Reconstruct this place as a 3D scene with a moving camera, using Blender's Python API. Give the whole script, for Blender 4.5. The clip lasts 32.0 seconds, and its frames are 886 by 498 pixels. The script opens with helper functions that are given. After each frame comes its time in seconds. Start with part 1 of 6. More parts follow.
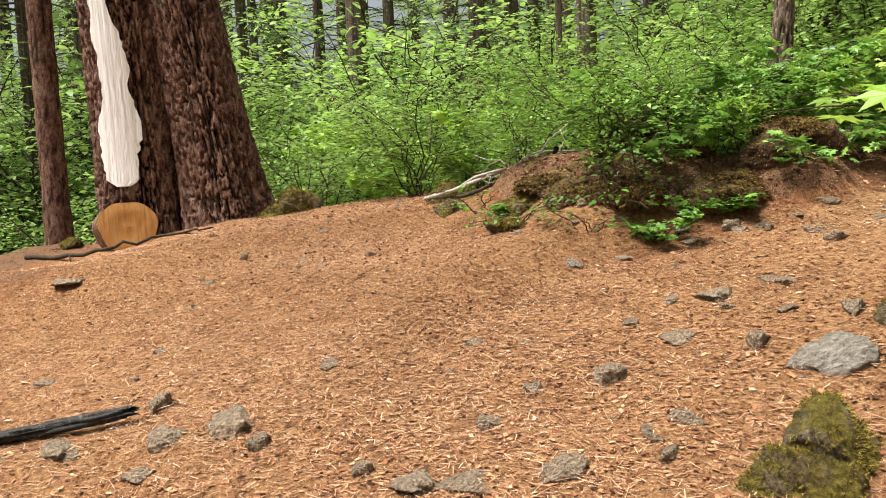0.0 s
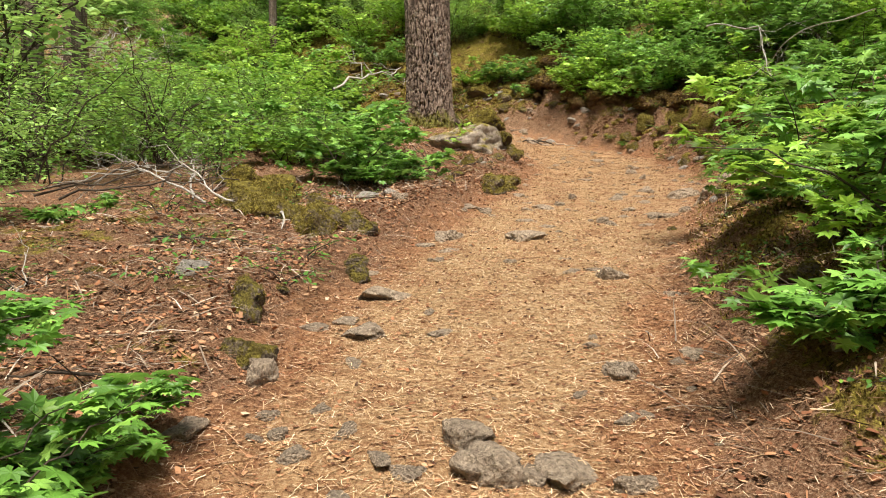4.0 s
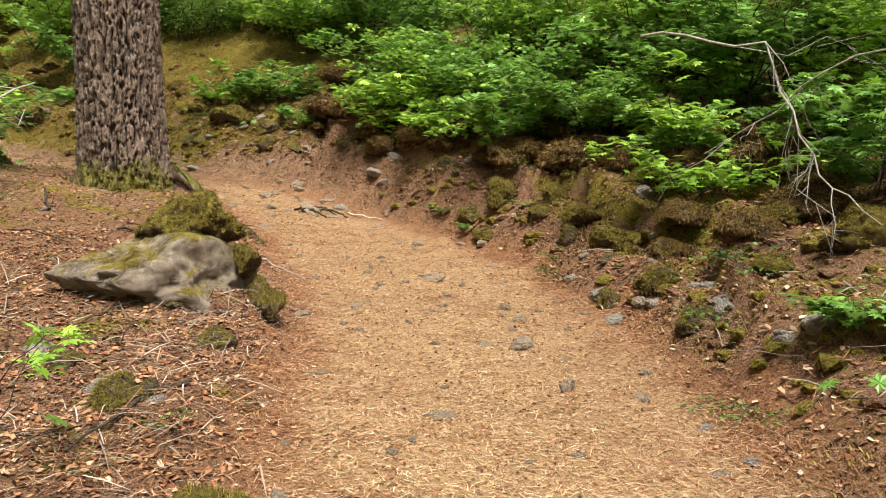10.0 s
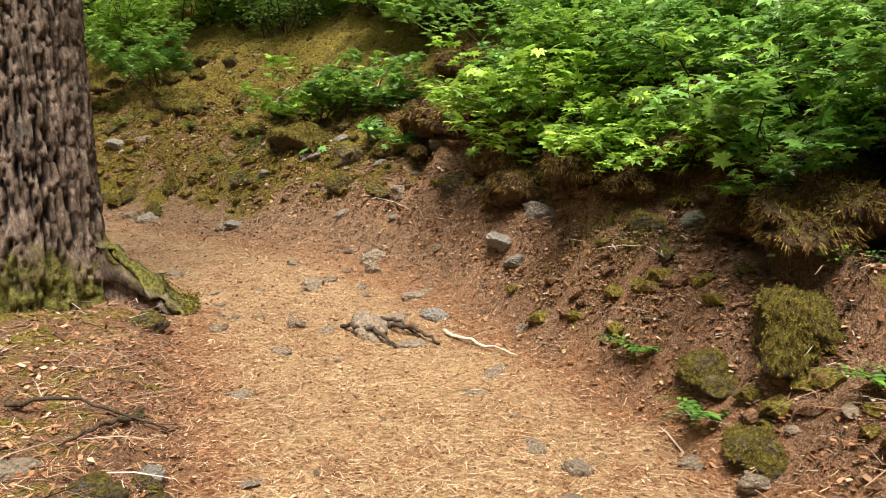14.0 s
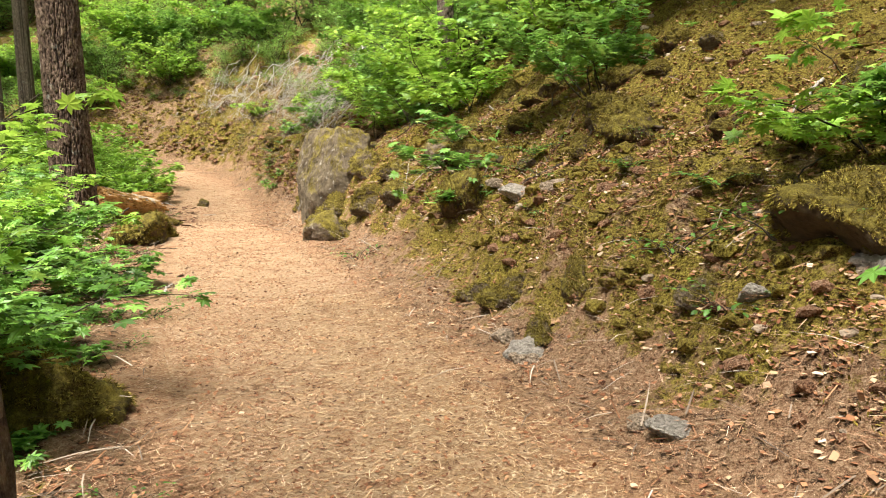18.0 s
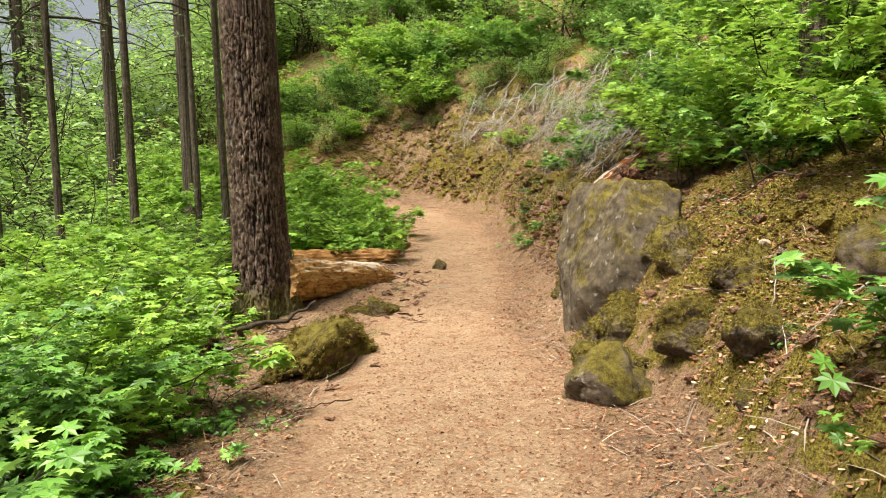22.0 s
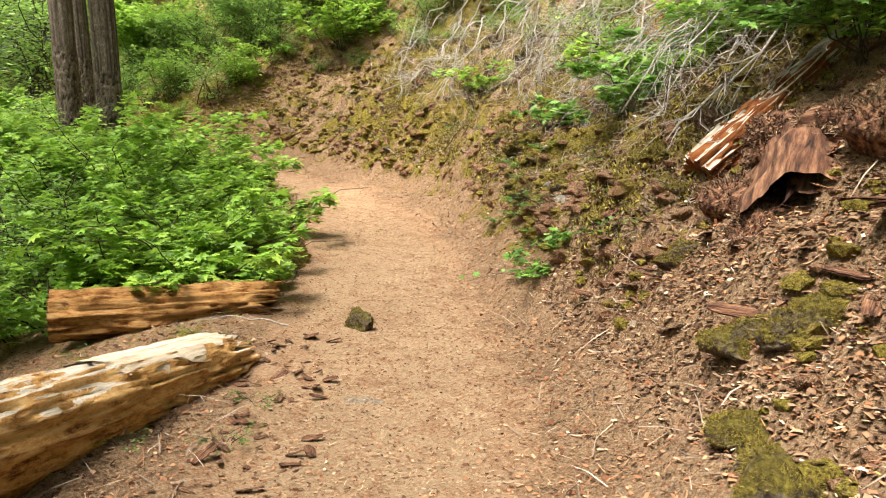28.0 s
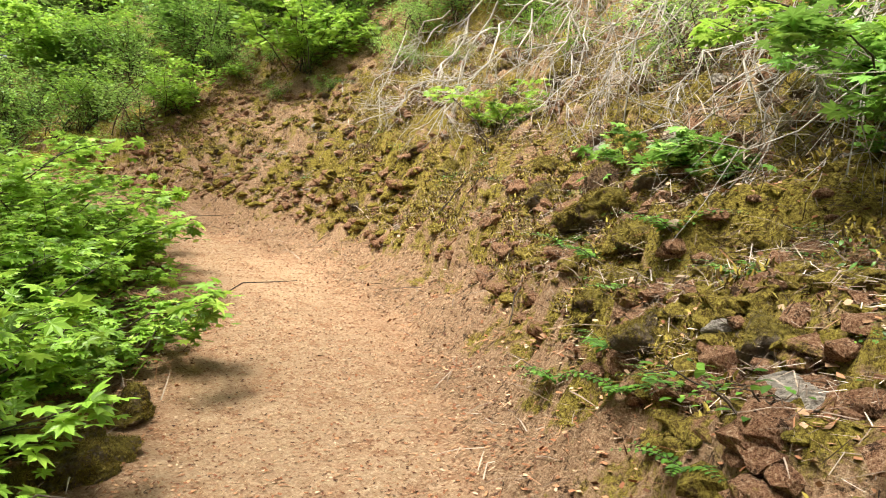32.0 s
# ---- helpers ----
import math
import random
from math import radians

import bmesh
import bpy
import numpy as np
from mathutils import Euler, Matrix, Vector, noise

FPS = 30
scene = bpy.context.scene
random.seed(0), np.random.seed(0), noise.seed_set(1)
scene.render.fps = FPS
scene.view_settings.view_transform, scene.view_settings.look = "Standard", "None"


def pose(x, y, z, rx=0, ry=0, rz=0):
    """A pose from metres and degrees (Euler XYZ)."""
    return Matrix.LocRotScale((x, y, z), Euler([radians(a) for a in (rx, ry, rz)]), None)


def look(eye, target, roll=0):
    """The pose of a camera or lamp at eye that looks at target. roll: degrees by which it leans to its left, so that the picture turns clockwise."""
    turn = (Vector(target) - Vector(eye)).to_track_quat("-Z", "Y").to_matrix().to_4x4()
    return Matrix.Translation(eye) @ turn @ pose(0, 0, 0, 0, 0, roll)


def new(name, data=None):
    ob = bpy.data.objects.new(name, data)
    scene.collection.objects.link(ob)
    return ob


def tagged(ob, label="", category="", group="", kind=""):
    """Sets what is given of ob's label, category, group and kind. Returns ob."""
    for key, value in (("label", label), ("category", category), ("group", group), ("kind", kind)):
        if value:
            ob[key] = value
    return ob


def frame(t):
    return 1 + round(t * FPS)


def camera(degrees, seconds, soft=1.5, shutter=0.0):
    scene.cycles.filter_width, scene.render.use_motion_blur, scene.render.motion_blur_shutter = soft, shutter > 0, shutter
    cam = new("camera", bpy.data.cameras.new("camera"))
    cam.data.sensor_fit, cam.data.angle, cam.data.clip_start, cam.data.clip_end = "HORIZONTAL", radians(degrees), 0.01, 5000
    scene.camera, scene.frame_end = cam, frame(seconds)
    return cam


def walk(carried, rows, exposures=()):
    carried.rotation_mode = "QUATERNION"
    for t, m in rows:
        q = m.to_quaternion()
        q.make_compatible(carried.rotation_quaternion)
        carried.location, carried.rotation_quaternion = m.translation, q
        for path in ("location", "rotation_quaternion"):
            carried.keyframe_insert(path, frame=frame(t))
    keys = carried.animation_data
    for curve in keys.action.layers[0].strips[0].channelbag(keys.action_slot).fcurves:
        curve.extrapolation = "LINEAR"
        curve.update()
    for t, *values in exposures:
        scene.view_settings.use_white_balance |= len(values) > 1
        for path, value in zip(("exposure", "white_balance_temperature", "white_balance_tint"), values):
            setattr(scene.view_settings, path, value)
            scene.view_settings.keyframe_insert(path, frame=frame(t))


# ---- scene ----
# ---------------------------------------------------------------- camera and walk
cam = camera(60.96, 32.0, soft=1.0)
PATH = [
    (0, (2.980, -1.787, 0.683), (1.023, -1.417, 0.496), -2.50),
    (0.5, (2.477, -1.718, 0.845), (0.541, -1.246, 0.676), -2.37),
    (1, (1.981, -1.617, 0.911), (0.116, -0.908, 0.770), -2.39),
    (1.5, (1.561, -1.463, 0.973), (-0.146, -0.434, 0.807), -3.15),
    (2, (1.152, -1.227, 1.089), (-0.354, 0.078, 0.920), -2.28),
    (2.5, (0.800, -1.028, 1.203), (-0.257, 0.663, 1.057), -0.65),
    (3, (0.479, -0.723, 1.356), (-0.155, 1.169, 1.210), 0.00),
    (3.5, (0.204, -0.361, 1.464), (-0.109, 1.607, 1.289), 0.23),
    (4, (0.000, 0.000, 1.500), (0.004, 1.991, 1.309), 0.26),
    (4.5, (-0.156, 0.372, 1.632), (0.007, 2.353, 1.414), 0.03),
    (6.5, (-0.258, 1.928, 2.012), (0.095, 3.885, 1.794), 0.16),
    (7, (-0.191, 2.369, 2.091), (0.209, 4.315, 1.865), -0.16),
    (7.5, (-0.094, 2.851, 2.233), (0.354, 4.781, 1.960), -0.83),
    (8, (0.072, 3.386, 2.284), (0.548, 5.306, 1.986), -0.90),
    (8.5, (0.205, 3.923, 2.329), (0.735, 5.828, 2.028), -0.30),
    (9, (0.351, 4.435, 2.424), (0.925, 6.332, 2.155), 0.20),
    (9.5, (0.558, 4.946, 2.485), (1.130, 6.856, 2.321), 0.46),
    (10, (0.724, 5.500, 2.522), (1.283, 7.411, 2.331), 0.69),
    (10.5, (0.857, 6.030, 2.614), (1.408, 7.941, 2.397), 0.68),
    (11, (1.055, 6.590, 2.686), (1.602, 8.497, 2.435), 0.70),
    (11.5, (1.193, 7.124, 2.723), (1.728, 9.031, 2.441), 0.71),
    (12, (1.367, 7.621, 2.786), (1.890, 9.531, 2.508), 0.23),
    (12.5, (1.545, 8.107, 2.851), (2.023, 10.032, 2.593), 0.07),
    (13, (1.720, 8.661, 2.891), (2.030, 10.616, 2.610), -0.65),
    (13.5, (1.863, 9.138, 2.930), (2.061, 11.121, 2.755), -1.14),
    (15.5, (1.861, 11.181, 3.141), (1.641, 13.145, 2.835), -2.54),
    (16, (1.707, 11.683, 3.207), (1.430, 13.640, 2.896), -1.57),
    (16.5, (1.644, 12.128, 3.292), (1.282, 14.072, 2.993), -2.01),
    (17, (1.552, 12.609, 3.361), (0.953, 14.503, 3.131), -2.70),
    (17.5, (1.389, 13.096, 3.480), (0.586, 14.911, 3.236), -2.64),
    (18, (1.188, 13.618, 3.541), (0.069, 15.265, 3.360), -2.38),
    (18.5, (0.955, 14.029, 3.615), (-0.380, 15.507, 3.431), -2.98),
    (19, (0.635, 14.461, 3.740), (-0.788, 15.847, 3.515), -2.73),
    (19.5, (0.392, 14.876, 3.813), (-1.132, 16.146, 3.558), -3.35),
    (20, (0.098, 15.205, 3.900), (-1.473, 16.425, 3.698), -2.72),
    (20.5, (-0.280, 15.540, 3.999), (-1.872, 16.733, 3.791), -2.02),
    (21, (-0.704, 15.921, 4.063), (-2.311, 17.092, 3.851), -1.84),
    (21.5, (-1.182, 16.218, 4.096), (-2.793, 17.389, 3.918), -2.17),
    (22, (-1.616, 16.509, 4.140), (-3.232, 17.683, 4.035), -2.58),
    (22.5, (-2.040, 16.844, 4.163), (-3.651, 18.021, 4.027), -2.45),
    (23, (-2.463, 17.154, 4.203), (-4.057, 18.350, 4.038), -2.30),
    (23.5, (-2.847, 17.478, 4.223), (-4.426, 18.693, 4.044), -2.28),
    (24, (-3.223, 17.739, 4.267), (-4.797, 18.956, 4.065), -2.57),
    (24.5, (-3.581, 18.027, 4.310), (-5.160, 19.240, 4.124), -2.95),
    (26.5, (-5.084, 19.207, 4.395), (-6.622, 20.468, 4.185), -2.50),
    (27, (-5.527, 19.479, 4.389), (-7.048, 20.768, 4.233), -2.45),
    (27.5, (-5.931, 19.765, 4.358), (-7.434, 21.071, 4.175), -2.54),
    (28, (-6.367, 20.078, 4.380), (-7.867, 21.383, 4.167), -2.49),
    (28.5, (-6.829, 20.407, 4.431), (-8.328, 21.709, 4.195), -1.96),
    (29, (-7.231, 20.789, 4.452), (-8.738, 22.090, 4.258), -1.81),
    (29.5, (-7.639, 21.086, 4.492), (-9.152, 22.394, 4.467), -1.40),
    (30, (-8.053, 21.391, 4.504), (-9.565, 22.699, 4.445), -0.86),
    (30.5, (-8.466, 21.787, 4.498), (-9.977, 23.092, 4.400), -0.58),
    (31, (-8.852, 22.087, 4.484), (-10.346, 23.411, 4.355), -0.13),
    (31.5, (-9.194, 22.446, 4.501), (-10.671, 23.793, 4.422), -0.01),
    (32, (-9.540, 22.801, 4.554), (-11.021, 24.144, 4.483), -0.29),
]
walk(cam, [(t, look(eye, target, roll)) for t, eye, target, roll in PATH], [(0.0, 1.1), (2.0, 1.05), (4.0, 0.94), (8.0, 0.9), (13.0, 1.0), (16.0, 1.1), (18.0, 1.42), (21.0, 1.14), (24.0, 1.18), (28.0, 1.5), (32.0, 1.6)])

# ---------------------------------------------------------------- sky and sun: bright overcast forest light
world = bpy.data.worlds.new("sky")
scene.world = world
world.use_nodes = True
_nt = world.node_tree
_sky = _nt.nodes.new("ShaderNodeTexSky")
_sky.sky_type = "NISHITA"
_sky.sun_disc = False
_sky.sun_elevation = radians(68)
_sky.sun_rotation = radians(175)
_sky.air_density = 1.0
_sky.dust_density = 4.0
_bg = _nt.nodes["Background"]
_bg.inputs[1].default_value = 0.062
_soft = _nt.nodes.new("ShaderNodeHueSaturation")
_soft.inputs["Saturation"].default_value = 0.35
_nt.links.new(_sky.outputs[0], _soft.inputs["Color"])
_nt.links.new(_soft.outputs[0], _bg.inputs[0])
_sun = bpy.data.lights.new("sun", "SUN")
_sun.energy = 5.0
_sun.angle = radians(28)
_sun.color = (1.0, 0.95, 0.86)
sun = new("sun", _sun)
SUN_AIM = Vector((math.sin(radians(175)) * math.cos(radians(68)), math.cos(radians(175)) * math.cos(radians(68)), math.sin(radians(68))))
sun.matrix_world = look(SUN_AIM * 60, (0, 0, 0))

# ---------------------------------------------------------------- materials


class Nodes:
    """A small helper that wires one node material."""

    def __init__(self, name, rough=0.8, spec=0.3):
        self.mat = bpy.data.materials.new(name)
        self.mat.use_nodes = True
        self.tree = self.mat.node_tree
        self.bsdf = self.tree.nodes["Principled BSDF"]
        self.bsdf.inputs["Roughness"].default_value = rough
        self.bsdf.inputs["Specular IOR Level"].default_value = spec
        self.coord = self.tree.nodes.new("ShaderNodeTexCoord").outputs["Object"]

    def node(self, kind, **values):
        n = self.tree.nodes.new(kind)
        for key, value in values.items():
            n.inputs[key.replace("_", " ")].default_value = value
        return n

    def link(self, a, b):
        self.tree.links.new(a, b)

    def stretched(self, sx, sy, sz, turn=0.0):
        n = self.tree.nodes.new("ShaderNodeMapping")
        n.inputs["Scale"].default_value = (sx, sy, sz)
        n.inputs["Rotation"].default_value = (0, 0, turn)
        self.link(self.coord, n.inputs["Vector"])
        return n.outputs[0]

    def noise(self, scale, detail=4.0, rough=0.6, vec=None, out=0):
        n = self.node("ShaderNodeTexNoise", Scale=scale, Detail=detail, Roughness=rough)
        self.link(vec or self.coord, n.inputs["Vector"])
        return n.outputs[out]

    def voronoi(self, scale, vec=None, out="Distance", rand=1.0):
        n = self.node("ShaderNodeTexVoronoi", Scale=scale, Randomness=rand)
        self.link(vec or self.coord, n.inputs["Vector"])
        return n.outputs[out]

    def ramp(self, value, stops):
        n = self.tree.nodes.new("ShaderNodeValToRGB")
        while len(n.color_ramp.elements) < len(stops):
            n.color_ramp.elements.new(0.5)
        for e, (pos, col) in zip(n.color_ramp.elements, stops):
            e.position = pos
            e.color = (*col, 1) if len(col) == 3 else col
        self.link(value, n.inputs[0])
        return n.outputs[0]

    def mix(self, fac, a, b, mode="MIX"):
        n = self.tree.nodes.new("ShaderNodeMix")
        n.data_type = "RGBA"
        n.blend_type = mode
        for socket, value in ((n.inputs[0], fac), (n.inputs[6], a), (n.inputs[7], b)):
            if isinstance(value, (int, float)):
                socket.default_value = value
            elif isinstance(value, tuple):
                socket.default_value = (*value, 1)
            else:
                self.link(value, socket)
        return n.outputs[2]

    def math(self, op, a, b=0.0, clamp=False):
        n = self.tree.nodes.new("ShaderNodeMath")
        n.operation = op
        n.use_clamp = clamp
        for socket, value in zip(n.inputs, (a, b)):
            if isinstance(value, (int, float)):
                socket.default_value = value
            else:
                self.link(value, socket)
        return n.outputs[0]

    def attribute(self, name):
        n = self.tree.nodes.new("ShaderNodeAttribute")
        n.attribute_name = name
        return n.outputs["Fac"]

    def island(self):
        return self.tree.nodes.new("ShaderNodeNewGeometry").outputs["Random Per Island"]

    def upness(self):
        sep = self.tree.nodes.new("ShaderNodeSeparateXYZ")
        self.link(self.tree.nodes.new("ShaderNodeNewGeometry").outputs["Normal"], sep.inputs[0])
        return sep.outputs["Z"]

    def random(self):
        return self.tree.nodes.new("ShaderNodeObjectInfo").outputs["Random"]

    def color(self, socket):
        if isinstance(socket, tuple):
            self.bsdf.inputs["Base Color"].default_value = (*socket, 1)
        else:
            self.link(socket, self.bsdf.inputs["Base Color"])
        return self

    def bump(self, height, strength=0.5, distance=0.02):
        n = self.tree.nodes.new("ShaderNodeBump")
        n.inputs["Strength"].default_value = strength
        n.inputs["Distance"].default_value = distance
        self.link(height, n.inputs["Height"])
        self.link(n.outputs[0], self.bsdf.inputs["Normal"])
        return self


def make_ground():
    m = Nodes("forest_floor", 0.95, 0.12)
    trail, moss, dust = m.attribute("trail"), m.attribute("moss"), m.attribute("dust")
    strands = m.mix(0.5, m.noise(26, 6, 0.88, m.stretched(1, 3.6, 1, 0.7)), m.noise(26, 6, 0.88, m.stretched(3.6, 1, 1, 0.25)))
    grain = m.mix(0.35, strands, m.noise(48, 5, 0.88))
    fine = m.noise(120, 4, 0.8)
    blotch = m.noise(1.3, 5, 0.65)
    small = m.noise(6.0, 5, 0.7)
    needles = m.ramp(grain, [(0.39, (0.045, 0.018, 0.009)), (0.45, (0.30, 0.135, 0.058)), (0.53, (0.50, 0.275, 0.13)), (0.62, (0.78, 0.56, 0.34))])
    straw = m.ramp(grain, [(0.38, (0.075, 0.036, 0.018)), (0.445, (0.37, 0.215, 0.105)), (0.53, (0.585, 0.40, 0.215)), (0.63, (0.84, 0.67, 0.43))])
    tan = m.ramp(grain, [(0.37, (0.12, 0.055, 0.03)), (0.445, (0.40, 0.24, 0.135)), (0.53, (0.545, 0.38, 0.235)), (0.64, (0.78, 0.63, 0.45))])
    needles = m.mix(dust, m.mix(m.attribute("straw"), needles, straw), tan)
    rust = m.ramp(grain, [(0.39, (0.03, 0.012, 0.007)), (0.455, (0.20, 0.078, 0.036)), (0.53, (0.37, 0.17, 0.08)), (0.63, (0.62, 0.40, 0.24))])
    needles = m.mix(m.ramp(small, [(0.36, (0.8, 0.8, 0.8)), (0.50, (0, 0, 0))]), needles, m.mix(0.6, needles, rust))
    margin = m.math("ADD", trail, m.math("MULTIPLY", m.math("SUBTRACT", m.mix(0.4, m.noise(2.2, 5, 0.7), small), 0.5), 1.5))
    edging = m.math("MULTIPLY", m.ramp(margin, [(0.72, (0.85, 0.85, 0.85)), (1.0, (0, 0, 0))]), m.math("SUBTRACT", 1.0, m.math("MULTIPLY", dust, 0.65)))
    needles = m.mix(edging, needles, rust)
    crumbs = m.ramp(m.noise(38, 3, 0.7), [(0.335, (0.75, 0.75, 0.75)), (0.37, (0, 0, 0))])
    needles = m.mix(crumbs, needles, (0.04, 0.022, 0.013))
    litter = m.ramp(m.mix(0.5, grain, fine), [(0.40, (0.02, 0.009, 0.005)), (0.46, (0.155, 0.07, 0.036)), (0.53, (0.31, 0.175, 0.10)), (0.62, (0.60, 0.45, 0.31))])
    litter = m.mix(m.math("MULTIPLY", dust, 0.6), litter, m.ramp(grain, [(0.40, (0.04, 0.02, 0.011)), (0.46, (0.26, 0.155, 0.085)), (0.53, (0.46, 0.32, 0.19)), (0.62, (0.74, 0.60, 0.42))]))
    green = m.ramp(m.noise(70, 5, 0.85), [(0.37, (0.022, 0.016, 0.005)), (0.45, (0.13, 0.095, 0.016)), (0.54, (0.27, 0.215, 0.036)), (0.66, (0.46, 0.39, 0.085))])
    edge = m.math("MULTIPLY", m.math("SUBTRACT", m.mix(0.5, blotch, small), 0.5), 2.2)
    tmask = m.ramp(m.math("ADD", trail, edge), [(0.35, (0, 0, 0)), (0.65, (1, 1, 1))])
    mm = m.ramp(m.math("ADD", moss, m.math("MULTIPLY", m.math("SUBTRACT", m.noise(2.7, 6, 0.75), 0.5), 2.0)), [(0.45, (0, 0, 0)), (0.60, (1, 1, 1))])
    col = m.mix(mm, litter, green)
    # Shade painted into the low spots of the bump noise, nearly black.
    gap_shade = m.ramp(m.noise(15, 7, 0.8), [(0.38, (0.9, 0.9, 0.9)), (0.46, (0, 0, 0))])
    col = m.mix(gap_shade, col, (0.02, 0.011, 0.006))
    col = m.mix(tmask, col, needles)
    m.color(m.mix(m.ramp(blotch, [(0.35, (0.35, 0.35, 0.35)), (0.6, (0, 0, 0))]), col, m.mix(0.5, col, (0.16, 0.085, 0.042))))
    m.bump(m.mix(0.35, m.noise(15, 7, 0.8), m.mix(0.5, grain, fine)), 1.0, 0.06)
    return m.mat


def make_bark(name, dark, mid, light, moss=0.0):
    m = Nodes(name, 0.92, 0.15)
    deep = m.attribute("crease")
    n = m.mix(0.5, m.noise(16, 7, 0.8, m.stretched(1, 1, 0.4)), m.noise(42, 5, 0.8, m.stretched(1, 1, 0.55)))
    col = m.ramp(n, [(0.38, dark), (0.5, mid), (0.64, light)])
    # Furrows are coloured almost to dark: shade painted into the carved creases.
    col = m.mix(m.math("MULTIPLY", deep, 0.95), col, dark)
    lichen = m.ramp(m.noise(5, 5, 0.7), [(0.60, (0, 0, 0)), (0.68, (0.55, 0.55, 0.55))])
    col = m.mix(lichen, col, (0.30, 0.30, 0.25))
    if moss:
        foot = m.math("ADD", m.attribute("foot"), m.math("MULTIPLY", m.math("SUBTRACT", m.noise(6, 5, 0.7), 0.5), 1.3))
        col = m.mix(m.ramp(foot, [(0.5, (0, 0, 0)), (0.75, (moss, moss, moss))]), col, m.ramp(m.noise(45, 4, 0.7), [(0.35, (0.028, 0.026, 0.006)), (0.65, (0.24, 0.22, 0.045))]))
    m.color(col)
    m.bump(m.mix(0.5, m.noise(16, 7, 0.8, m.stretched(1, 1, 0.4)), m.noise(60, 6, 0.8, m.stretched(1, 1, 0.5))), 1.0, 0.03)
    return m.mat


def make_rock(name, dark, light, moss=0.5, lichen=0.3):
    m = Nodes(name, 0.9, 0.2)
    n = m.noise(9, 8, 0.75)
    col = m.ramp(n, [(0.3, dark), (0.7, light)])
    spots = m.ramp(m.noise(16, 5, 0.7), [(0.60, (0, 0, 0)), (0.66, (lichen, lichen, lichen))])
    col = m.mix(spots, col, (0.50, 0.46, 0.39))
    # Recesses of the voronoi bump get shade in their colour, below the rock's dark tone.
    pits = m.ramp(m.voronoi(12), [(0.1, (0.6, 0.6, 0.6)), (0.24, (0, 0, 0))])
    col = m.mix(pits, col, tuple(c * 0.45 for c in dark))
    if moss:
        up = m.math("ADD", m.math("MULTIPLY", m.upness(), 0.55), m.math("MULTIPLY", m.math("SUBTRACT", m.noise(3.2, 6, 0.7), 0.5), 2.2))
        mask = m.ramp(m.math("ADD", up, m.math("MULTIPLY", m.math("SUBTRACT", m.noise(22, 5, 0.8), 0.5), 1.2)), [(0.58 - moss * 0.7, (0, 0, 0)), (0.86 - moss * 0.7, (1, 1, 1))])
        green = m.ramp(m.mix(0.5, m.noise(80, 5, 0.85), m.noise(9, 5, 0.7)), [(0.38, (0.02, 0.013, 0.004)), (0.46, (0.095, 0.07, 0.012)), (0.56, (0.20, 0.16, 0.026)), (0.70, (0.38, 0.31, 0.06))])
        col = m.mix(mask, col, green)
    m.color(col)
    m.bump(m.mix(0.5, m.noise(22, 8, 0.82), m.voronoi(12)), 1.0, 0.06)
    return m.mat


def make_leaf(name, deep, mid, bright, glow=0.3):
    m = Nodes(name, 0.45, 0.45)
    r = m.island()
    col = m.ramp(r, [(0.0, tuple(c * 0.25 for c in deep)), (0.35, tuple(c * 0.65 for c in mid)), (0.75, tuple(c * 1.1 for c in mid)), (1.0, bright)])
    col = m.mix(m.math("MULTIPLY", m.noise(3.0, 2, 0.5), 0.5), col, tuple(c * 0.75 for c in mid))
    m.color(col)
    t = m.tree.nodes.new("ShaderNodeBsdfTranslucent")
    m.link(m.mix(0.5, col, bright), t.inputs["Color"])
    mix = m.tree.nodes.new("ShaderNodeMixShader")
    mix.inputs[0].default_value = glow
    out = m.tree.nodes["Material Output"]
    m.link(m.bsdf.outputs[0], mix.inputs[1])
    m.link(t.outputs[0], mix.inputs[2])
    m.link(mix.outputs[0], out.inputs["Surface"])
    return m.mat


def make_wood(name, stops, rough=0.8, scale=6.0, lying=False):
    m = Nodes(name, rough, 0.25)
    g = m.noise(scale, 6, 0.7, m.stretched(0.6, 7, 7) if lying else m.stretched(9, 9, 0.8))
    m.color(m.ramp(g, stops))
    m.bump(g, 0.7, 0.02)
    return m.mat


def make_bits(name, stops, rough=0.9):
    m = Nodes(name, rough, 0.2)
    m.color(m.ramp(m.island(), stops))
    return m.mat


def make_log(name, tint=(1.0, 1.0, 1.0), bleach=0.92):
    """Rotting ochre wood, bleached where it faces the sky."""
    m = Nodes(name, 0.85, 0.2)
    g = m.mix(0.5, m.noise(5.0, 8, 0.8, m.stretched(1.1, 5, 5)), m.noise(4.0, 6, 0.75, m.stretched(1.6, 2.2, 2.2)))
    wood = m.ramp(g, [(0.37, (0.03, 0.012, 0.005)), (0.43, (0.26, 0.115, 0.032)), (0.50, (0.52, 0.285, 0.095)), (0.62, (0.70, 0.47, 0.22))])
    wood = m.mix(1.0, wood, tint, "MULTIPLY")
    pale = m.ramp(m.noise(5.0, 8, 0.8, m.stretched(0.8, 8, 8)), [(0.36, (0.22, 0.15, 0.09)), (0.45, (0.55, 0.46, 0.35)), (0.7, (0.78, 0.73, 0.66))])
    up = m.math("ADD", m.upness(), m.math("MULTIPLY", m.math("SUBTRACT", m.noise(1.8, 6, 0.75, m.stretched(0.6, 1.2, 1.2)), 0.5), 2.4))
    m.color(m.mix(m.ramp(up, [(bleach, (0, 0, 0)), (bleach + 0.05, (1, 1, 1))]), wood, pale))
    m.bump(g, 1.0, 0.04)
    return m.mat


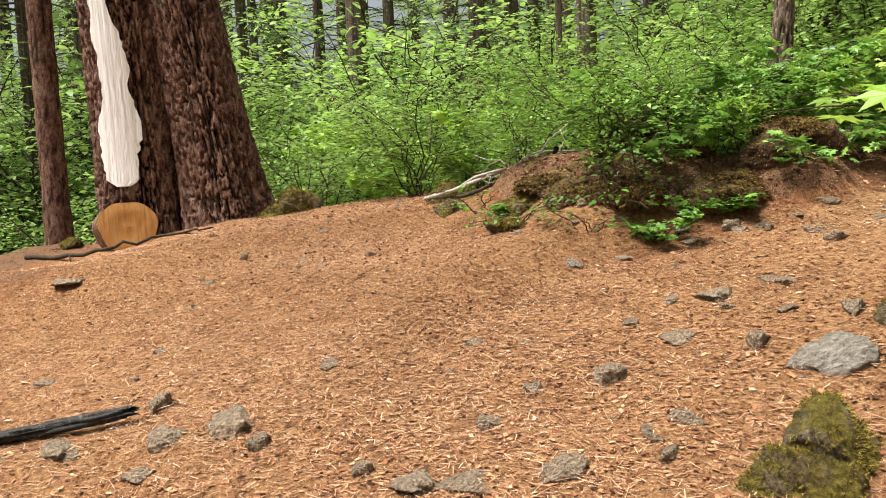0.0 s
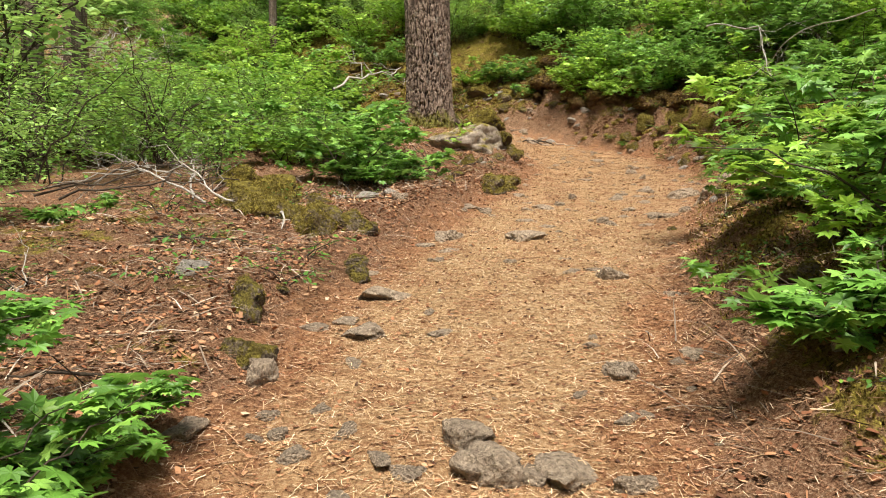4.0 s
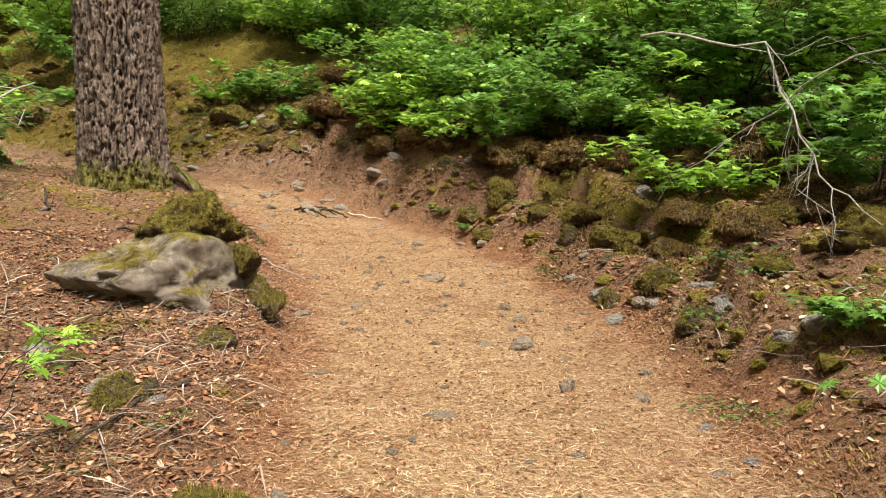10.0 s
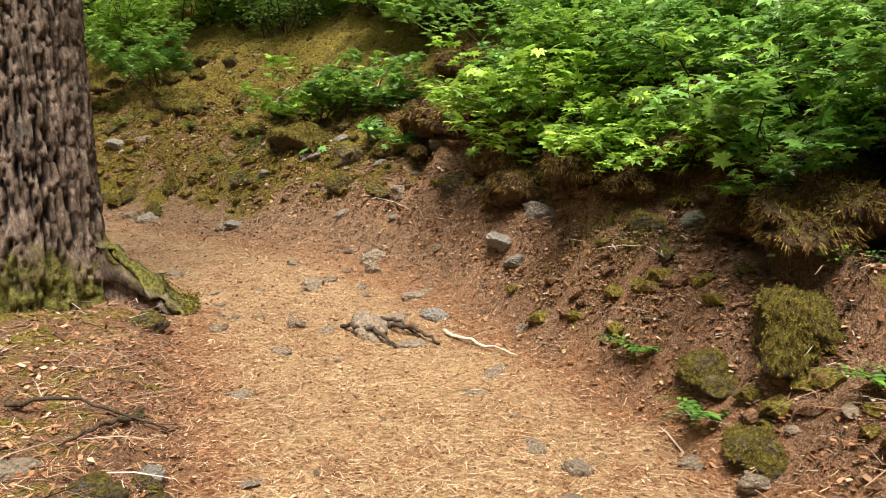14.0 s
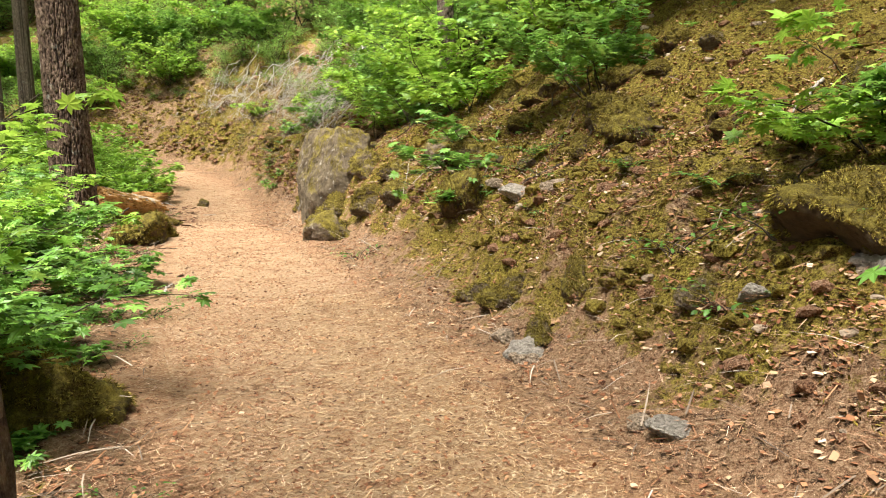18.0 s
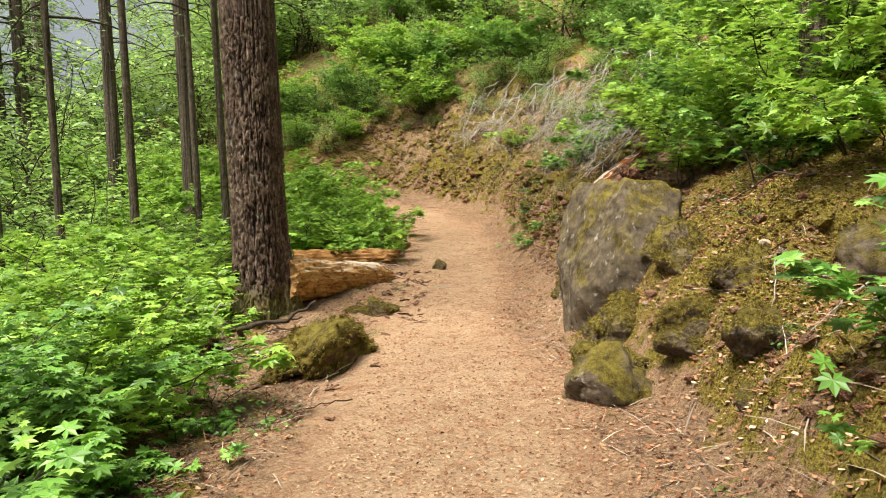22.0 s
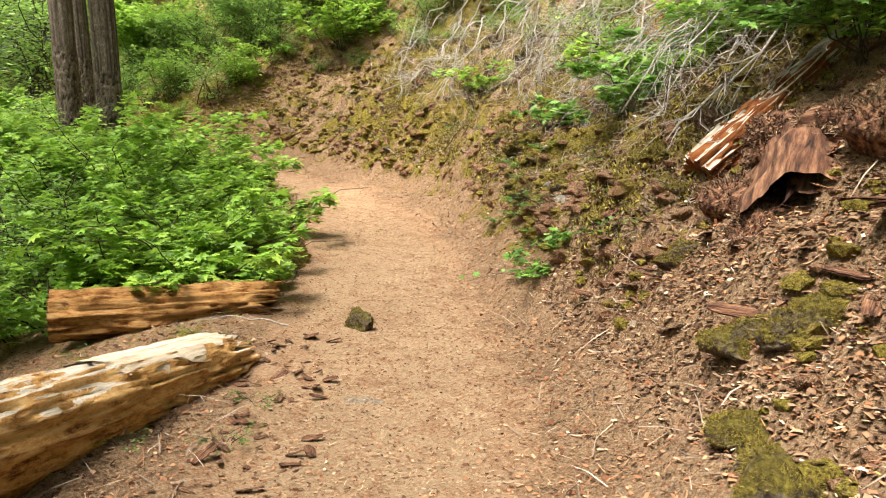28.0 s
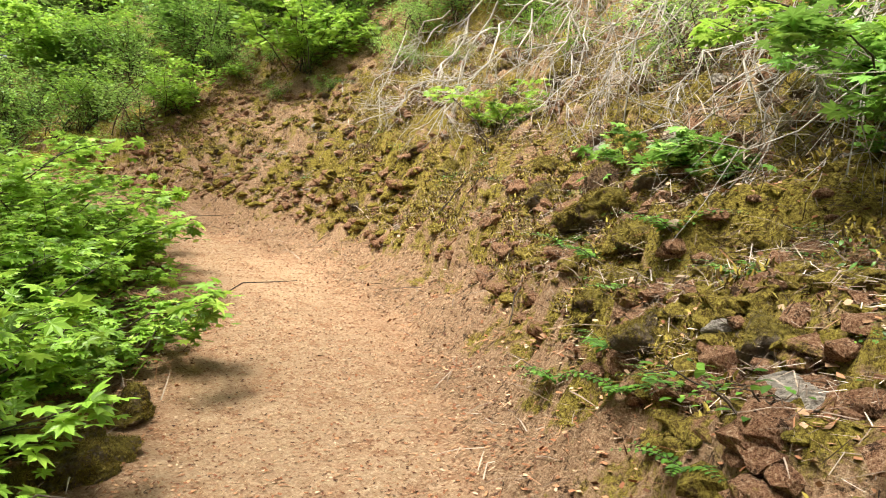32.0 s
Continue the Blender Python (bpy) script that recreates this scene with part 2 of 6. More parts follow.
LOG = make_log("rotting_log_wood")
DARK_LOG = make_log("dark_rotten_log_wood", (0.66, 0.60, 0.56), 1.02)
RED_LOG = make_log("red_rotten_log_wood", (0.50, 0.30, 0.24), 0.72)
GROUND = make_ground()
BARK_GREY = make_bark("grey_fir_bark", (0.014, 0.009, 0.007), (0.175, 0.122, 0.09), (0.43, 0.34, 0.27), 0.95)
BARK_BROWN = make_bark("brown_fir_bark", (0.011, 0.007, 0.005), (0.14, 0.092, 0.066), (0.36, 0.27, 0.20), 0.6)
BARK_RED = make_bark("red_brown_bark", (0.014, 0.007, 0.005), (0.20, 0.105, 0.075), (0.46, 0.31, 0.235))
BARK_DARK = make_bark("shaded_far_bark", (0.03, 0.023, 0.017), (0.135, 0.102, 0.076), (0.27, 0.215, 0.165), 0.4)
SCAR = make_wood("bare_white_sapwood", [(0.3, (0.62, 0.56, 0.50)), (0.42, (0.84, 0.81, 0.78)), (0.7, (0.90, 0.89, 0.88))])
CUT = make_wood("fresh_cut_orange_wood", [(0.3, (0.38, 0.17, 0.05)), (0.5, (0.56, 0.28, 0.09)), (0.75, (0.66, 0.38, 0.15))], 0.7, 3)
BLEACHED = make_wood("bleached_log_wood", [(0.3, (0.28, 0.18, 0.09)), (0.48, (0.52, 0.42, 0.30)), (0.75, (0.74, 0.68, 0.58))], 0.8, 5.0, True)
RED_ROT = make_wood("red_rotten_wood", [(0.36, (0.012, 0.006, 0.004)), (0.48, (0.085, 0.036, 0.02)), (0.58, (0.19, 0.092, 0.05)), (0.72, (0.36, 0.22, 0.13))], 0.95, 2.4, True)
CHAR = make_wood("charred_black_wood", [(0.3, (0.008, 0.008, 0.008)), (0.55, (0.03, 0.027, 0.025)), (0.75, (0.16, 0.14, 0.12))], 0.6)
TWIG_DARK = make_wood("dark_twig_bark", [(0.3, (0.02, 0.014, 0.009)), (0.6, (0.07, 0.05, 0.033)), (0.8, (0.14, 0.11, 0.08))])
TWIG_GREY = make_wood("grey_dead_twig", [(0.3, (0.17, 0.145, 0.12)), (0.5, (0.37, 0.33, 0.285)), (0.75, (0.58, 0.55, 0.50))])
STONE = make_rock("pitted_lava_stone", (0.16, 0.115, 0.08), (0.58, 0.45, 0.32), 0.0, 0.25)
STONE_MOSSY = make_rock("mossy_lava_stone", (0.045, 0.032, 0.022), (0.25, 0.19, 0.13), 0.80, 0.4)
CLOD = make_rock("brown_earth_clod", (0.028, 0.016, 0.009), (0.22, 0.135, 0.072), 0.5, 0.05)
ROCK_FACE = make_rock("grey_lava_rock", (0.10, 0.078, 0.058), (0.42, 0.34, 0.26), 0.48, 0.55)
MAT = make_rock("thick_moss_mat", (0.05, 0.034, 0.02), (0.14, 0.095, 0.05), 1.25, 0.0)
BOULDER = make_rock("lichened_boulder", (0.04, 0.029, 0.018), (0.23, 0.18, 0.12), 0.66, 0.6)
PALE_STONE = make_rock("pale_grey_stone", (0.20, 0.17, 0.14), (0.50, 0.45, 0.38), 0.0, 0.4)
MAPLE = make_leaf("maple_leaf", (0.06, 0.15, 0.03), (0.15, 0.33, 0.045), (0.38, 0.60, 0.12), 0.28)
# Lit copy of the maple leaf: sunlight is put into its brighter colour.
MAPLE_LIGHT = make_leaf("sunlit_young_maple_leaf", (0.11, 0.25, 0.03), (0.26, 0.47, 0.05), (0.52, 0.72, 0.11), 0.34)
SHRUB = make_leaf("shrub_leaf", (0.05, 0.125, 0.025), (0.15, 0.31, 0.045), (0.38, 0.58, 0.10), 0.32)
# Needle colour is paled so that it carries the forest haze.
FIR = make_leaf("fir_needles", (0.16, 0.27, 0.10), (0.30, 0.45, 0.17), (0.46, 0.60, 0.26), 0.42)
FAR_GREEN = make_leaf("far_foliage", (0.13, 0.27, 0.06), (0.29, 0.49, 0.11), (0.50, 0.68, 0.18), 0.38)
FERN = make_leaf("fern_frond", (0.05, 0.14, 0.02), (0.10, 0.24, 0.03), (0.22, 0.37, 0.05), 0.35)
MOSS = make_bits("moss_tuft", [(0.0, (0.022, 0.013, 0.004)), (0.35, (0.11, 0.075, 0.014)), (0.75, (0.22, 0.17, 0.028)), (1.0, (0.40, 0.33, 0.07))])
NEEDLES = make_bits("fallen_needles", [(0.0, (0.05, 0.022, 0.013)), (0.35, (0.27, 0.125, 0.065)), (0.72, (0.46, 0.26, 0.145)), (0.92, (0.58, 0.39, 0.25)), (1.0, (0.70, 0.54, 0.39))])
STRAW = make_bits("straw_needles", [(0.0, (0.05, 0.024, 0.012)), (0.3, (0.31, 0.165, 0.075)), (0.7, (0.55, 0.36, 0.185)), (1.0, (0.80, 0.64, 0.42))])
LITTER = make_bits("dry_litter", [(0.0, (0.06, 0.03, 0.018)), (0.35, (0.20, 0.078, 0.036)), (0.75, (0.36, 0.18, 0.09)), (0.93, (0.42, 0.25, 0.14)), (1.0, (0.52, 0.39, 0.26))])


DEAD_LEAF = make_bits("pale_dead_leaf", [(0.0, (0.12, 0.06, 0.03)), (0.5, (0.34, 0.21, 0.12)), (0.85, (0.46, 0.33, 0.21)), (1.0, (0.56, 0.47, 0.35))])
STICKS = make_bits("dry_twig_bits", [(0.0, (0.05, 0.035, 0.026)), (0.45, (0.20, 0.15, 0.11)), (0.8, (0.36, 0.29, 0.22)), (1.0, (0.50, 0.43, 0.35))])
BROWN_MOSS = make_bits("brown_moss_strands", [(0.0, (0.016, 0.008, 0.004)), (0.45, (0.10, 0.052, 0.016)), (0.8, (0.20, 0.125, 0.032)), (1.0, (0.33, 0.25, 0.06))])
ROOTY = make_bits("brown_root_fibre", [(0.0, (0.03, 0.016, 0.010)), (0.5, (0.14, 0.076, 0.045)), (0.85, (0.27, 0.17, 0.10)), (1.0, (0.40, 0.30, 0.20))])
# ---------------------------------------------------------------- the lie of the land
# trail centre: x, y, height
TRAIL = [
    (9.0, -5.0, -1.60), (5.0, -3.0, -1.05), (3.0, -1.8, -0.66), (1.6, -1.25, -0.32), (0.5, -0.5, 0.05), (0.1, 0.3, 0.25),
    (0.0, 1.2, 0.46), (0.05, 2.2, 0.67), (0.15, 3.4, 0.89), (0.45, 4.6, 1.05), (0.9, 6.0, 1.19), (1.45, 7.4, 1.34),
    (1.9, 9.0, 1.50), (2.15, 10.5, 1.67), (2.1, 11.8, 1.82), (1.8, 13.0, 1.99), (1.25, 14.2, 2.20), (0.5, 15.2, 2.38),
    (-0.5, 16.15, 2.55), (-3.2, 18.2, 2.80), (-6.0, 20.3, 2.92), (-9.0, 22.55, 3.04), (-11.9, 24.55, 3.40), (-13.4, 25.6, 3.62),
    (-15.0, 26.4, 3.84), (-16.6, 26.9, 4.08), (-18.6, 26.9, 4.35), (-21.5, 26.2, 4.70), (-27.0, 25.0, 5.30),
]
# way along the trail, half width left, half width right, bank slope right, bank lip right, slope left, lip left
SIDES = [
    (0.0, 1.2, 1.2, 0.20, 0.06, 0.03, 0.00),
    (8.0, 1.15, 1.0, 0.22, 0.10, 0.12, 0.02),
    (10.5, 0.9, 0.75, 0.17, 0.10, 0.10, 0.20),
    (12.5, 0.75, 0.55, 0.17, 0.11, 0.11, 0.16),
    (15.0, 0.62, 1.0, 0.18, 0.12, 0.12, 0.14),
    (19.0, 0.85, 1.2, 0.33, 0.18, 0.06, 0.16),
    (22.5, 0.98, 0.95, 0.45, 0.32, 0.04, 0.30),
    (25.2, 0.6, 0.65, 0.56, 0.24, -0.12, 0.08),
    (28.3, 1.25, 0.26, 0.66, 0.12, -0.26, 0.0),
    (36.6, 1.3, 0.28, 0.76, 0.12, -0.28, 0.0),
    (38.6, 1.15, 0.72, 0.76, 0.13, -0.34, 0.0),
    (43.0, 1.05, 0.78, 0.74, 0.12, -0.36, 0.0),
    (46.5, 1.0, 0.75, 0.95, 0.16, -0.36, 0.0),
    (70.0, 0.8, 0.8, 0.90, 0.25, -0.36, 0.0),
]
# open apron of needles beside the start: x, y, height, slope along x, slope along y, reach
APRON = [
    (-1.7, -1.5, 0.27, -0.06, 0.12, 1.0),
    (-3.2, -1.7, 0.40, -0.02, 0.10, 1.1),
    (-4.8, -2.2, 0.36, 0.06, 0.10, 1.1),
    (-3.4, -3.3, 0.20, 0.02, 0.16, 1.0),
    (-0.6, -2.6, -0.10, -0.16, 0.14, 1.0),
    (1.6, -3.4, -0.72, -0.18, 0.10, 1.2),
    (-3.0, 0.0, 0.55, 0.05, 0.03, 1.2),
    (-4.5, 2.5, 0.75, 0.10, 0.05, 2.0),
    (-5.5, 6.0, 1.10, 0.12, 0.06, 2.2),
    (-5.0, 10.0, 1.45, 0.14, 0.04, 2.4),
    (-6.5, -4.2, -0.45, 0.35, 0.30, 1.3),
    (-8.0, -2.0, -0.40, 0.32, 0.05, 1.5),
    (-9.0, 2.0, -0.20, 0.25, 0.05, 3.0),
]
# ground heaped under the fallen logs: x, y, height, reach
FILL = [(-9.35, 19.95, 0.20, 0.6), (-9.9, 20.75, 0.17, 0.6), (-10.4, 21.5, 0.10, 0.6), (-12.0, 22.3, 0.10, 0.5)]
MOUND = [(-1.35, 0.25, 0.36, 0.55), (-0.95, 1.0, 0.26, 0.42), (-1.9, -0.1, 0.16, 0.5), (-1.55, 1.3, 0.18, 0.6)]


def smooth(a, b, v):
    v = np.clip((v - a) / (b - a), 0, 1)
    return v * v * (3 - 2 * v)


def resampled(rows, sides, step=0.35):
    rows, sides = np.array(rows), np.array(sides)
    s = np.r_[0, np.cumsum(np.hypot(*np.diff(rows[:, :2], axis=0).T))]
    even = np.arange(0, s[-1], step)
    out = np.stack([np.interp(even, s, c) for c in rows.T] + [np.interp(even, sides[:, 0], c) for c in sides.T[1:]], 1)
    kernel = np.array([1, 2, 3, 4, 3, 2, 1]) / 16.0
    pad = np.pad(out, ((3, 3), (0, 0)), mode="edge")
    out[3:-3] = np.stack([np.convolve(pad[:, c], kernel, "valid") for c in range(out.shape[1])], 1)[3:-3]
    return out


LINE = resampled(TRAIL, SIDES)
_along = np.gradient(LINE[:, :2], axis=0)
_along /= np.linalg.norm(_along, axis=1)[:, None]
_grade = np.gradient(LINE[:, 2]) / 0.35
RIGHT = np.stack([_along[:, 1], -_along[:, 0]], 1)


def hashed(ix, iy, seed):
    h = (ix * 374761393 + iy * 668265263 + seed * 974634777) & 0x7FFFFFFF
    h = ((h ^ (h >> 13)) * 1274126177) & 0x7FFFFFFF
    return ((h ^ (h >> 16)) & 0xFFFF) / 65535.0


def grain2(x, y, size, seed=0):
    """Value noise in -1 to 1, of that size in metres."""
    u, v = np.asarray(x) / size, np.asarray(y) / size
    ix, iy = np.floor(u).astype(np.int64), np.floor(v).astype(np.int64)
    fx, fy = u - ix, v - iy
    fx, fy = fx * fx * (3 - 2 * fx), fy * fy * (3 - 2 * fy)
    a, b = hashed(ix, iy, seed), hashed(ix + 1, iy, seed)
    c, d = hashed(ix, iy + 1, seed), hashed(ix + 1, iy + 1, seed)
    return ((a + (b - a) * fx) * (1 - fy) + (c + (d - c) * fx) * fy) * 2 - 1


def lumps(x, y, size, seed=0):
    """Rounded cobbles of that size, 0 to 1."""
    u, v = np.asarray(x) / size, np.asarray(y) / size
    ix, iy = np.floor(u).astype(np.int64), np.floor(v).astype(np.int64)
    near = np.full(u.shape, 9.0)
    for i in (-1, 0, 1):
        for j in (-1, 0, 1):
            a, b = ix + i, iy + j
            r = 0.55 + 0.6 * hashed(a, b, seed + 2)
            near = np.minimum(near, ((u - a - hashed(a, b, seed)) ** 2 + (v - b - hashed(a, b, seed + 1)) ** 2) / r**2)
    return np.sqrt(np.clip(1 - near, 0, 1))


def land(x, y):
    """Height, trail mask, signed distance to the right of the trail, and the way along it, at places."""
    x, y = np.atleast_1d(np.asarray(x, float)), np.atleast_1d(np.asarray(y, float))
    num, den = np.zeros_like(x), np.zeros_like(x)
    near, off, way = np.full_like(x, 1e9), np.zeros_like(x), np.zeros_like(x)
    wl, wr = np.zeros_like(x), np.zeros_like(x)
    for k in range(len(LINE)):
        cx, cy, cz, hl, hr, sr, lr, sl, ll = LINE[k]
        dx, dy = x - cx, y - cy
        d = dx * RIGHT[k, 0] + dy * RIGHT[k, 1]
        a = np.clip(dx * _along[k, 0] + dy * _along[k, 1], -1.5, 1.5)
        r = np.maximum(d - max(hr, 0.85), 0)
        l = np.maximum(-d - hl, 0)
        h = cz + a * _grade[k]
        h = h + lr * smooth(0, 0.45, r) + sr * np.minimum(r, 9) + 0.30 * np.maximum(r - 9, 0) * (r < 60) + 15.3 * (r >= 60)
        h = h + ll * smooth(0, 0.4, l) + sl * (0.15 * np.minimum(l, 1.5) + np.clip(l - 1.5, 0, 7)) - 0.03 * np.clip(l - 8.5, 0, 60)
        q = dx * dx + dy * dy
        w = 1.0 / (q + 0.25) ** 3
        num += w * h
        den += w
        closer = q < near
        near = np.where(closer, q, near)
        off, way = np.where(closer, d, off), np.where(closer, k * 0.35, way)
        wl, wr = np.where(closer, hl, wl), np.where(closer, hr, wr)
    trail = smooth(0.55, -0.35, np.maximum(off - wr + 0.42 * smooth(33, 38, way), -off - wl))
    trail = trail * smooth(54.5, 51.5, way)
    for cx, cy, cz, gx, gy, reach in APRON:
        dx, dy = x - cx, y - cy
        w = 2.5 * reach**2 / (dx * dx + dy * dy + 0.3) ** 3
        num += w * (cz + gx * np.clip(dx, -2, 2) + gy * np.clip(dy, -2, 2))
        den += w
    h = num / den
    open_floor = np.zeros_like(x)
    for cx, cy, reach in ((-1.6, -1.6, 2.2), (-3.6, -2.0, 2.2), (0.4, -1.8, 2.0), (2.5, -2.5, 2.2)):
        open_floor = np.maximum(open_floor, smooth(reach + 0.4, reach - 0.6, np.hypot(x - cx, y - cy)))
    trail = np.maximum(trail, open_floor)
    for cx, cy, top, reach in MOUND:
        lump = np.exp(-(((x - cx) ** 2 + (y - cy) ** 2) / (reach * 0.75) ** 2))
        h += top * lump
        trail = trail * (1 - smooth(0.2, 0.5, lump))
    for cx, cy, top, reach in FILL:
        h += top * np.exp(-(((x - cx) ** 2 + (y - cy) ** 2) / reach**2))
    return h, trail, off, way


def ground_at(x, y):
    """The finished ground, with its lumps."""
    h, trail, off, way = land(x, y)
    rough = 1 - trail
    bank = rough * smooth(0.3, 1.2, off)
    h = h + 0.014 * grain2(x, y, 0.34, 1) + 0.02 * grain2(x, y, 1.1, 2) + 0.006 * grain2(x, y, 0.13, 3)
    h = h + rough * (0.06 * grain2(x, y, 0.7, 4) + 0.035 * grain2(x, y, 0.31, 5) + 0.012 * grain2(x, y, 0.14, 9))
    h = h + bank * (0.10 * grain2(x, y, 0.95, 6) + 0.06 * np.abs(grain2(x, y, 0.42, 7)) + 0.035 * grain2(x, y, 0.2, 8))
    late = smooth(21, 27, way) * smooth(7, 4, off)
    h = h + bank * (0.35 + 0.65 * late) * (0.19 * lumps(x, y, 0.55, 20) * smooth(-0.3, 0.5, grain2(x, y, 1.5, 24)) + 0.11 * lumps(x, y, 0.29, 30)) + 0.04 * rough * lumps(x, y, 0.3, 40)
    h = h + bank * late * (0.05 * lumps(x, y, 0.16, 50) + 0.05 * (0.5 - np.abs(grain2(x, y, 0.5, 60))) + 0.03 * (0.5 - np.abs(grain2(x, y, 0.22, 61))))
    # an undercut brow along the first bank, and broken ledges up the later one
    brow = bank * smooth(19.0, 20.5, way) * smooth(26.5, 25.2, way)
    u = off - 1.5 + 0.40 * grain2(x, y, 0.9, 70) + 0.15 * grain2(x, y, 0.33, 71)
    h = h + brow * 0.32 * (smooth(0.0, 0.13, u) - smooth(-0.45, 0.6, u))
    ledge = bank * smooth(38.5, 40.5, way) * smooth(6.5, 4.5, off)
    u = (off + 0.35 * grain2(x, y, 0.75, 72) + 0.16 * grain2(x, y, 0.3, 73) + 0.07 * grain2(x, y, 0.15, 74)) / 0.40
    step = u - np.floor(u)
    h = h + ledge * 0.36 * (0.4 + 0.6 * smooth(-0.6, 0.6, grain2(x, y, 0.6, 75))) * (smooth(0.0, 0.3, step) - step)
    return h, trail, off, way


def z_at(x, y):
    return float(ground_at(x, y)[0][0])

# ---------------------------------------------------------------- mesh helpers
RNG = np.random.default_rng(7)


def mesh_from(name, verts, faces, materials, smooth_faces=True, picks=None):
    me = bpy.data.meshes.new(name)
    verts = np.asarray(verts, np.float32).reshape(-1, 3)
    faces = np.asarray(faces, np.int32)
    n, k = faces.shape
    me.vertices.add(len(verts))
    me.vertices.foreach_set("co", verts.ravel())
    me.loops.add(n * k)
    me.loops.foreach_set("vertex_index", faces.ravel())
    me.polygons.add(n)
    me.polygons.foreach_set("loop_start", np.arange(0, n * k, k, dtype=np.int32))
    me.polygons.foreach_set("loop_total", np.full(n, k, np.int32))
    me.polygons.foreach_set("use_smooth", np.full(n, smooth_faces))
    if picks is not None:
        me.polygons.foreach_set("material_index", np.asarray(picks, np.int32))
    for m in materials if isinstance(materials, (list, tuple)) else [materials]:
        me.materials.append(m)
    me.update()
    return me


def give(me, name, values):
    a = me.attributes.new(name, "FLOAT", "POINT")
    a.data.foreach_set("value", np.asarray(values, np.float32).ravel())


def part(name, me, parent, label=""):
    ob = new(name, me)
    ob.parent = parent
    if label:
        ob["label"] = label
    return ob


def thing(name, x, y, z, label, category, group="", turn=0.0):
    ob = new(name)
    ob.matrix_basis = pose(x, y, z, 0, 0, turn)
    return tagged(ob, label, category, group)


def grid_faces(rows, cols, closed=False):
    r, c = np.meshgrid(np.arange(rows - 1), np.arange(cols if closed else cols - 1), indexing="ij")
    a = r * cols + c
    b = r * cols + (c + 1) % cols
    return np.stack([a, b, b + cols, a + cols], -1).reshape(-1, 4)


def tube_points(points, radii, sides):
    """Rings of a tube along points."""
    points, radii = np.asarray(points, float), np.asarray(radii, float)
    t = np.gradient(points, axis=0)
    t /= np.linalg.norm(t, axis=1)[:, None] + 1e-9
    ref = np.where(np.abs(t[:, 2:3]) > 0.9, np.array([[1.0, 0, 0]]), np.array([[0, 0, 1.0]]))
    u = np.cross(ref, t)
    u /= np.linalg.norm(u, axis=1)[:, None] + 1e-9
    v = np.cross(t, u)
    a = np.linspace(0, 2 * np.pi, sides, endpoint=False)
    ring = u[:, None] * np.cos(a)[None, :, None] + v[:, None] * np.sin(a)[None, :, None]
    return points[:, None] + ring * radii[:, None, None]


class Soup:
    """Collects tubes and cards of quads into one mesh."""

    def __init__(self):
        self.v, self.f, self.m, self.n = [], [], [], 0

    def add(self, verts, faces, pick=0):
        verts = np.asarray(verts).reshape(-1, 3)
        faces = np.asarray(faces)
        self.v.append(verts)
        self.f.append(faces + self.n)
        self.m.append(np.full(len(faces), pick))
        self.n += len(verts)

    def tube(self, points, radii, sides=5, pick=0):
        rings = tube_points(points, radii, sides)
        self.add(rings, grid_faces(len(rings), sides, True), pick)

    def mesh(self, name, materials, smooth_faces=True):
        return mesh_from(name, np.concatenate(self.v), np.concatenate(self.f), materials, smooth_faces, np.concatenate(self.m))


# leaf outlines as fans of quads round the stalk end: lobes in the plane, z lifts the tips
def lobed_leaf(lobes, deep, spread=2.5):
    """A maple leaf: pairs of quads from the stalk point to each lobe's tip."""
    v, f = [(0.0, 0.0, 0.0)], []
    angles = np.linspace(-spread, spread, lobes)
    for i, a in enumerate(angles):
        size = 1.0 - 0.22 * abs(a) / spread
        left, right = a - spread / (lobes - 1), a + spread / (lobes - 1)
        v += [(math.sin(left) * deep * size, math.cos(left) * deep * size, 0.02), (math.sin(a) * size, math.cos(a) * size, -0.10), (math.sin(right) * deep * size, math.cos(right) * deep * size, 0.02)]
        k = 1 + 3 * i
        f.append((0, k + 2, k + 1, k))
    return np.array(v), np.array(f)


def oval_leaf(wide):
    v = [(0, 0, 0), (-wide, 0.35, 0.05), (-wide * 0.8, 0.72, 0.03), (0, 1.05, -0.08), (wide * 0.8, 0.72, 0.03), (wide, 0.35, 0.05)]
    return np.array(v, float), np.array([(0, 5, 2, 1), (5, 4, 3, 2)])


MAPLE_SHAPE = lobed_leaf(7, 0.56)
OVAL_SHAPE = oval_leaf(0.27)
SPRIG_SHAPE = (np.array([(0, 0, 0), (-0.10, 0.45, 0.03), (0, 1.0, -0.15), (0.10, 0.45, 0.03)], float), np.array([(0, 3, 2, 1)]))


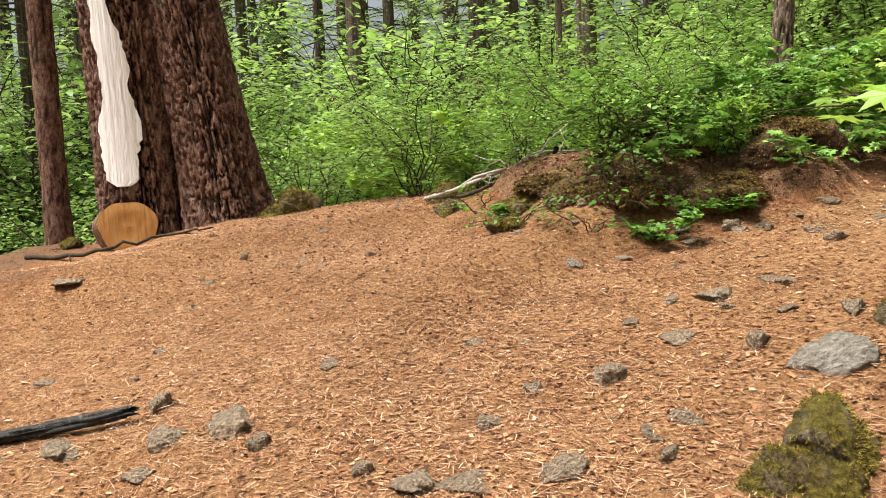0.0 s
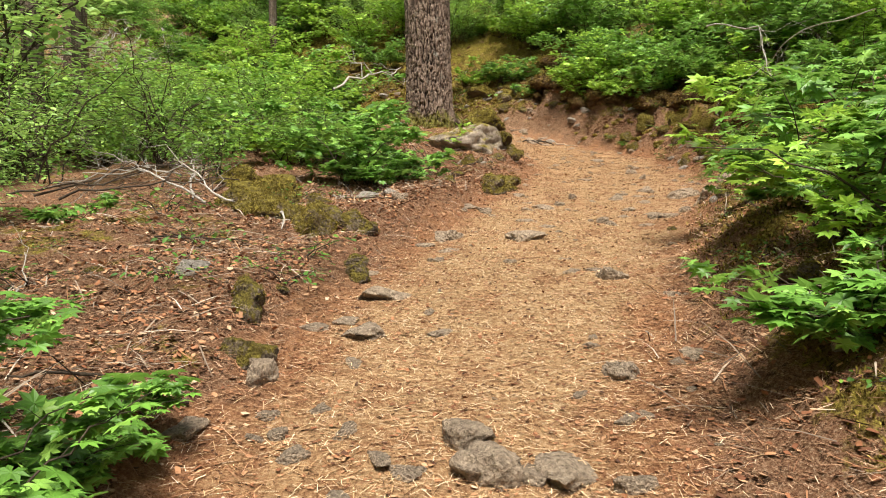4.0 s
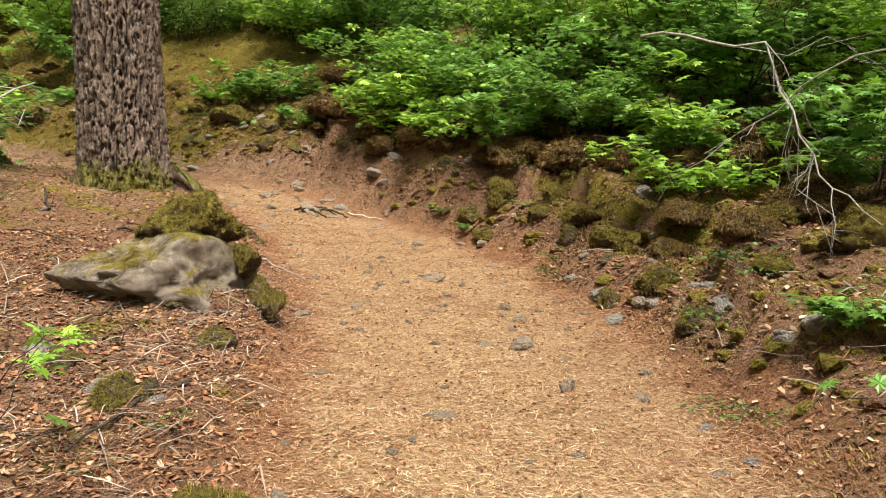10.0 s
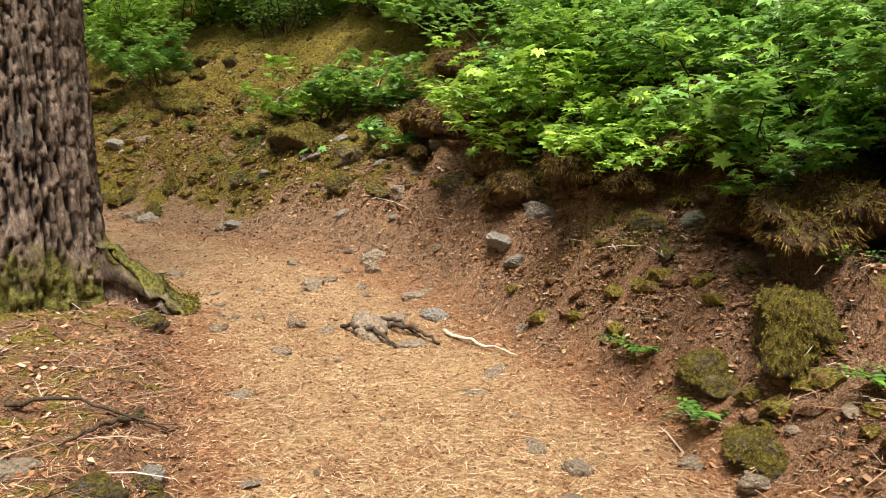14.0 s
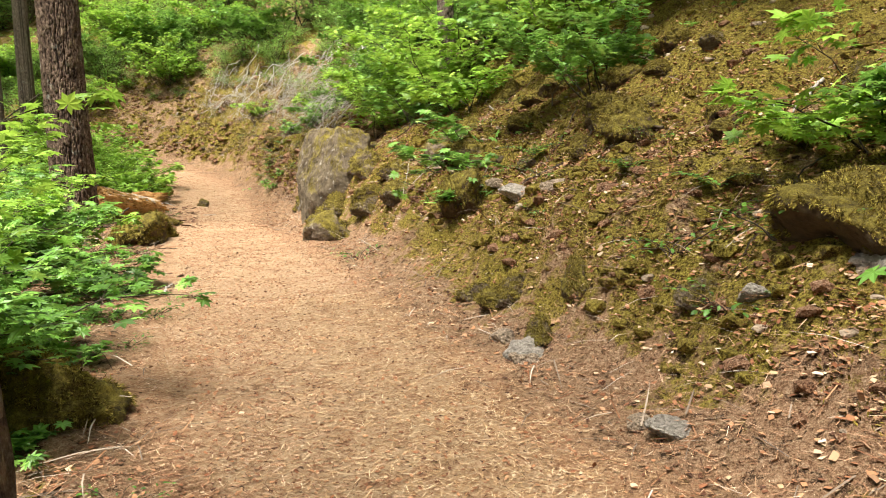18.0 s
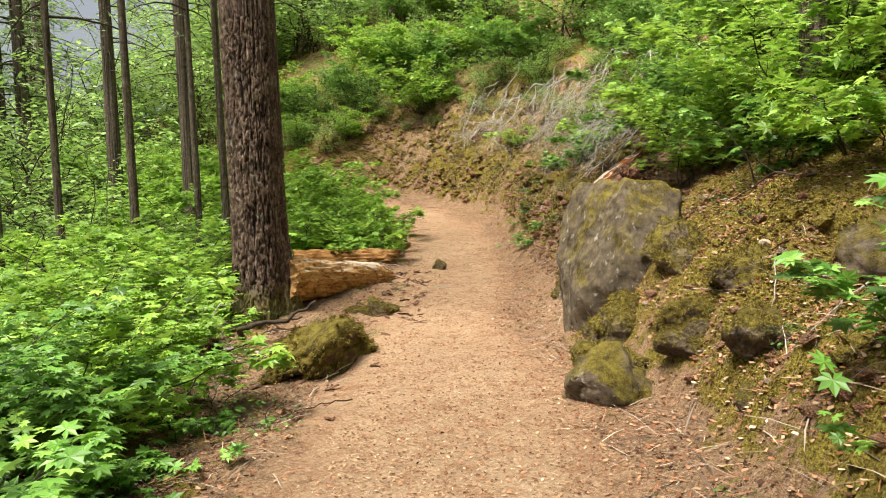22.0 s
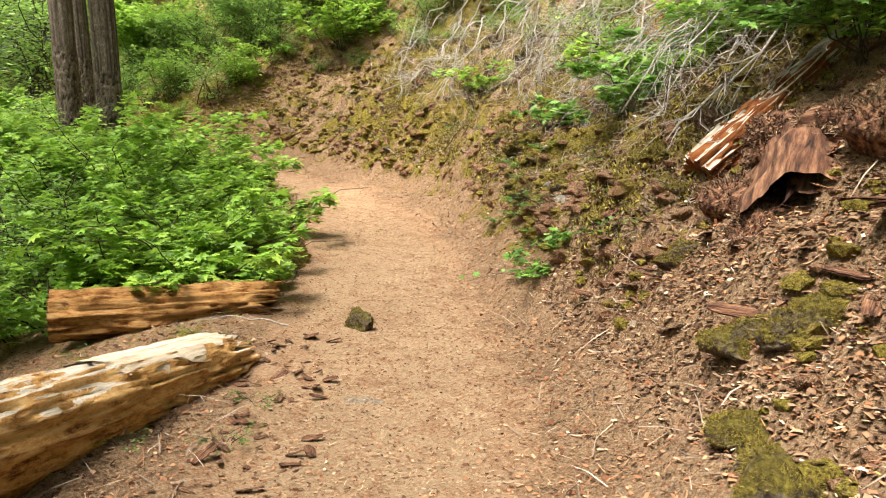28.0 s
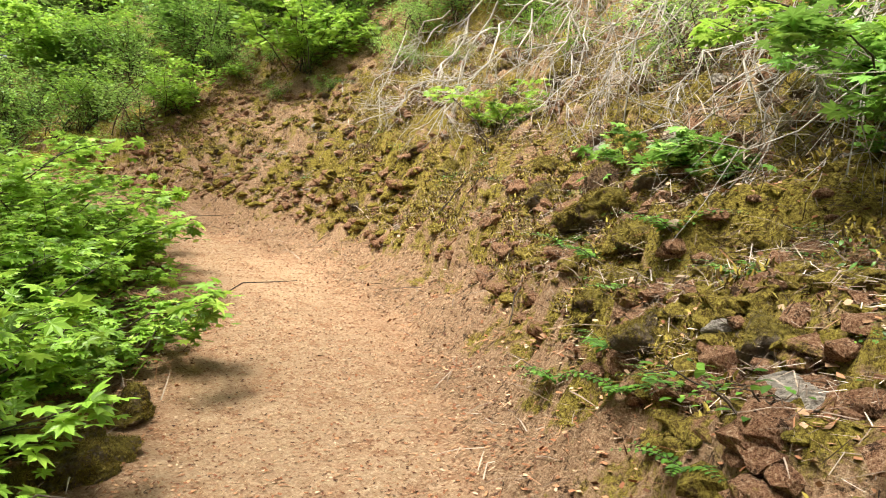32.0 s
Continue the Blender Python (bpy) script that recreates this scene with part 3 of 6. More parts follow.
def strewn(shape, centres, facing, tilt, size, rng):
    """Copies of a flat shape laid at centres; facing: the turn about z; tilt: lean off level, both in radians."""
    base, faces = shape
    n = len(centres)
    c, s = np.cos(facing), np.sin(facing)
    roll = rng.uniform(0, 2 * np.pi, n)
    ax = np.stack([np.cos(roll), np.sin(roll), np.zeros(n)], 1)
    p = base[None] * np.asarray(size).reshape(-1, 1, 1)
    p = np.stack([p[..., 0] * c[:, None] - p[..., 1] * s[:, None], p[..., 0] * s[:, None] + p[..., 1] * c[:, None], p[..., 2]], -1)
    ct, st = np.cos(tilt)[:, None, None], np.sin(tilt)[:, None, None]
    ax = ax[:, None, :] * np.ones_like(p)
    p = p * ct + np.cross(ax, p) * st + ax * (ax * p).sum(-1, keepdims=True) * (1 - ct)
    p = p + np.asarray(centres)[:, None]
    f = faces[None] + (np.arange(n) * len(base))[:, None, None]
    return p.reshape(-1, 3), f.reshape(-1, faces.shape[1])


# ---------------------------------------------------------------- generators
def arching(rng, length, lean, heading, droop, n=9):
    """A stem that rises and bows over."""
    t = np.linspace(0, 1, n)
    out = length * (np.sin(lean) * t + droop * t**2 * 0.5)
    up = length * (np.cos(lean) * t - droop * t**2.2 * 0.55)
    side = 0.05 * length * np.cumsum(rng.normal(0, 0.35, n))
    side -= side[0]
    return np.stack([np.cos(heading) * out - np.sin(heading) * side, np.sin(heading) * out + np.cos(heading) * side, up], 1)


def shrub_meshes(seed, height, stems, leaves, leaf_size, shape, leaf_mat, twig_mat=None, lean=0.5, droop=0.5, layers=True, bare=0.3):
    """The wood and the leaves of a shrub: bowed stems, side boughs, and leaves set in flat sprays along them."""
    rng = np.random.default_rng(seed)
    wood, spots, head = Soup(), [], []
    boughs = max(4, round(leaves / stems / 22))
    wide = 0.10 * height**0.4
    for i in range(stems):
        heading = 2 * np.pi * (i + rng.uniform(-0.45, 0.45)) / stems
        length = height * rng.uniform(0.55, 1.2)
        path = arching(rng, length, lean * rng.uniform(0.2, 1.35), heading, droop * rng.uniform(0.4, 1.4), 10)
        path[1:-1] += rng.normal(0, 0.018 * height, (len(path) - 2, 3))
        path[:, :2] += rng.normal(0, 0.09 * height, 2)
        r = 0.0075 * height**0.7 * rng.uniform(0.7, 1.3)
        wood.tube(path, np.linspace(r, r * 0.25, len(path)), 5)
        for j in range(boughs):
            t = rng.uniform(bare, 1.0)
            k = t * (len(path) - 1)
            a, b = path[int(k)], path[min(int(k) + 1, len(path) - 1)]
            start = a + (b - a) * (k - int(k))
            turn = heading + rng.normal(0, 1.2)
            reach = height * rng.uniform(0.14, 0.36) * (1.2 - 0.5 * t)
            bough = start + arching(rng, reach, rng.uniform(0.9, 1.5), turn, 0.25, 5)
            wood.tube(bough, np.linspace(r * 0.34, r * 0.1, 5), 4)
            m = rng.poisson(leaves / stems / boughs)
            q = rng.uniform(0.12, 1.08, m)
            at = np.stack([np.interp(q, np.linspace(0, 1, 5), bough[:, c]) for c in range(3)], 1)
            side = rng.choice([-1.0, 1.0], m)
            far = (leaf_size * 0.25 + np.abs(rng.normal(0, wide, m)) * (1.15 - 0.6 * q)) * side
            at[:, 0] -= np.sin(turn) * far
            at[:, 1] += np.cos(turn) * far
            at[:, 2] += rng.normal(0, (0.034 if layers else 0.08) * height**0.5, m) - np.abs(far) * 0.18
            spots.append(at)
            head.append(turn + side * rng.uniform(0.3, 1.25, m) + rng.normal(0, 0.25, m))
    spots, head = np.concatenate(spots), np.concatenate(head)
    keep = spots[:, 2] > 0.02
    spots, head = spots[keep], head[keep]
    n = len(spots)
    v, f = strewn(shape, spots, head - np.pi / 2, np.abs(rng.normal(0.25, 0.32, n)), leaf_size * rng.uniform(0.45, 1.25, n), rng)
    return wood.mesh("branchwork", twig_mat or TWIG_DARK), mesh_from("foliage", v, f, leaf_mat, False)


SHRUBS = {}


def shrub(kind, x, y, z, size, turn, label, name="shrub", category="shrub", group="shrubs beside the trail", lean=(0, 0)):
    stems, leaves = SHRUBS[kind]
    ob = new(name)
    ob.matrix_basis = pose(x, y, z - 0.02, lean[0], lean[1], turn) @ Matrix.Diagonal((size, size, size, 1))
    tagged(ob, label, category, group)
    part("branchwork", stems, ob)
    part("foliage", leaves, ob)
    return ob


def bark_mesh(seed, radius, height, taper, flare, material, ridges=22, deep=0.055, sides=150, rows=190, lean=(0.0, 0.0), top_rows=16, fine=3.2):
    """A trunk of furrowed bark with a flared foot."""
    rng = np.random.default_rng(seed)
    low = min(height, fine)
    zs = np.r_[np.linspace(-0.35, low, rows), np.linspace(low, height, top_rows)[1:]] if height > low else np.linspace(-0.35, low, rows)
    a = np.linspace(0, 2 * np.pi, sides, endpoint=False)
    Z, A = np.meshgrid(zs, a, indexing="ij")
    base = radius * (1 - taper * np.clip(Z, 0, None) / height)
    foot = np.exp(-np.clip(Z + 0.1, 0, None) / (0.35 + radius * 0.6))
    lobes = 0.6 + 0.4 * np.cos(A * 5 + rng.uniform(0, 6)) + 0.3 * np.cos(A * 3 + rng.uniform(0, 6))
    wob = 0.06 * np.sin(A * 2 + Z * 0.7 + rng.uniform(0, 6)) + 0.03 * np.sin(A * 3 - Z)
    R = base * (1 + wob * 0.6) + flare * foot * lobes
    # plates: long cells between wandering furrows; crease carves them and also drives their painted shade
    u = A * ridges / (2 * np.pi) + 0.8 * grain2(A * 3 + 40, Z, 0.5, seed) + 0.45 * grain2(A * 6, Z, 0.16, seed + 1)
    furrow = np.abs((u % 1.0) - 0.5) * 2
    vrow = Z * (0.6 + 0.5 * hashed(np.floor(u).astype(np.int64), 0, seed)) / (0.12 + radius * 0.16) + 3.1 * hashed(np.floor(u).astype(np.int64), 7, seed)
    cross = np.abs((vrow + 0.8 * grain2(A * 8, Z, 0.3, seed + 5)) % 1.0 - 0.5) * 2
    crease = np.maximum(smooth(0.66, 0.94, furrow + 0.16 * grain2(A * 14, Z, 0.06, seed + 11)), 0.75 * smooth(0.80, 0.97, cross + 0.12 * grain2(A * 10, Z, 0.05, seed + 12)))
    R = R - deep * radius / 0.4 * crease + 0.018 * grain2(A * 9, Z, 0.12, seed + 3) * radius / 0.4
    X, Y = R * np.cos(A) + lean[0] * Z, R * np.sin(A) + lean[1] * Z
    me = mesh_from("trunk", np.stack([X, Y, Z], -1), grid_faces(len(zs), sides, True), material)
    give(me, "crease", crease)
    give(me, "foot", np.clip(1.0 - Z / 0.75, 0, 1))
    return me


def fir_crown(seed, low, high, reach, count, dead_low=0.0):
    """Limbs and hanging sprays of a fir, between two heights."""
    rng = np.random.default_rng(seed)
    wood, spots, heads, drops = Soup(), [], [], []
    for i in range(count):
        t = (i + rng.uniform(0, 1)) / count
        z = low + (high - low) * t
        r = reach * (1 - t) ** 0.75 * rng.uniform(0.6, 1.1) + 0.3
        a = rng.uniform(0, 2 * np.pi)
        k = np.linspace(0, 1, 5)
        line = np.stack([np.cos(a) * r * k, np.sin(a) * r * k, z + 0.1 * r * k - 0.38 * r * k**2], 1)
        wood.tube(line, np.linspace(0.035, 0.006, 5), 4)
        if t < dead_low:
            continue
        m = int(11 + 15 * r)
        u = rng.uniform(0.2, 1.0, m)
        at = np.stack([np.interp(u, k, line[:, c]) for c in range(3)], 1)
        side = rng.normal(0, 0.16 * r + 0.05, m)
        at[:, 0] += -np.sin(a) * side
        at[:, 1] += np.cos(a) * side
        at[:, 2] -= np.abs(side) * 0.25
        spots.append(at)
        heads.append(a - np.pi / 2 + np.sign(side) * 0.8 + rng.normal(0, 0.3, m))
    spots, heads = np.concatenate(spots), np.concatenate(heads)
    n = len(spots)
    v, f = strewn(SPRIG_SHAPE, spots, heads, np.abs(rng.normal(0.3, 0.25, n)), rng.uniform(0.14, 0.34, n), rng)
    return wood.mesh("branchwork", TWIG_DARK), mesh_from("needles", v, f, FIR, False)


def rock_mesh(seed, material, squash=0.65, rough=0.28, cuts=4, blocky=0.4, box=0.0):
    """A rugged stone of about unit width, its base a little below zero."""
    bm = bmesh.new()
    bmesh.ops.create_icosphere(bm, subdivisions=cuts, radius=0.5)
    off = Vector((seed * 3.7, seed * 1.3, seed * 2.1))
    rng = np.random.default_rng(seed)
    planes = [(Vector(rng.normal(0, 1, 3)).normalized(), rng.uniform(0.22, 0.42)) for _ in range(12)]
    for v in bm.verts:
        p = v.co.copy()
        p *= 1 + box * (0.46 / max(abs(p.x), abs(p.y), abs(p.z)) - 1)
        for nrm, d in planes:
            over = p.dot(nrm) - d
            if over > 0:
                p -= nrm * over * min(blocky * 2, 0.95)
        n1 = noise.noise(p * 2.4 + off)
        n2 = 1 - 2 * abs(noise.noise(p * 5.0 + off))
        n3 = 1 - 2 * abs(noise.noise(p * 11.0 + off))
        n4 = noise.noise(p * 24.0 + off)
        p *= 1 + rough * (1.0 * n1 + 0.42 * n2 + 0.26 * n3 + 0.16 * n4)
        p.z = p.z * squash + 0.5 * squash * 0.45
        v.co = p
    for f in bm.faces:
        f.smooth = cuts > 2
    me = bpy.data.meshes.new("stone")
    bm.to_mesh(me)
    bm.free()
    me.materials.append(material)
    return me


ROCKS = {
    "stone": [rock_mesh(k, STONE, 0.62, 0.34, 4, 0.45) for k in range(1, 7)],
    "flat": [rock_mesh(k, STONE, 0.34, 0.3, 4, 0.45) for k in range(11, 15)],
    "moss": [rock_mesh(k, STONE_MOSSY, 0.72, 0.36, 4, 0.4) for k in range(21, 26)],
    "pale": [rock_mesh(k, PALE_STONE, 0.58, 0.32, 4, 0.33) for k in range(31, 34)],
    "mat": [rock_mesh(k, MAT, 0.62, 0.42, 4, 0.3) for k in range(61, 65)],
    "brow": [rock_mesh(k, CLOD, 0.5, 0.5, 4, 0.25) for k in range(81, 85)],
    "slab": [rock_mesh(k, ROCK_FACE, 0.5, 0.3, 5, 0.42, 0.3) for k in range(71, 73)],
    "root": [rock_mesh(k, CLOD, 0.8, 0.42, 4, 0.25) for k in range(51, 54)],
    "rot": [rock_mesh(k, RED_ROT, 0.7, 0.42, 4, 0.3) for k in range(54, 57)],
    "tall": [rock_mesh(42, BOULDER, 1.62, 0.2, 5, 0.45, 0.6)],
    "big": [rock_mesh(k, BOULDER, 0.95, 0.27, 5, 0.47) for k in range(41, 44)],
}
ROCK_TEXT = {
    "stone": ("pitted grey lava stone half sunk in dry needles", "stone"),
    "flat": ("flat worn grey stone set in the trail", "stone"),
    "moss": ("rounded dark stone coated with yellow-green moss", "mossy rock"),
    "pale": ("pale angular grey stone lying on leaf litter", "stone"),
    "mat": ("shaggy mat of yellow-brown moss over rock on the bank", "moss"),
    "brow": ("shaggy brown moss and roots overhanging the bank", "moss"),
    "slab": ("broad grey lava rock with moss in its hollows", "boulder"),
    "root": ("mound of brown earth and roots under shrubs", "earth"),
    "rot": ("crumbling red-brown mass of rotten wood", "rotten wood"),
    "tall": ("upright lava boulder with moss and lichen", "boulder"),
    "big": ("large grey-brown lava boulder with lichen and moss", "boulder"),
}


def shaggy(me, seed, material, count=2600, length=0.07, low=0.05, wide=0.16, sag=0.35, bare=-0.35):
    """A coat of drooping tufts on the upper part of a stone."""
    rng = np.random.default_rng(seed)
    co, no = np.empty(len(me.vertices) * 3, np.float32), np.empty(len(me.vertices) * 3, np.float32)
    me.vertices.foreach_get("co", co)
    me.vertices.foreach_get("normal", no)
    co, no = co.reshape(-1, 3), no.reshape(-1, 3)
    patch = grain2(co[:, 0] * 3 + co[:, 2] * 2, co[:, 1] * 3 - co[:, 2], 0.7, seed)
    ids = np.flatnonzero((co[:, 2] > low) & (no[:, 2] > -0.35) & (patch > bare))
    pick = rng.choice(ids, count)
    p, n = co[pick] + rng.normal(0, 0.012, (count, 3)), no[pick]
    d = 0.75 * n + rng.normal(0, 0.45, (count, 3)) + [0, 0, -sag]
    d /= np.linalg.norm(d, axis=1)[:, None]
    side = np.cross(d, rng.normal(0, 1, (count, 3)))
    side *= (wide * length / np.linalg.norm(side, axis=1))[:, None]
    tip = p + d * (length * rng.uniform(0.5, 1.4, count))[:, None]
    v = np.stack([p - side - 0.2 * length * n, p + side - 0.2 * length * n, tip + side * 0.3, tip - side * 0.3], 1)
    return mesh_from("moss_coat", v.reshape(-1, 3), np.arange(count * 4).reshape(-1, 4), material, False)


COATS = {
    "moss": [shaggy(me, 400 + k, MOSS, 8000, 0.035, 0.1, 0.08) for k, me in enumerate(ROCKS["moss"])],
    "mat": [shaggy(me, 440 + k, MOSS, 12000, 0.028, -0.3, 0.12, 0.5) for k, me in enumerate(ROCKS["mat"])],
    "brow": [shaggy(me, 480 + k, BROWN_MOSS, 14000, 0.05, -0.3, 0.10, 0.9, -9) for k, me in enumerate(ROCKS["brow"])],
    "rot": [shaggy(me, 460 + k, ROOTY, 4000, 0.045, -0.1, 0.2) for k, me in enumerate(ROCKS["rot"])],
    "root": [shaggy(me, 420 + k, ROOTY, 3500, 0.04, -0.1, 0.14) for k, me in enumerate(ROCKS["root"])],
}


def rock(kind, x, y, wide, k=0, turn=None, sink=0.2, label="", group="", tall=1.0, name="", deep=None):
    me = ROCKS[kind][k % len(ROCKS[kind])]
    ob = new(name or ("pebble" if kind in ("stone", "flat") and wide < 0.1 else "") or {"moss": "mossy_rock", "big": "boulder", "root": "earth_lump", "mat": "moss_mat", "brow": "moss_overhang", "slab": "boulder", "tall": "boulder", "rot": "rotten_wood"}.get(kind, "stone"), me)
    turn = (x * 977 + y * 461) % 360 if turn is None else turn
    ob.matrix_basis = pose(x, y, z_at(x, y) - sink * wide, 0, 0, turn) @ Matrix.Diagonal((wide, wide * (deep or 0.75 + 0.25 * math.sin(x * 7 + y * 3)), wide * tall, 1))
    text = ROCK_TEXT[kind]
    if kind in COATS and wide >= 0.24 and not (kind == "moss" and wide > 0.7):
        part("root_fibre" if kind in ("root", "rot") else "moss_coat", COATS[kind][k % len(ROCKS[kind])], ob)
    if kind in ("stone", "flat") and wide < 0.1:
        return tagged(ob, "small grey pebble lying on the needles", "pebble", group or "pebbles on the trail")
    return tagged(ob, label or text[0], text[1], group or {"moss": "mossy rocks", "big": "boulders"}.get(kind, "stones on the trail"))


def branch(name, points, radius, material, label, category="branch", group="", twigs=0, seed=0, thin=0.35):
    """A dead branch along points, with side twigs."""
    rng = np.random.default_rng(seed)
    pts = np.asarray(points, float)
    s = np.linspace(0, len(pts) - 1, max(8, 4 * len(pts)))
    line = np.stack([np.interp(s, np.arange(len(pts)), pts[:, c]) for c in range(3)], 1)
    length = np.linalg.norm(np.diff(line, axis=0), axis=1).sum()
    walk_off = np.cumsum(rng.normal(0, (0.04 if twigs > 20 else 0.012) * length * min(1, twigs), (len(line), 3)), 0)
    line += walk_off - np.linspace(0, 1, len(line))[:, None] * walk_off[-1] - np.linspace(1, 0, len(line))[:, None] * walk_off[0]
    line[1:-1] += rng.normal(0, radius * 0.5, (len(line) - 2, 3))
    soup = Soup()
    soup.tube(line, np.linspace(radius, radius * thin, len(line)) * rng.uniform(0.9, 1.12, len(line)), 7)
    length = np.linalg.norm(np.diff(line, axis=0), axis=1).sum()
    for _ in range(twigs):
        k = rng.uniform(0.25, 0.98) * (len(line) - 1)
        a = line[int(k)]
        d = line[min(int(k) + 1, len(line) - 1)] - line[int(k)]
        d = d / (np.linalg.norm(d) + 1e-9) + rng.normal(0, 0.55, 3) + [0, 0, -0.15]
        d *= min(length, 2.2) * rng.uniform(0.1, 0.32) / np.linalg.norm(d)
        bend = rng.normal(0, 0.12 * np.linalg.norm(d), 3)
        kink = rng.normal(0, 0.07 * np.linalg.norm(d), 3)
        tw = np.stack([a, a + d * 0.35 + bend * 0.6 + kink, a + d * 0.7 + bend - kink, a + d])
        soup.tube(tw, [radius * 0.36, radius * 0.28, radius * 0.2, radius * 0.1], 4)
        for _ in range(2):
            e = d * rng.uniform(0.25, 0.5) + rng.normal(0, 0.2 * np.linalg.norm(d), 3)
            st = a + d * rng.uniform(0.4, 0.9) + bend * 0.7
            soup.tube(np.stack([st, st + e * 0.5 + bend * 0.2, st + e]), [radius * 0.2, radius * 0.15, radius * 0.07], 3)
    ob = new(name, soup.mesh(name, material))
    return tagged(ob, label, category, group)


def log_mesh(seed, length, radius, material, shaggy=0.06, sides=84, rows=120, end=None):
    """A lying log along x, with splintered ends."""
    rng = np.random.default_rng(seed)
    xs = np.linspace(0, length, rows)
    a = np.linspace(0, 2 * np.pi, sides, endpoint=False)
    Xg, A = np.meshgrid(xs, a, indexing="ij")
    split = grain2(A * 3, Xg, 0.3, seed) * 0.7 + 0.7 * grain2(A * 9, Xg * 1.6, 0.5, seed + 1)
    R = radius * (1 - 0.10 * Xg / length) * (1 + shaggy * 1.6 * split + 0.05 * np.sin(2 * A + seed))
    crack = np.abs(grain2(A * 2.6, Xg * 0.6, 0.3, seed + 7) + 0.3 * grain2(A * 8, Xg * 2, 0.3, seed + 9))
    R = R - radius * shaggy * 1.6 * smooth(0.22, 0.0, crack) + radius * 0.03 * grain2(A * 20, Xg * 2, 0.3, seed + 8)
    ragged = 0.09 * min(length, 1.5) * (grain2(A * 2.2, 0 * A, 0.35, seed + 3) + 0.6 * grain2(A * 7, 0 * A, 0.4, seed + 4))
    tip = smooth(length * 0.86, length, Xg)
    X = Xg + ragged * tip
    R = R * (1 - 0.10 * tip * (0.5 + 0.5 * grain2(A * 4, 0 * A, 0.4, seed + 5)))
    Y, Z = R * np.cos(A), R * np.sin(A)
    v = np.stack([X, Y, Z], -1).reshape(-1, 3)
    f = grid_faces(rows, sides, True)
    # closed ends: a sunken disc
    for row, at in ((0, 0.04), (rows - 1, length - 0.10)):
        ring = np.arange(sides) + row * sides
        c = len(v)
        v = np.r_[v, [[at, 0, 0]]]
        nxt = np.roll(ring, -1)
        f = np.r_[f, np.stack([ring, nxt, np.full(sides, c), np.full(sides, c)], 1)[:, [0, 1, 2, 3]]]
    bm_faces = [tuple(dict.fromkeys(row)) for row in f.tolist()]
    me = bpy.data.meshes.new("log")
    me.from_pydata(v.tolist(), [], bm_faces)
    me.polygons.foreach_set("use_smooth", np.ones(len(me.polygons), bool))
    me.materials.append(material)
    me.update()
    return me

# ---------------------------------------------------------------- ground: one sheet to the horizon
def spread(lo, hi, step, far):
    core = np.arange(lo, hi, step)
    out = step * np.cumprod(np.full(40, 1.24))
    out = np.cumsum(out)
    out = out[out < far]
    return np.r_[(lo - out)[::-1], core, hi + out]


_gx, _gy = spread(-19, 7, 0.05, 900), spread(-5, 31, 0.05, 900)
_X, _Y = np.meshgrid(_gx, _gy, indexing="ij")
_h, _t, _off, _way = ground_at(_X.ravel(), _Y.ravel())
_me = mesh_from("ground", np.stack([_X.ravel(), _Y.ravel(), _h], 1), grid_faces(*_X.shape), GROUND)
give(_me, "trail", _t)
_moss = (1 - _t) * np.clip(0.33 + 0.05 * smooth(20, 25, _way) * smooth(0.8, 1.6, _off) * smooth(5, 3, _off) + 0.25 * smooth(0.5, 1.5, _off) - 0.12 * smooth(6, 12, np.abs(_off)) + 0.22 * smooth(25, 28, _way) * smooth(37, 35.5, _way) * smooth(0.5, 1.0, _off) + 0.2 * smooth(39.5, 41, _way) * smooth(46, 43.5, _way) * smooth(3.2, 1.8, _off) * smooth(0.3, 0.9, _off) - 0.1 * smooth(-0.8, -1.4, _off) * smooth(22, 18, _way) + 0.2 * grain2(_X.ravel(), _Y.ravel(), 2.2, 12) - 0.6 * smooth(36.2, 37.0, _way) * smooth(39.8, 38.8, _way) * smooth(0.3, 0.8, _off), 0, 1)
_moss -= 0.16 * smooth(18.5, 20, _way) * smooth(27, 25, _way) * smooth(0.6, 1.2, _off)
give(_me, "moss", np.clip(_moss, 0, 1))
give(_me, "dust", smooth(23, 29, _way))
give(_me, "straw", 0.8 * smooth(10, 14, _way) * smooth(2.4, 1.2, np.abs(_off)))
tagged(new("ground", _me), "forest floor of dry needles, litter and moss with a worn trail", "ground", kind="structure")


_H2, _T2 = _h.reshape(_X.shape), _t.reshape(_X.shape)


def quick(x, y, table=None):
    """Looks a place up in the finished ground's grid."""
    table = _H2 if table is None else table
    x, y = np.asarray(x, float), np.asarray(y, float)
    i = np.clip(np.searchsorted(_gx, x) - 1, 0, len(_gx) - 2)
    j = np.clip(np.searchsorted(_gy, y) - 1, 0, len(_gy) - 2)
    u, v = (x - _gx[i]) / (_gx[i + 1] - _gx[i]), (y - _gy[j]) / (_gy[j + 1] - _gy[j])
    return (table[i, j] * (1 - u) + table[i + 1, j] * u) * (1 - v) + (table[i, j + 1] * (1 - u) + table[i + 1, j + 1] * u) * v


def z_at(x, y):
    return float(quick(x, y))


def beside_all(way, off):
    k = np.clip(np.asarray(way) / 0.35, 0, len(LINE) - 2.001)
    i = k.astype(int)
    c = LINE[i, :2] + (LINE[i + 1, :2] - LINE[i, :2]) * (k - i)[:, None] + RIGHT[i] * np.asarray(off)[:, None]
    return c[:, 0], c[:, 1]


def beside(way, off):
    """The place at that way along the trail and that far to its right."""
    k = way / 0.35
    i = int(k)
    c = LINE[i, :2] + (LINE[i + 1, :2] - LINE[i, :2]) * (k - i) + RIGHT[i] * off
    return float(c[0]), float(c[1])


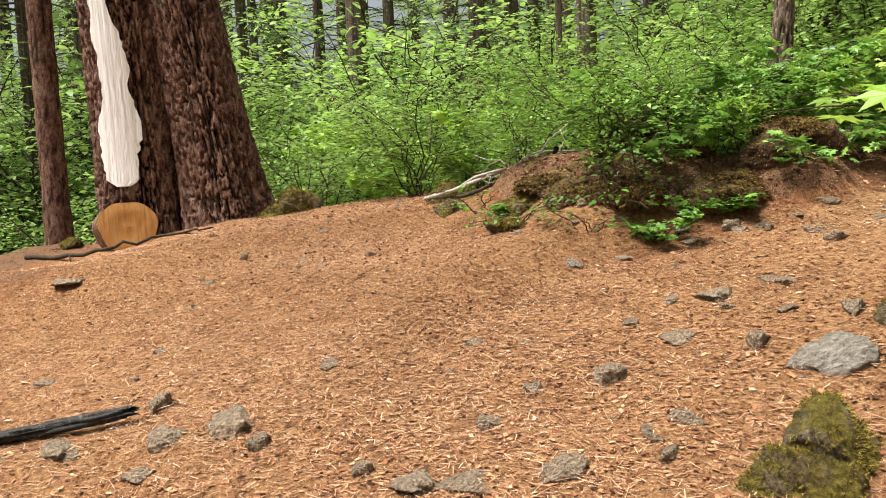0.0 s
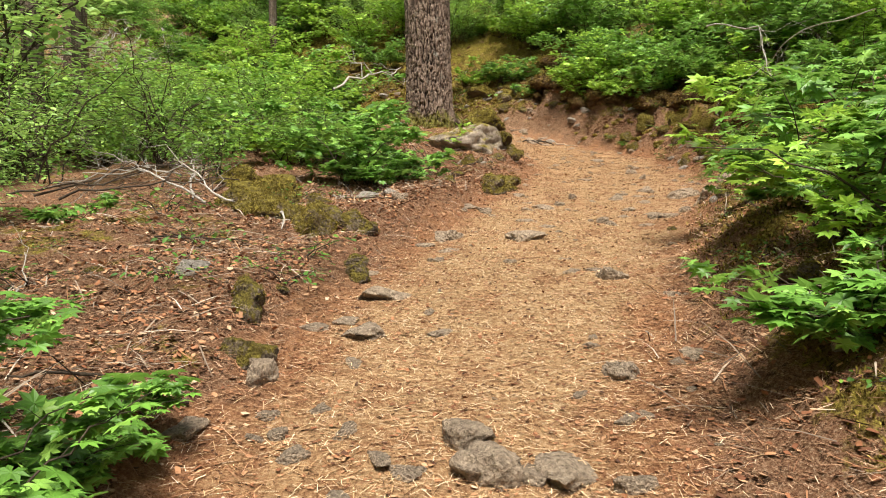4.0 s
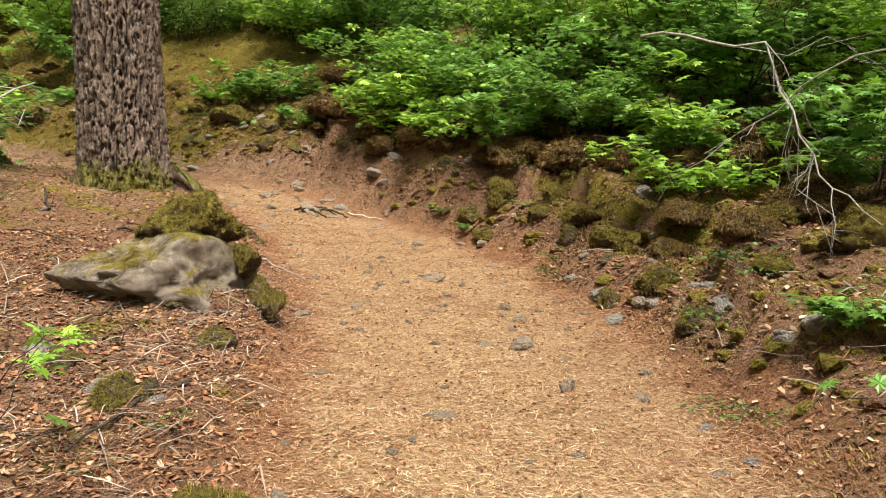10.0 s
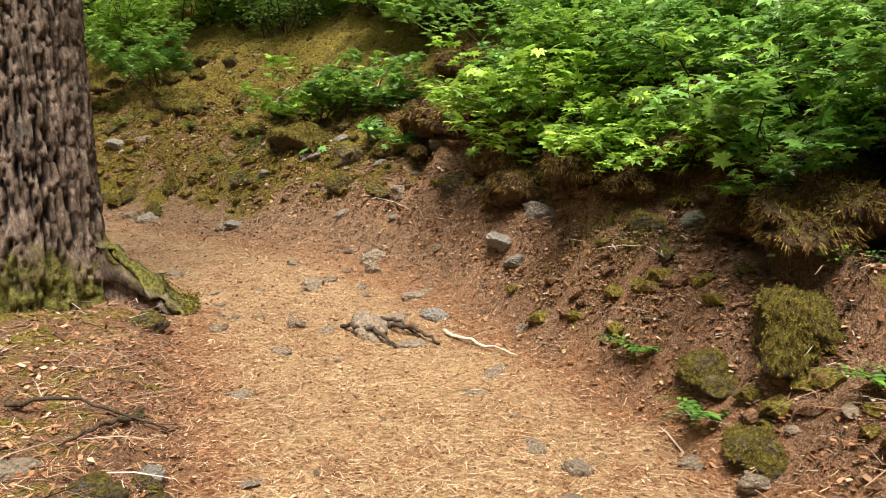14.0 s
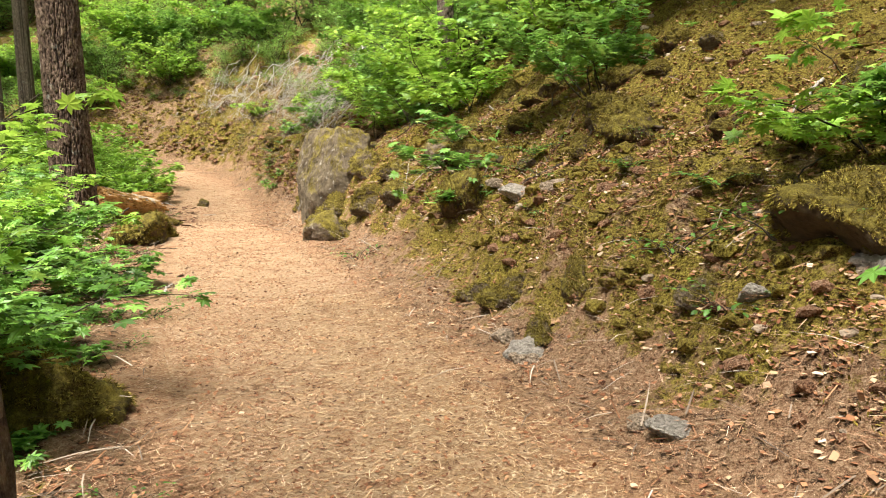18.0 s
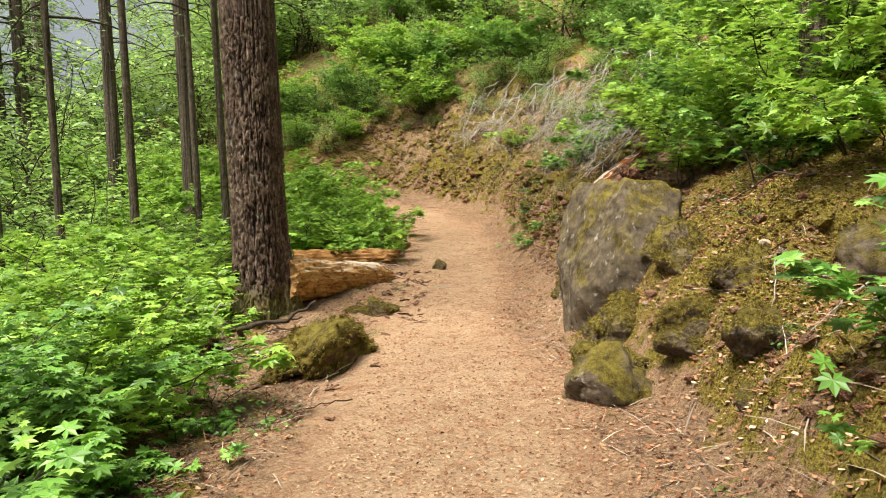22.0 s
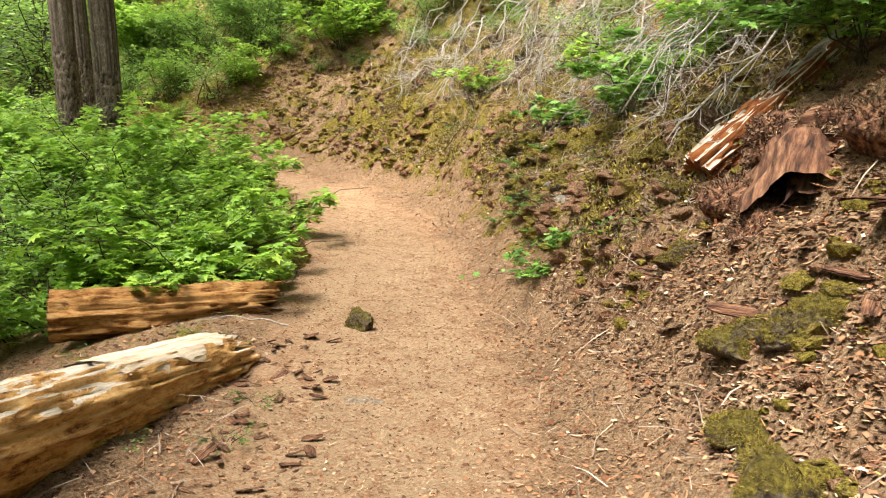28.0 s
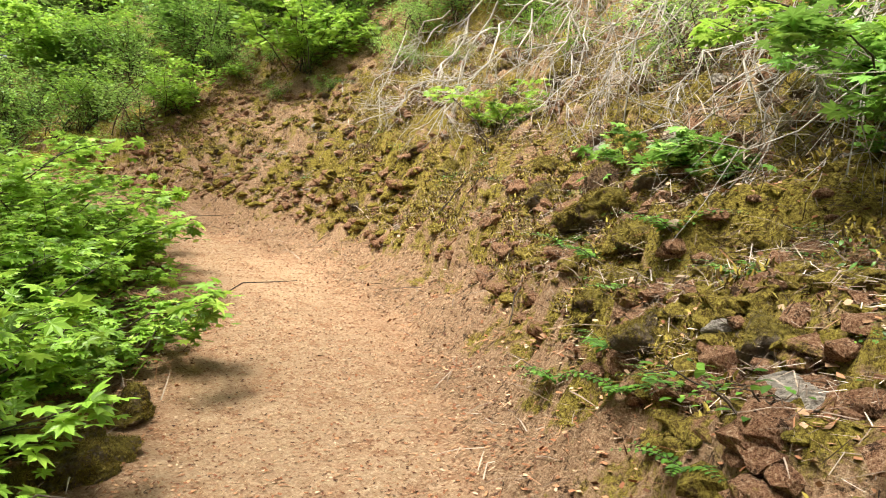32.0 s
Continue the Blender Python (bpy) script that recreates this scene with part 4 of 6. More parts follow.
# ---------------------------------------------------------------- trees
def fir(name, x, y, mesh, label, crown=None, turn=0.0, group="fir trees", size=1.0, sink=0.05):
    ob = new(name)
    ob.matrix_basis = pose(x, y, z_at(x, y) - sink, 0, 0, turn) @ Matrix.Diagonal((size, size, size, 1))
    tagged(ob, label, "tree", group)
    part("trunk", mesh, ob)
    if crown:
        part("branchwork", crown[0], ob)
        part("crown", crown[1], ob)
    return ob


CROWNS = [fir_crown(60 + k, 8.0, 22, 2.4, 60, 0.12) for k in range(2)]
LOW_CROWNS = [fir_crown(70 + k, 1.6 + k, 17, 2.6, 95, 0.05) for k in range(3)]
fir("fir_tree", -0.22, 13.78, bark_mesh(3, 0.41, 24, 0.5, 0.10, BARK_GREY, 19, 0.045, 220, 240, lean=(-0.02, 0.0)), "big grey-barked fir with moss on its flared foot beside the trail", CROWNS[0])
_t = np.linspace(0, 1, 26)
_line = np.stack([-0.05 + 0.68 * _t, 13.74 + 0.22 * _t, z_at(0.57, 13.97) + 0.55 * (1 - _t) ** 1.6 - 0.03], 1) - np.array([-0.22, 13.78, z_at(-0.22, 13.78) - 0.05])
_ring = tube_points(_line, 0.17 - 0.11 * _t, 36)
_ring += (0.05 * grain2(np.arange(36)[None, :] * 0.3, _line[:, :1] * 4, 0.4, 55) + 0.02 * grain2(np.arange(36)[None, :] * 0.9, _line[:, :1] * 9, 0.4, 58))[..., None] * np.array([0, 1, 1])
_me = mesh_from("root", _ring, grid_faces(26, 36, True), BARK_GREY)
give(_me, "crease", np.clip(grain2(np.arange(36)[None, :] * 0.5 + 0 * _t[:, None], _t[:, None] * 5, 0.5, 56), 0, 1))
give(_me, "foot", 0.42 + 0.45 * np.sin(np.arange(36) * 2 * np.pi / 36)[None, :] + 0 * _t[:, None])
_big = bpy.data.objects["fir_tree"]
part("root", _me, _big, "thick mossy root running out to the trail")
part("moss_coat", shaggy(_me, 57, MOSS, 3000, 0.016, -9), _big)
fir("fir_tree", -9.38, 19.7, bark_mesh(5, 0.30, 22, 0.5, 0.14, BARK_BROWN, 17, 0.045, 200, 240), "straight brown-barked fir beside a mossy rock and a fallen log", CROWNS[1], 40)

# the twin fir over the start, with a long bare scar
twin = thing("twin_fir_tree", -5.0, -3.0, z_at(-5.0, -3.0) - 0.06, "twin-trunked old fir with furrowed bark and a white bare scar", "tree", "fir trees")
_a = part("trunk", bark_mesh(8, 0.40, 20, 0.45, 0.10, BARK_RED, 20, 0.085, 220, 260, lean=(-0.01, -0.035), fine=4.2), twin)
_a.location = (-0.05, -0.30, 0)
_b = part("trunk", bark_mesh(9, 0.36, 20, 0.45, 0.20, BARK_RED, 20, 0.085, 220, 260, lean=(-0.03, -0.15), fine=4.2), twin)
_b.location = (0.05, 0.55, 0)
_zs, _as = np.linspace(0.55, 4.2, 110), np.linspace(-0.62, 0.36, 26)
_Z, _A = np.meshgrid(_zs, _as, indexing="ij")
_mid = 0.10 * np.sin(_Z * 1.7) + 0.07 * np.sin(_Z * 4.1 + 1) + 0.05 * grain2(_Z, _A, 0.2, 5)
_half = np.clip(0.40 + 0.05 * np.sin(_Z * 1.3 + 2) + 0.10 * grain2(_Z, 0 * _Z, 0.35, 6) + 0.06 * grain2(_Z, 3 * np.sign(_A + 0.13), 0.19, 7) + 0.05 * grain2(_Z, 3 * np.sign(_A + 0.13), 0.045, 8), 0.06, 1) * smooth(0.5, 0.62, _Z)
_ang = -0.24 + _mid + (_A + 0.13) / 0.49 * _half
_r = 0.40 * (1 - 0.45 * _Z / 20) * 1.035 + 0.10 * 0.9 * np.exp(-_Z / 0.6) + 0.012 + 0.008 * grain2(_ang * 20, _Z * 0.4, 0.5, 4)
_sc = mesh_from("scar", np.stack([_r * np.cos(_ang) - 0.01 * _Z, _r * np.sin(_ang) - 0.035 * _Z, _Z], -1), grid_faces(110, 26), SCAR)
part("scar", _sc, _a, "bare white wood where the bark is gone")
part("branchwork", CROWNS[0][0], twin)
part("crown", CROWNS[0][1], twin)

# thin leaning stems and far firs
THIN = bark_mesh(12, 0.13, 12, 0.5, 0.04, BARK_RED, 9, 0.03, 32, 50)
POLE = bark_mesh(13, 0.10, 16, 0.4, 0.03, BARK_DARK, 8, 0.03, 28, 40)
FARS = [bark_mesh(14 + k, 0.26 + 0.05 * k, 22, 0.5, 0.06, BARK_DARK, 12, 0.05, 48, 60) for k in range(3)]
fir("thin_tree", -5.3, -4.2, THIN, "slender red-brown young trunk beside the twin fir", CROWNS[1], 0, "young trees")
_far = [(-5.7, 10.7, 1), (-6.8, 14.4, 0), (-11.3, -6.2, 0), (-16.2, 3.0, 2), (-12.6, 4.5, 2), (-17.9, 21.7, 1), (-20.0, 20.7, 1), (-18.8, 24.1, 2), (-23.5, 25.1, 2), (-21.3, 24.2, 1), (-5.1, 23.2, 0), (-9.5, 8.0, 1), (-8.6, 12.2, 2), (-11.4, 11.0, 1)]
for k, (x, y, m) in enumerate(_far):
    fir("fir_tree", x, y, FARS[m], "shaded brown fir trunk standing back among the bushes", CROWNS[k % 2], 57 * k, "forest firs", 0.5 + 0.05 * (k % 5))
for k, (x, y) in enumerate([(-13.9, 21.0), (-13.3, 19.4), (-15.9, 21.2), (-18.8, 22.1), (-10.2, 3.0), (-12.0, 17.5), (-14.6, 18.6)]):
    fir("pole_tree", x, y, POLE, "slim dark pole-like conifer with bare lower limbs", CROWNS[(k + 1) % 2], 33 * k, "young trees", 0.68)
_rng = np.random.default_rng(21)
_n = 0
while _n < 46:
    a, r = _rng.uniform(0, 2 * np.pi), _rng.uniform(13, 75)
    x, y = -6 + r * np.cos(a), 10 + r * np.sin(a)
    d = np.hypot(LINE[:, 0] - x, LINE[:, 1] - y).min()
    o = land(x, y)[2][0]
    if d < (11 if o < 0 else 5.5) or (o > 0 and r > 45):
        continue
    far = d > 16
    fir("fir_tree", x, y, FARS[_n % 3], "tall fir in the forest behind the trail", LOW_CROWNS[_n % 3] if far or _n % 3 == 0 else CROWNS[_n % 2], _rng.uniform(0, 360), "forest firs", _rng.uniform(0.5, 0.85))
    _n += 1

for _i in range(90):
    a, r = radians(100 + 175 * _i / 90), 16 + 18 * ((_i * 0.618) % 1)
    x, y = -4 + r * math.cos(a), 9 + 1.15 * r * math.sin(a)
    if land(x, y)[2][0] < 0 and np.hypot(LINE[:, 0] - x, LINE[:, 1] - y).min() > 9.5:
        fir("fir_tree", x, y, FARS[_i % 3], "tall fir in the forest behind the trail", LOW_CROWNS[_i % 3], 61 * _i, "forest firs", 0.6 + 0.4 * ((_i * 0.37) % 1))

# ---------------------------------------------------------------- shrubs
SHRUBS["maple"] = shrub_meshes(1, 1.0, 8, 760, 0.070, MAPLE_SHAPE, MAPLE, lean=0.75, droop=0.6)
SHRUBS["maple_low"] = shrub_meshes(2, 0.6, 7, 260, 0.074, MAPLE_SHAPE, MAPLE, lean=0.9, droop=0.6, bare=0.15)
SHRUBS["maple_light"] = shrub_meshes(3, 1.2, 8, 950, 0.072, MAPLE_SHAPE, MAPLE_LIGHT, lean=0.7, droop=0.55, bare=0.2)
SHRUBS["maple_tall"] = shrub_meshes(4, 2.4, 11, 2700, 0.088, MAPLE_SHAPE, MAPLE, lean=0.6, droop=0.55, bare=0.25)
SHRUBS["maple_tall_light"] = shrub_meshes(5, 2.6, 11, 2700, 0.088, MAPLE_SHAPE, MAPLE_LIGHT, lean=0.55, droop=0.5, bare=0.2)
SHRUBS["bush"] = shrub_meshes(6, 1.1, 8, 1700, 0.050, OVAL_SHAPE, SHRUB, lean=0.6, droop=0.4, bare=0.1)
SHRUBS["bush_tall"] = shrub_meshes(7, 2.0, 10, 2600, 0.072, OVAL_SHAPE, SHRUB, lean=0.5, droop=0.4, bare=0.1)
SHRUBS["bush_light"] = shrub_meshes(8, 1.8, 11, 2700, 0.064, OVAL_SHAPE, FAR_GREEN, lean=0.5, droop=0.4, bare=0.1)
SHRUBS["herb"] = shrub_meshes(9, 0.28, 7, 90, 0.034, OVAL_SHAPE, FERN, lean=0.8, droop=0.7, bare=0.2)
SHRUBS["far_bush"] = shrub_meshes(10, 3.4, 12, 3600, 0.11, OVAL_SHAPE, FAR_GREEN, lean=0.5, droop=0.4, bare=0.05)
TEXT = {
    "maple": "vine maple shrub with flat layers of green lobed leaves",
    "maple_low": "low vine maple with broad lobed leaves by the trail edge",
    "maple_light": "bright green young vine maple with thin dark stems",
    "maple_tall": "tall spreading vine maple overhanging the mossy bank",
    "maple_tall_light": "tall sunlit vine maple with yellow-green lobed leaves",
    "bush": "dense dark green bush with small oval leaves",
    "bush_tall": "tall dense green bush with small oval leaves",
    "bush_light": "pale green leafy bush under the firs",
    "herb": "small green seedling plant in the litter",
    "far_bush": "large pale green thicket in the forest behind",
}
_k = 0


REACH = {"maple": 0.8, "maple_low": 0.5, "maple_light": 0.95, "maple_tall": 4.0, "maple_tall_light": 4.4, "bush": 0.7, "bush_tall": 1.3, "bush_light": 1.2, "herb": 0.2, "sprig": 0.7, "far_bush": 2.4}


def plant(kind, x, y, size=1.0, turn=None):
    """Plants a shrub; by the trail it is kept small enough to leave the way free."""
    global _k
    clear = np.hypot(LINE[:, 0] - x, LINE[:, 1] - y).min() - 0.25
    size = min(size, clear / (0.8 * REACH[kind]))
    if size < 0.2 or (kind == "far_bush" and math.hypot(x + 5, y + 3) < 4.5):
        return
    _k += 1
    names = {"herb": ("small_plant", "plant", "small plants"), "far_bush": ("thicket", "bush", "forest thickets")}
    name, cat, grp = names.get(kind, ("maple_tree", "tree", "small maples") if "maple_tall" in kind else ("vine_maple", "shrub", "vine maples") if "maple" in kind else ("bush", "bush", "bushes"))
    shrub(kind, x, y, z_at(x, y), size, (_k * 137.5) % 360 if turn is None else turn, TEXT[kind], name, cat, grp)


SHRUBS["sprig"] = shrub_meshes(11, 1.05, 4, 70, 0.075, MAPLE_SHAPE, MAPLE_LIGHT, lean=0.45, droop=0.5, bare=0.72)
TEXT["sprig"] = "slender maple sapling with a few bright leaves"
for x, y, s in [(1.5, 0.2, 1.0), (1.75, 0.6, 1.05), (-0.1, 8.1, 0.6), (3.9, 13.0, 0.9), (3.5, 14.1, 0.8), (-14.9, 28.3, 0.8), (-15.3, 28.8, 0.7)]:
    plant("sprig", x, y, s)
for kind, x, y, s in [("bush", -1.15, 0.05, 0.8), ("bush", -1.5, 0.55, 0.95), ("maple_low", -0.85, 0.4, 0.4), ("maple", -2.1, 0.9, 1.0), ("bush_tall", -2.7, 0.5, 0.7)]:
    plant(kind, x, y, s)
plant("maple_light", -2.3, 2.7, 0.9)
# by the start: the mound and the thicket behind it
for kind, x, y, s in [("bush", -1.35, 0.2, 0.62), ("maple_low", -0.98, 2.0, 0.5), ("bush", -1.9, 0.35, 0.85), ("maple", -1.6, 1.25, 0.8), ("herb", -1.0, -0.05, 1.3), ("herb", -0.95, 0.3, 1.2), ("bush_light", -2.6, 1.1, 0.7), ("bush", -2.2, -0.2, 0.7)]:
    plant(kind, x, y, s)
for kind, x, y, s in [("bush_light", -4.4, -0.6, 0.8), ("maple_light", -4.0, 0.4, 1.0), ("bush_tall", -5.4, 0.4, 0.9), ("maple_light", -6.2, -0.4, 1.0), ("bush_light", -6.6, -1.6, 0.9), ("bush_light", -7.2, -4.6, 1.1), ("bush_light", -8.0, -6.0, 1.2), ("maple_light", -6.9, -5.8, 1.2), ("bush_tall", -6.6, 1.6, 1.0), ("maple_light", -4.8, 1.8, 1.1), ("bush_light", -3.4, 2.2, 0.8), ("maple_tall_light", -8.0, 0.0, 0.9), ("maple_tall_light", -7.4, 2.8, 0.9)]:
    plant(kind, x, y, s)
# left of the trail between the start and the big fir
for kind, x, y, s in [("bush", -2.0, 6.6, 0.85), ("bush_tall", -2.8, 7.6, 0.75), ("bush", -1.5, 7.9, 0.8), ("bush_tall", -3.6, 6.6, 0.8), ("maple", -2.4, 8.6, 0.9), ("bush_tall", -3.4, 9.2, 0.85), ("bush", -1.3, 9.2, 0.7), ("maple_low", -0.5, 8.0, 0.85), ("maple_low", -0.75, 8.7, 1.0), ("maple_low", -0.95, 7.3, 0.9), ("maple_low", -0.35, 7.2, 0.7), ("maple_low", -1.0, 9.7, 1.1), ("bush_tall", -4.4, 5.2, 0.8), ("bush_light", -4.6, 8.2, 0.9), ("bush_tall", -2.6, 11.0, 0.8), ("bush", -1.8, 11.8, 0.8), ("bush_light", -4.2, 11.6, 1.0)]:
    plant(kind, x, y, s)
for kind, x, y, s in [("herb", -1.4, 4.2, 1.2), ("herb", -1.8, 4.9, 1.3), ("maple_low", -2.3, 4.6, 0.6), ("herb", -0.75, 3.5, 1.0), ("herb", -0.7, 3.9, 1.1), ("herb", -1.2, 3.3, 0.9), ("herb", -1.9, 3.4, 1.2), ("bush_light", -3.0, 4.6, 0.6), ("maple_low", -2.6, 3.0, 0.7), ("herb", -1.1, 5.9, 1.2)]:
    plant(kind, x, y, s)
for kind, x, y, s in [("maple_low", -0.78, 0.1, 0.5), ("maple_low", -0.82, 0.55, 0.55), ("maple_low", -0.75, 1.0, 0.5), ("maple_low", -0.96, 1.9, 0.6), ("herb", -0.9, -0.25, 1.2), ("herb", -1.3, -0.5, 1.3), ("maple_low", -1.6, -0.5, 0.45), ("herb", -1.9, -0.6, 1.4), ("maple_low", -1.15, 0.3, 0.7), ("maple_low", -1.3, 0.9, 0.8), ("maple_light", -1.75, 0.7, 0.7), ("maple", -0.75, 7.0, 0.8), ("maple", -1.0, 7.7, 0.95), ("maple_low", -0.45, 6.85, 0.9), ("maple_light", -1.5, 8.3, 0.9), ("bush", -1.1, 0.75, 0.6), ("maple_low", -1.05, 1.45, 0.8), ("maple", -1.35, 1.75, 0.6), ("maple_low", 1.2, 2.15, 0.85)]:
    plant(kind, x, y, s)
# young maples along the brow of the bank
for kind, x, y, s in [("maple_light", 4.25, 10.5, 0.75), ("maple_light", 4.7, 11.2, 1.0), ("maple_light", 5.7, 10.2, 0.7), ("maple_light", 3.7, 13.6, 0.7), ("maple_light", 4.4, 12.4, 0.8), ("maple_light", 4.5, 13.1, 0.8), ("maple_light", 2.75, 14.8, 0.75), ("maple_light", 2.95, 14.4, 0.8), ("maple_low", 1.85, 16.2, 0.9), ("herb", 3.3, 8.9, 1.0)]:
    plant(kind, x, y, s)
# right of the trail, first half
for kind, x, y, s in [("maple_low", 1.3, 2.3, 0.75), ("maple", 1.75, 3.3, 1.0), ("maple_light", 2.2, 4.2, 0.9), ("maple_light", 2.0, 2.7, 0.8), ("maple", 2.8, 5.0, 1.1), ("maple_low", 1.95, 4.5, 0.55), ("maple_low", 2.75, 6.3, 0.7), ("maple_low", 3.3, 8.0, 0.6), ("maple_low", 2.98, 6.85, 0.75), ("herb", 3.6, 9.2, 1.0), ("maple_low", 3.5, 7.2, 0.7), ("herb", 3.2, 10.7, 0.9)]:
    plant(kind, x, y, s)
for kind, x, y, s in [("maple_tall", 4.3, 12.2, 0.55), ("maple_tall", 4.0, 14.2, 0.55), ("maple_tall", 5.6, 11.8, 0.75), ("maple_tall_light", 6.2, 13.6, 0.8), ("maple_tall", 3.6, 15.9, 0.6), ("maple_tall_light", 5.0, 15.6, 0.8), ("maple", 3.5, 12.9, 0.8), ("maple", 2.9, 14.9, 0.7), ("bush_tall", 3.2, 17.6, 0.8), ("maple", 4.2, 13.2, 0.9), ("bush_light", 7.6, 12.6, 1.0), ("maple_tall_light", 2.4, 18.6, 0.7), ("bush_tall", 4.8, 18.0, 1.0)]:
    plant(kind, x, y, s)
# right bank, second half
for kind, x, y, s in [("bush_tall", 0.2, 20.0, 0.85), ("maple_tall_light", -0.8, 21.0, 0.8), ("maple_tall_light", -2.4, 21.6, 0.75), ("maple_tall", -1.5, 20.0, 0.55), ("maple_light", -4.0, 21.9, 1.0), ("maple_tall_light", -5.0, 23.0, 0.7), ("maple_tall_light", -6.0, 23.8, 0.7), ("maple", -4.9, 22.2, 0.9), ("maple_low", -2.7, 19.8, 0.9), ("maple_low", 1.75, 17.1, 0.9), ("herb", 0.6, 17.0, 1.2), ("herb", 0.1, 17.2, 1.2), ("herb", 0.4, 16.8, 1.0), ("maple_low", -2.2, 19.5, 0.8), ("maple_tall_light", -3.6, 24.2, 0.9), ("maple_tall", -8.2, 25.6, 0.6), ("maple", -8.9, 25.9, 0.9), ("maple_tall_light", -7.6, 26.4, 0.8), ("herb", -10.5, 24.85, 1.3), ("herb", -10.3, 24.6, 1.1)]:
    plant(kind, x, y, s)
for kind, x, y, s in [("maple_low", -11.9, 26.7, 0.8), ("maple_low", -11.4, 26.6, 0.7), ("maple", -10.9, 27.2, 0.8), ("maple_tall", -10.4, 28.2, 0.6), ("maple_low", -12.6, 27.3, 0.7), ("bush", -14.8, 29.6, 0.7), ("bush", -15.9, 30.0, 0.7), ("maple_light", -15.2, 28.9, 0.55), ("bush", -13.4, 29.4, 0.6), ("maple_tall_light", -22.4, 28.2, 0.9), ("maple_tall_light", -24.5, 27.6, 1.0), ("maple_tall_light", -20.5, 29.6, 0.8), ("bush_tall", -18.0, 31.0, 0.8), ("bush_tall", -12.6, 31.0, 0.8), ("bush_tall", -9.2, 29.8, 0.9), ("maple_tall", -12.0, 30.0, 0.7)]:
    plant(kind, x, y, s)
# left of the trail, second half
_rng = np.random.default_rng(5)
for way in np.arange(26.4, 32.5, 0.42):
    for off in (-2.0, -2.7, -3.6, -5.0):
        x, y = beside(way + _rng.uniform(-0.25, 0.25), off + _rng.uniform(-0.3, 0.3))
        kind = ["maple", "maple_low", "maple"][_rng.integers(3)] if off > -3 else ["maple_light", "bush_light", "maple"][_rng.integers(3)]
        if (off > -2.4 and _rng.uniform() < 0.5) or (off > -3 and (way < 27.6 or way > 29.4)):
            continue
        plant(kind, x, y, _rng.uniform(0.6, 0.95))
for way in np.arange(26.8, 33.5, 0.8):
    for off in (-2.9, -4.2):
        x, y = beside(way, off + _rng.uniform(-0.4, 0.4))
        plant("maple_tall_light" if _rng.uniform() < 0.6 else "maple_tall", x, y, _rng.uniform(0.55, 0.8))
for way in np.arange(32.5, 52, 0.8):
    for off in (-3.6, -5.0, -7.0):
        if way < 41.5 and off > -4:
            continue
        x, y = beside(way, off + _rng.uniform(-0.5, 0.5))
        plant(["maple_light", "bush_light", "maple_tall_light"][_rng.integers(3)], x, y, _rng.uniform(0.7, 1.0))
for way in np.arange(41.2, 50, 0.62):
    for off in (-1.95, -2.9):
        x, y = beside(way, off + _rng.uniform(-0.25, 0.25))
        plant("maple_light", x, y, _rng.uniform(0.8, 1.15))
_n = 0
while _n < 130:
    a, r = _rng.uniform(0, 2 * np.pi), _rng.uniform(8, 42)
    x, y = -6 + r * np.cos(a), 10 + r * np.sin(a)
    d = np.hypot(LINE[:, 0] - x, LINE[:, 1] - y).min()
    o = land(x, y)[2][0]
    if d < 6.5 or (o > 0 and d > 22):
        continue
    plant("far_bush", x, y, _rng.uniform(0.6, 1.2))
    _n += 1
_n = 0
while _n < 160:
    x, y = (_rng.uniform(-52, -15), _rng.uniform(8, 62)) if _n % 2 else (_rng.uniform(-48, -8), _rng.uniform(-30, 22))
    if np.hypot(LINE[:, 0] - x, LINE[:, 1] - y).min() < 5.5:
        continue
    plant("far_bush", x, y, _rng.uniform(0.8, 1.7))
    if _n % 3 == 0:
        fir("fir_tree", x + 1.5, y + 1.0, FARS[_n % 3], "tall fir in the forest behind the trail", LOW_CROWNS[_n % 3], _rng.uniform(0, 360), "forest firs", _rng.uniform(0.8, 1.2))
    _n += 1
for way in np.arange(52.6, 62, 0.9):
    for off in (-4.5, -3, -1.5, 0, 1.5, 3):
        x, y = beside(min(way, 57), off + _rng.uniform(-0.5, 0.5))
        plant(["maple_tall_light", "bush_tall", "bush_light"][_rng.integers(3)], x, y, _rng.uniform(0.7, 1.1))
for kind, x, y, s in [("maple_low", -3.9, 16.8, 0.9), ("maple_low", -4.4, 16.95, 0.9), ("maple_low", -4.9, 17.15, 0.8), ("maple_low", -5.4, 17.4, 0.7), ("maple", -4.6, 16.2, 0.9), ("maple", -5.6, 16.9, 0.9), ("maple_light", -6.6, 17.6, 0.9), ("maple_light", -7.8, 17.9, 1.0), ("maple_low", -6.2, 18.0, 0.6), ("herb", -6.7, 18.2, 1.2), ("herb", -7.3, 18.4, 1.2), ("maple_low", -8.4, 18.4, 0.7), ("herb", -5.9, 18.2, 1.1), ("maple_light", -9.2, 18.6, 0.9), ("maple_light", -10.2, 19.4, 1.0), ("maple_low", -10.24, 24.37, 0.6), ("maple_low", -10.06, 24.5, 0.45), ("maple_low", -2.23, 18.9, 0.8), ("maple_low", -2.7, 19.5, 0.9), ("herb", -3.33, 18.9, 1.1)]:
    plant(kind, x, y, s)
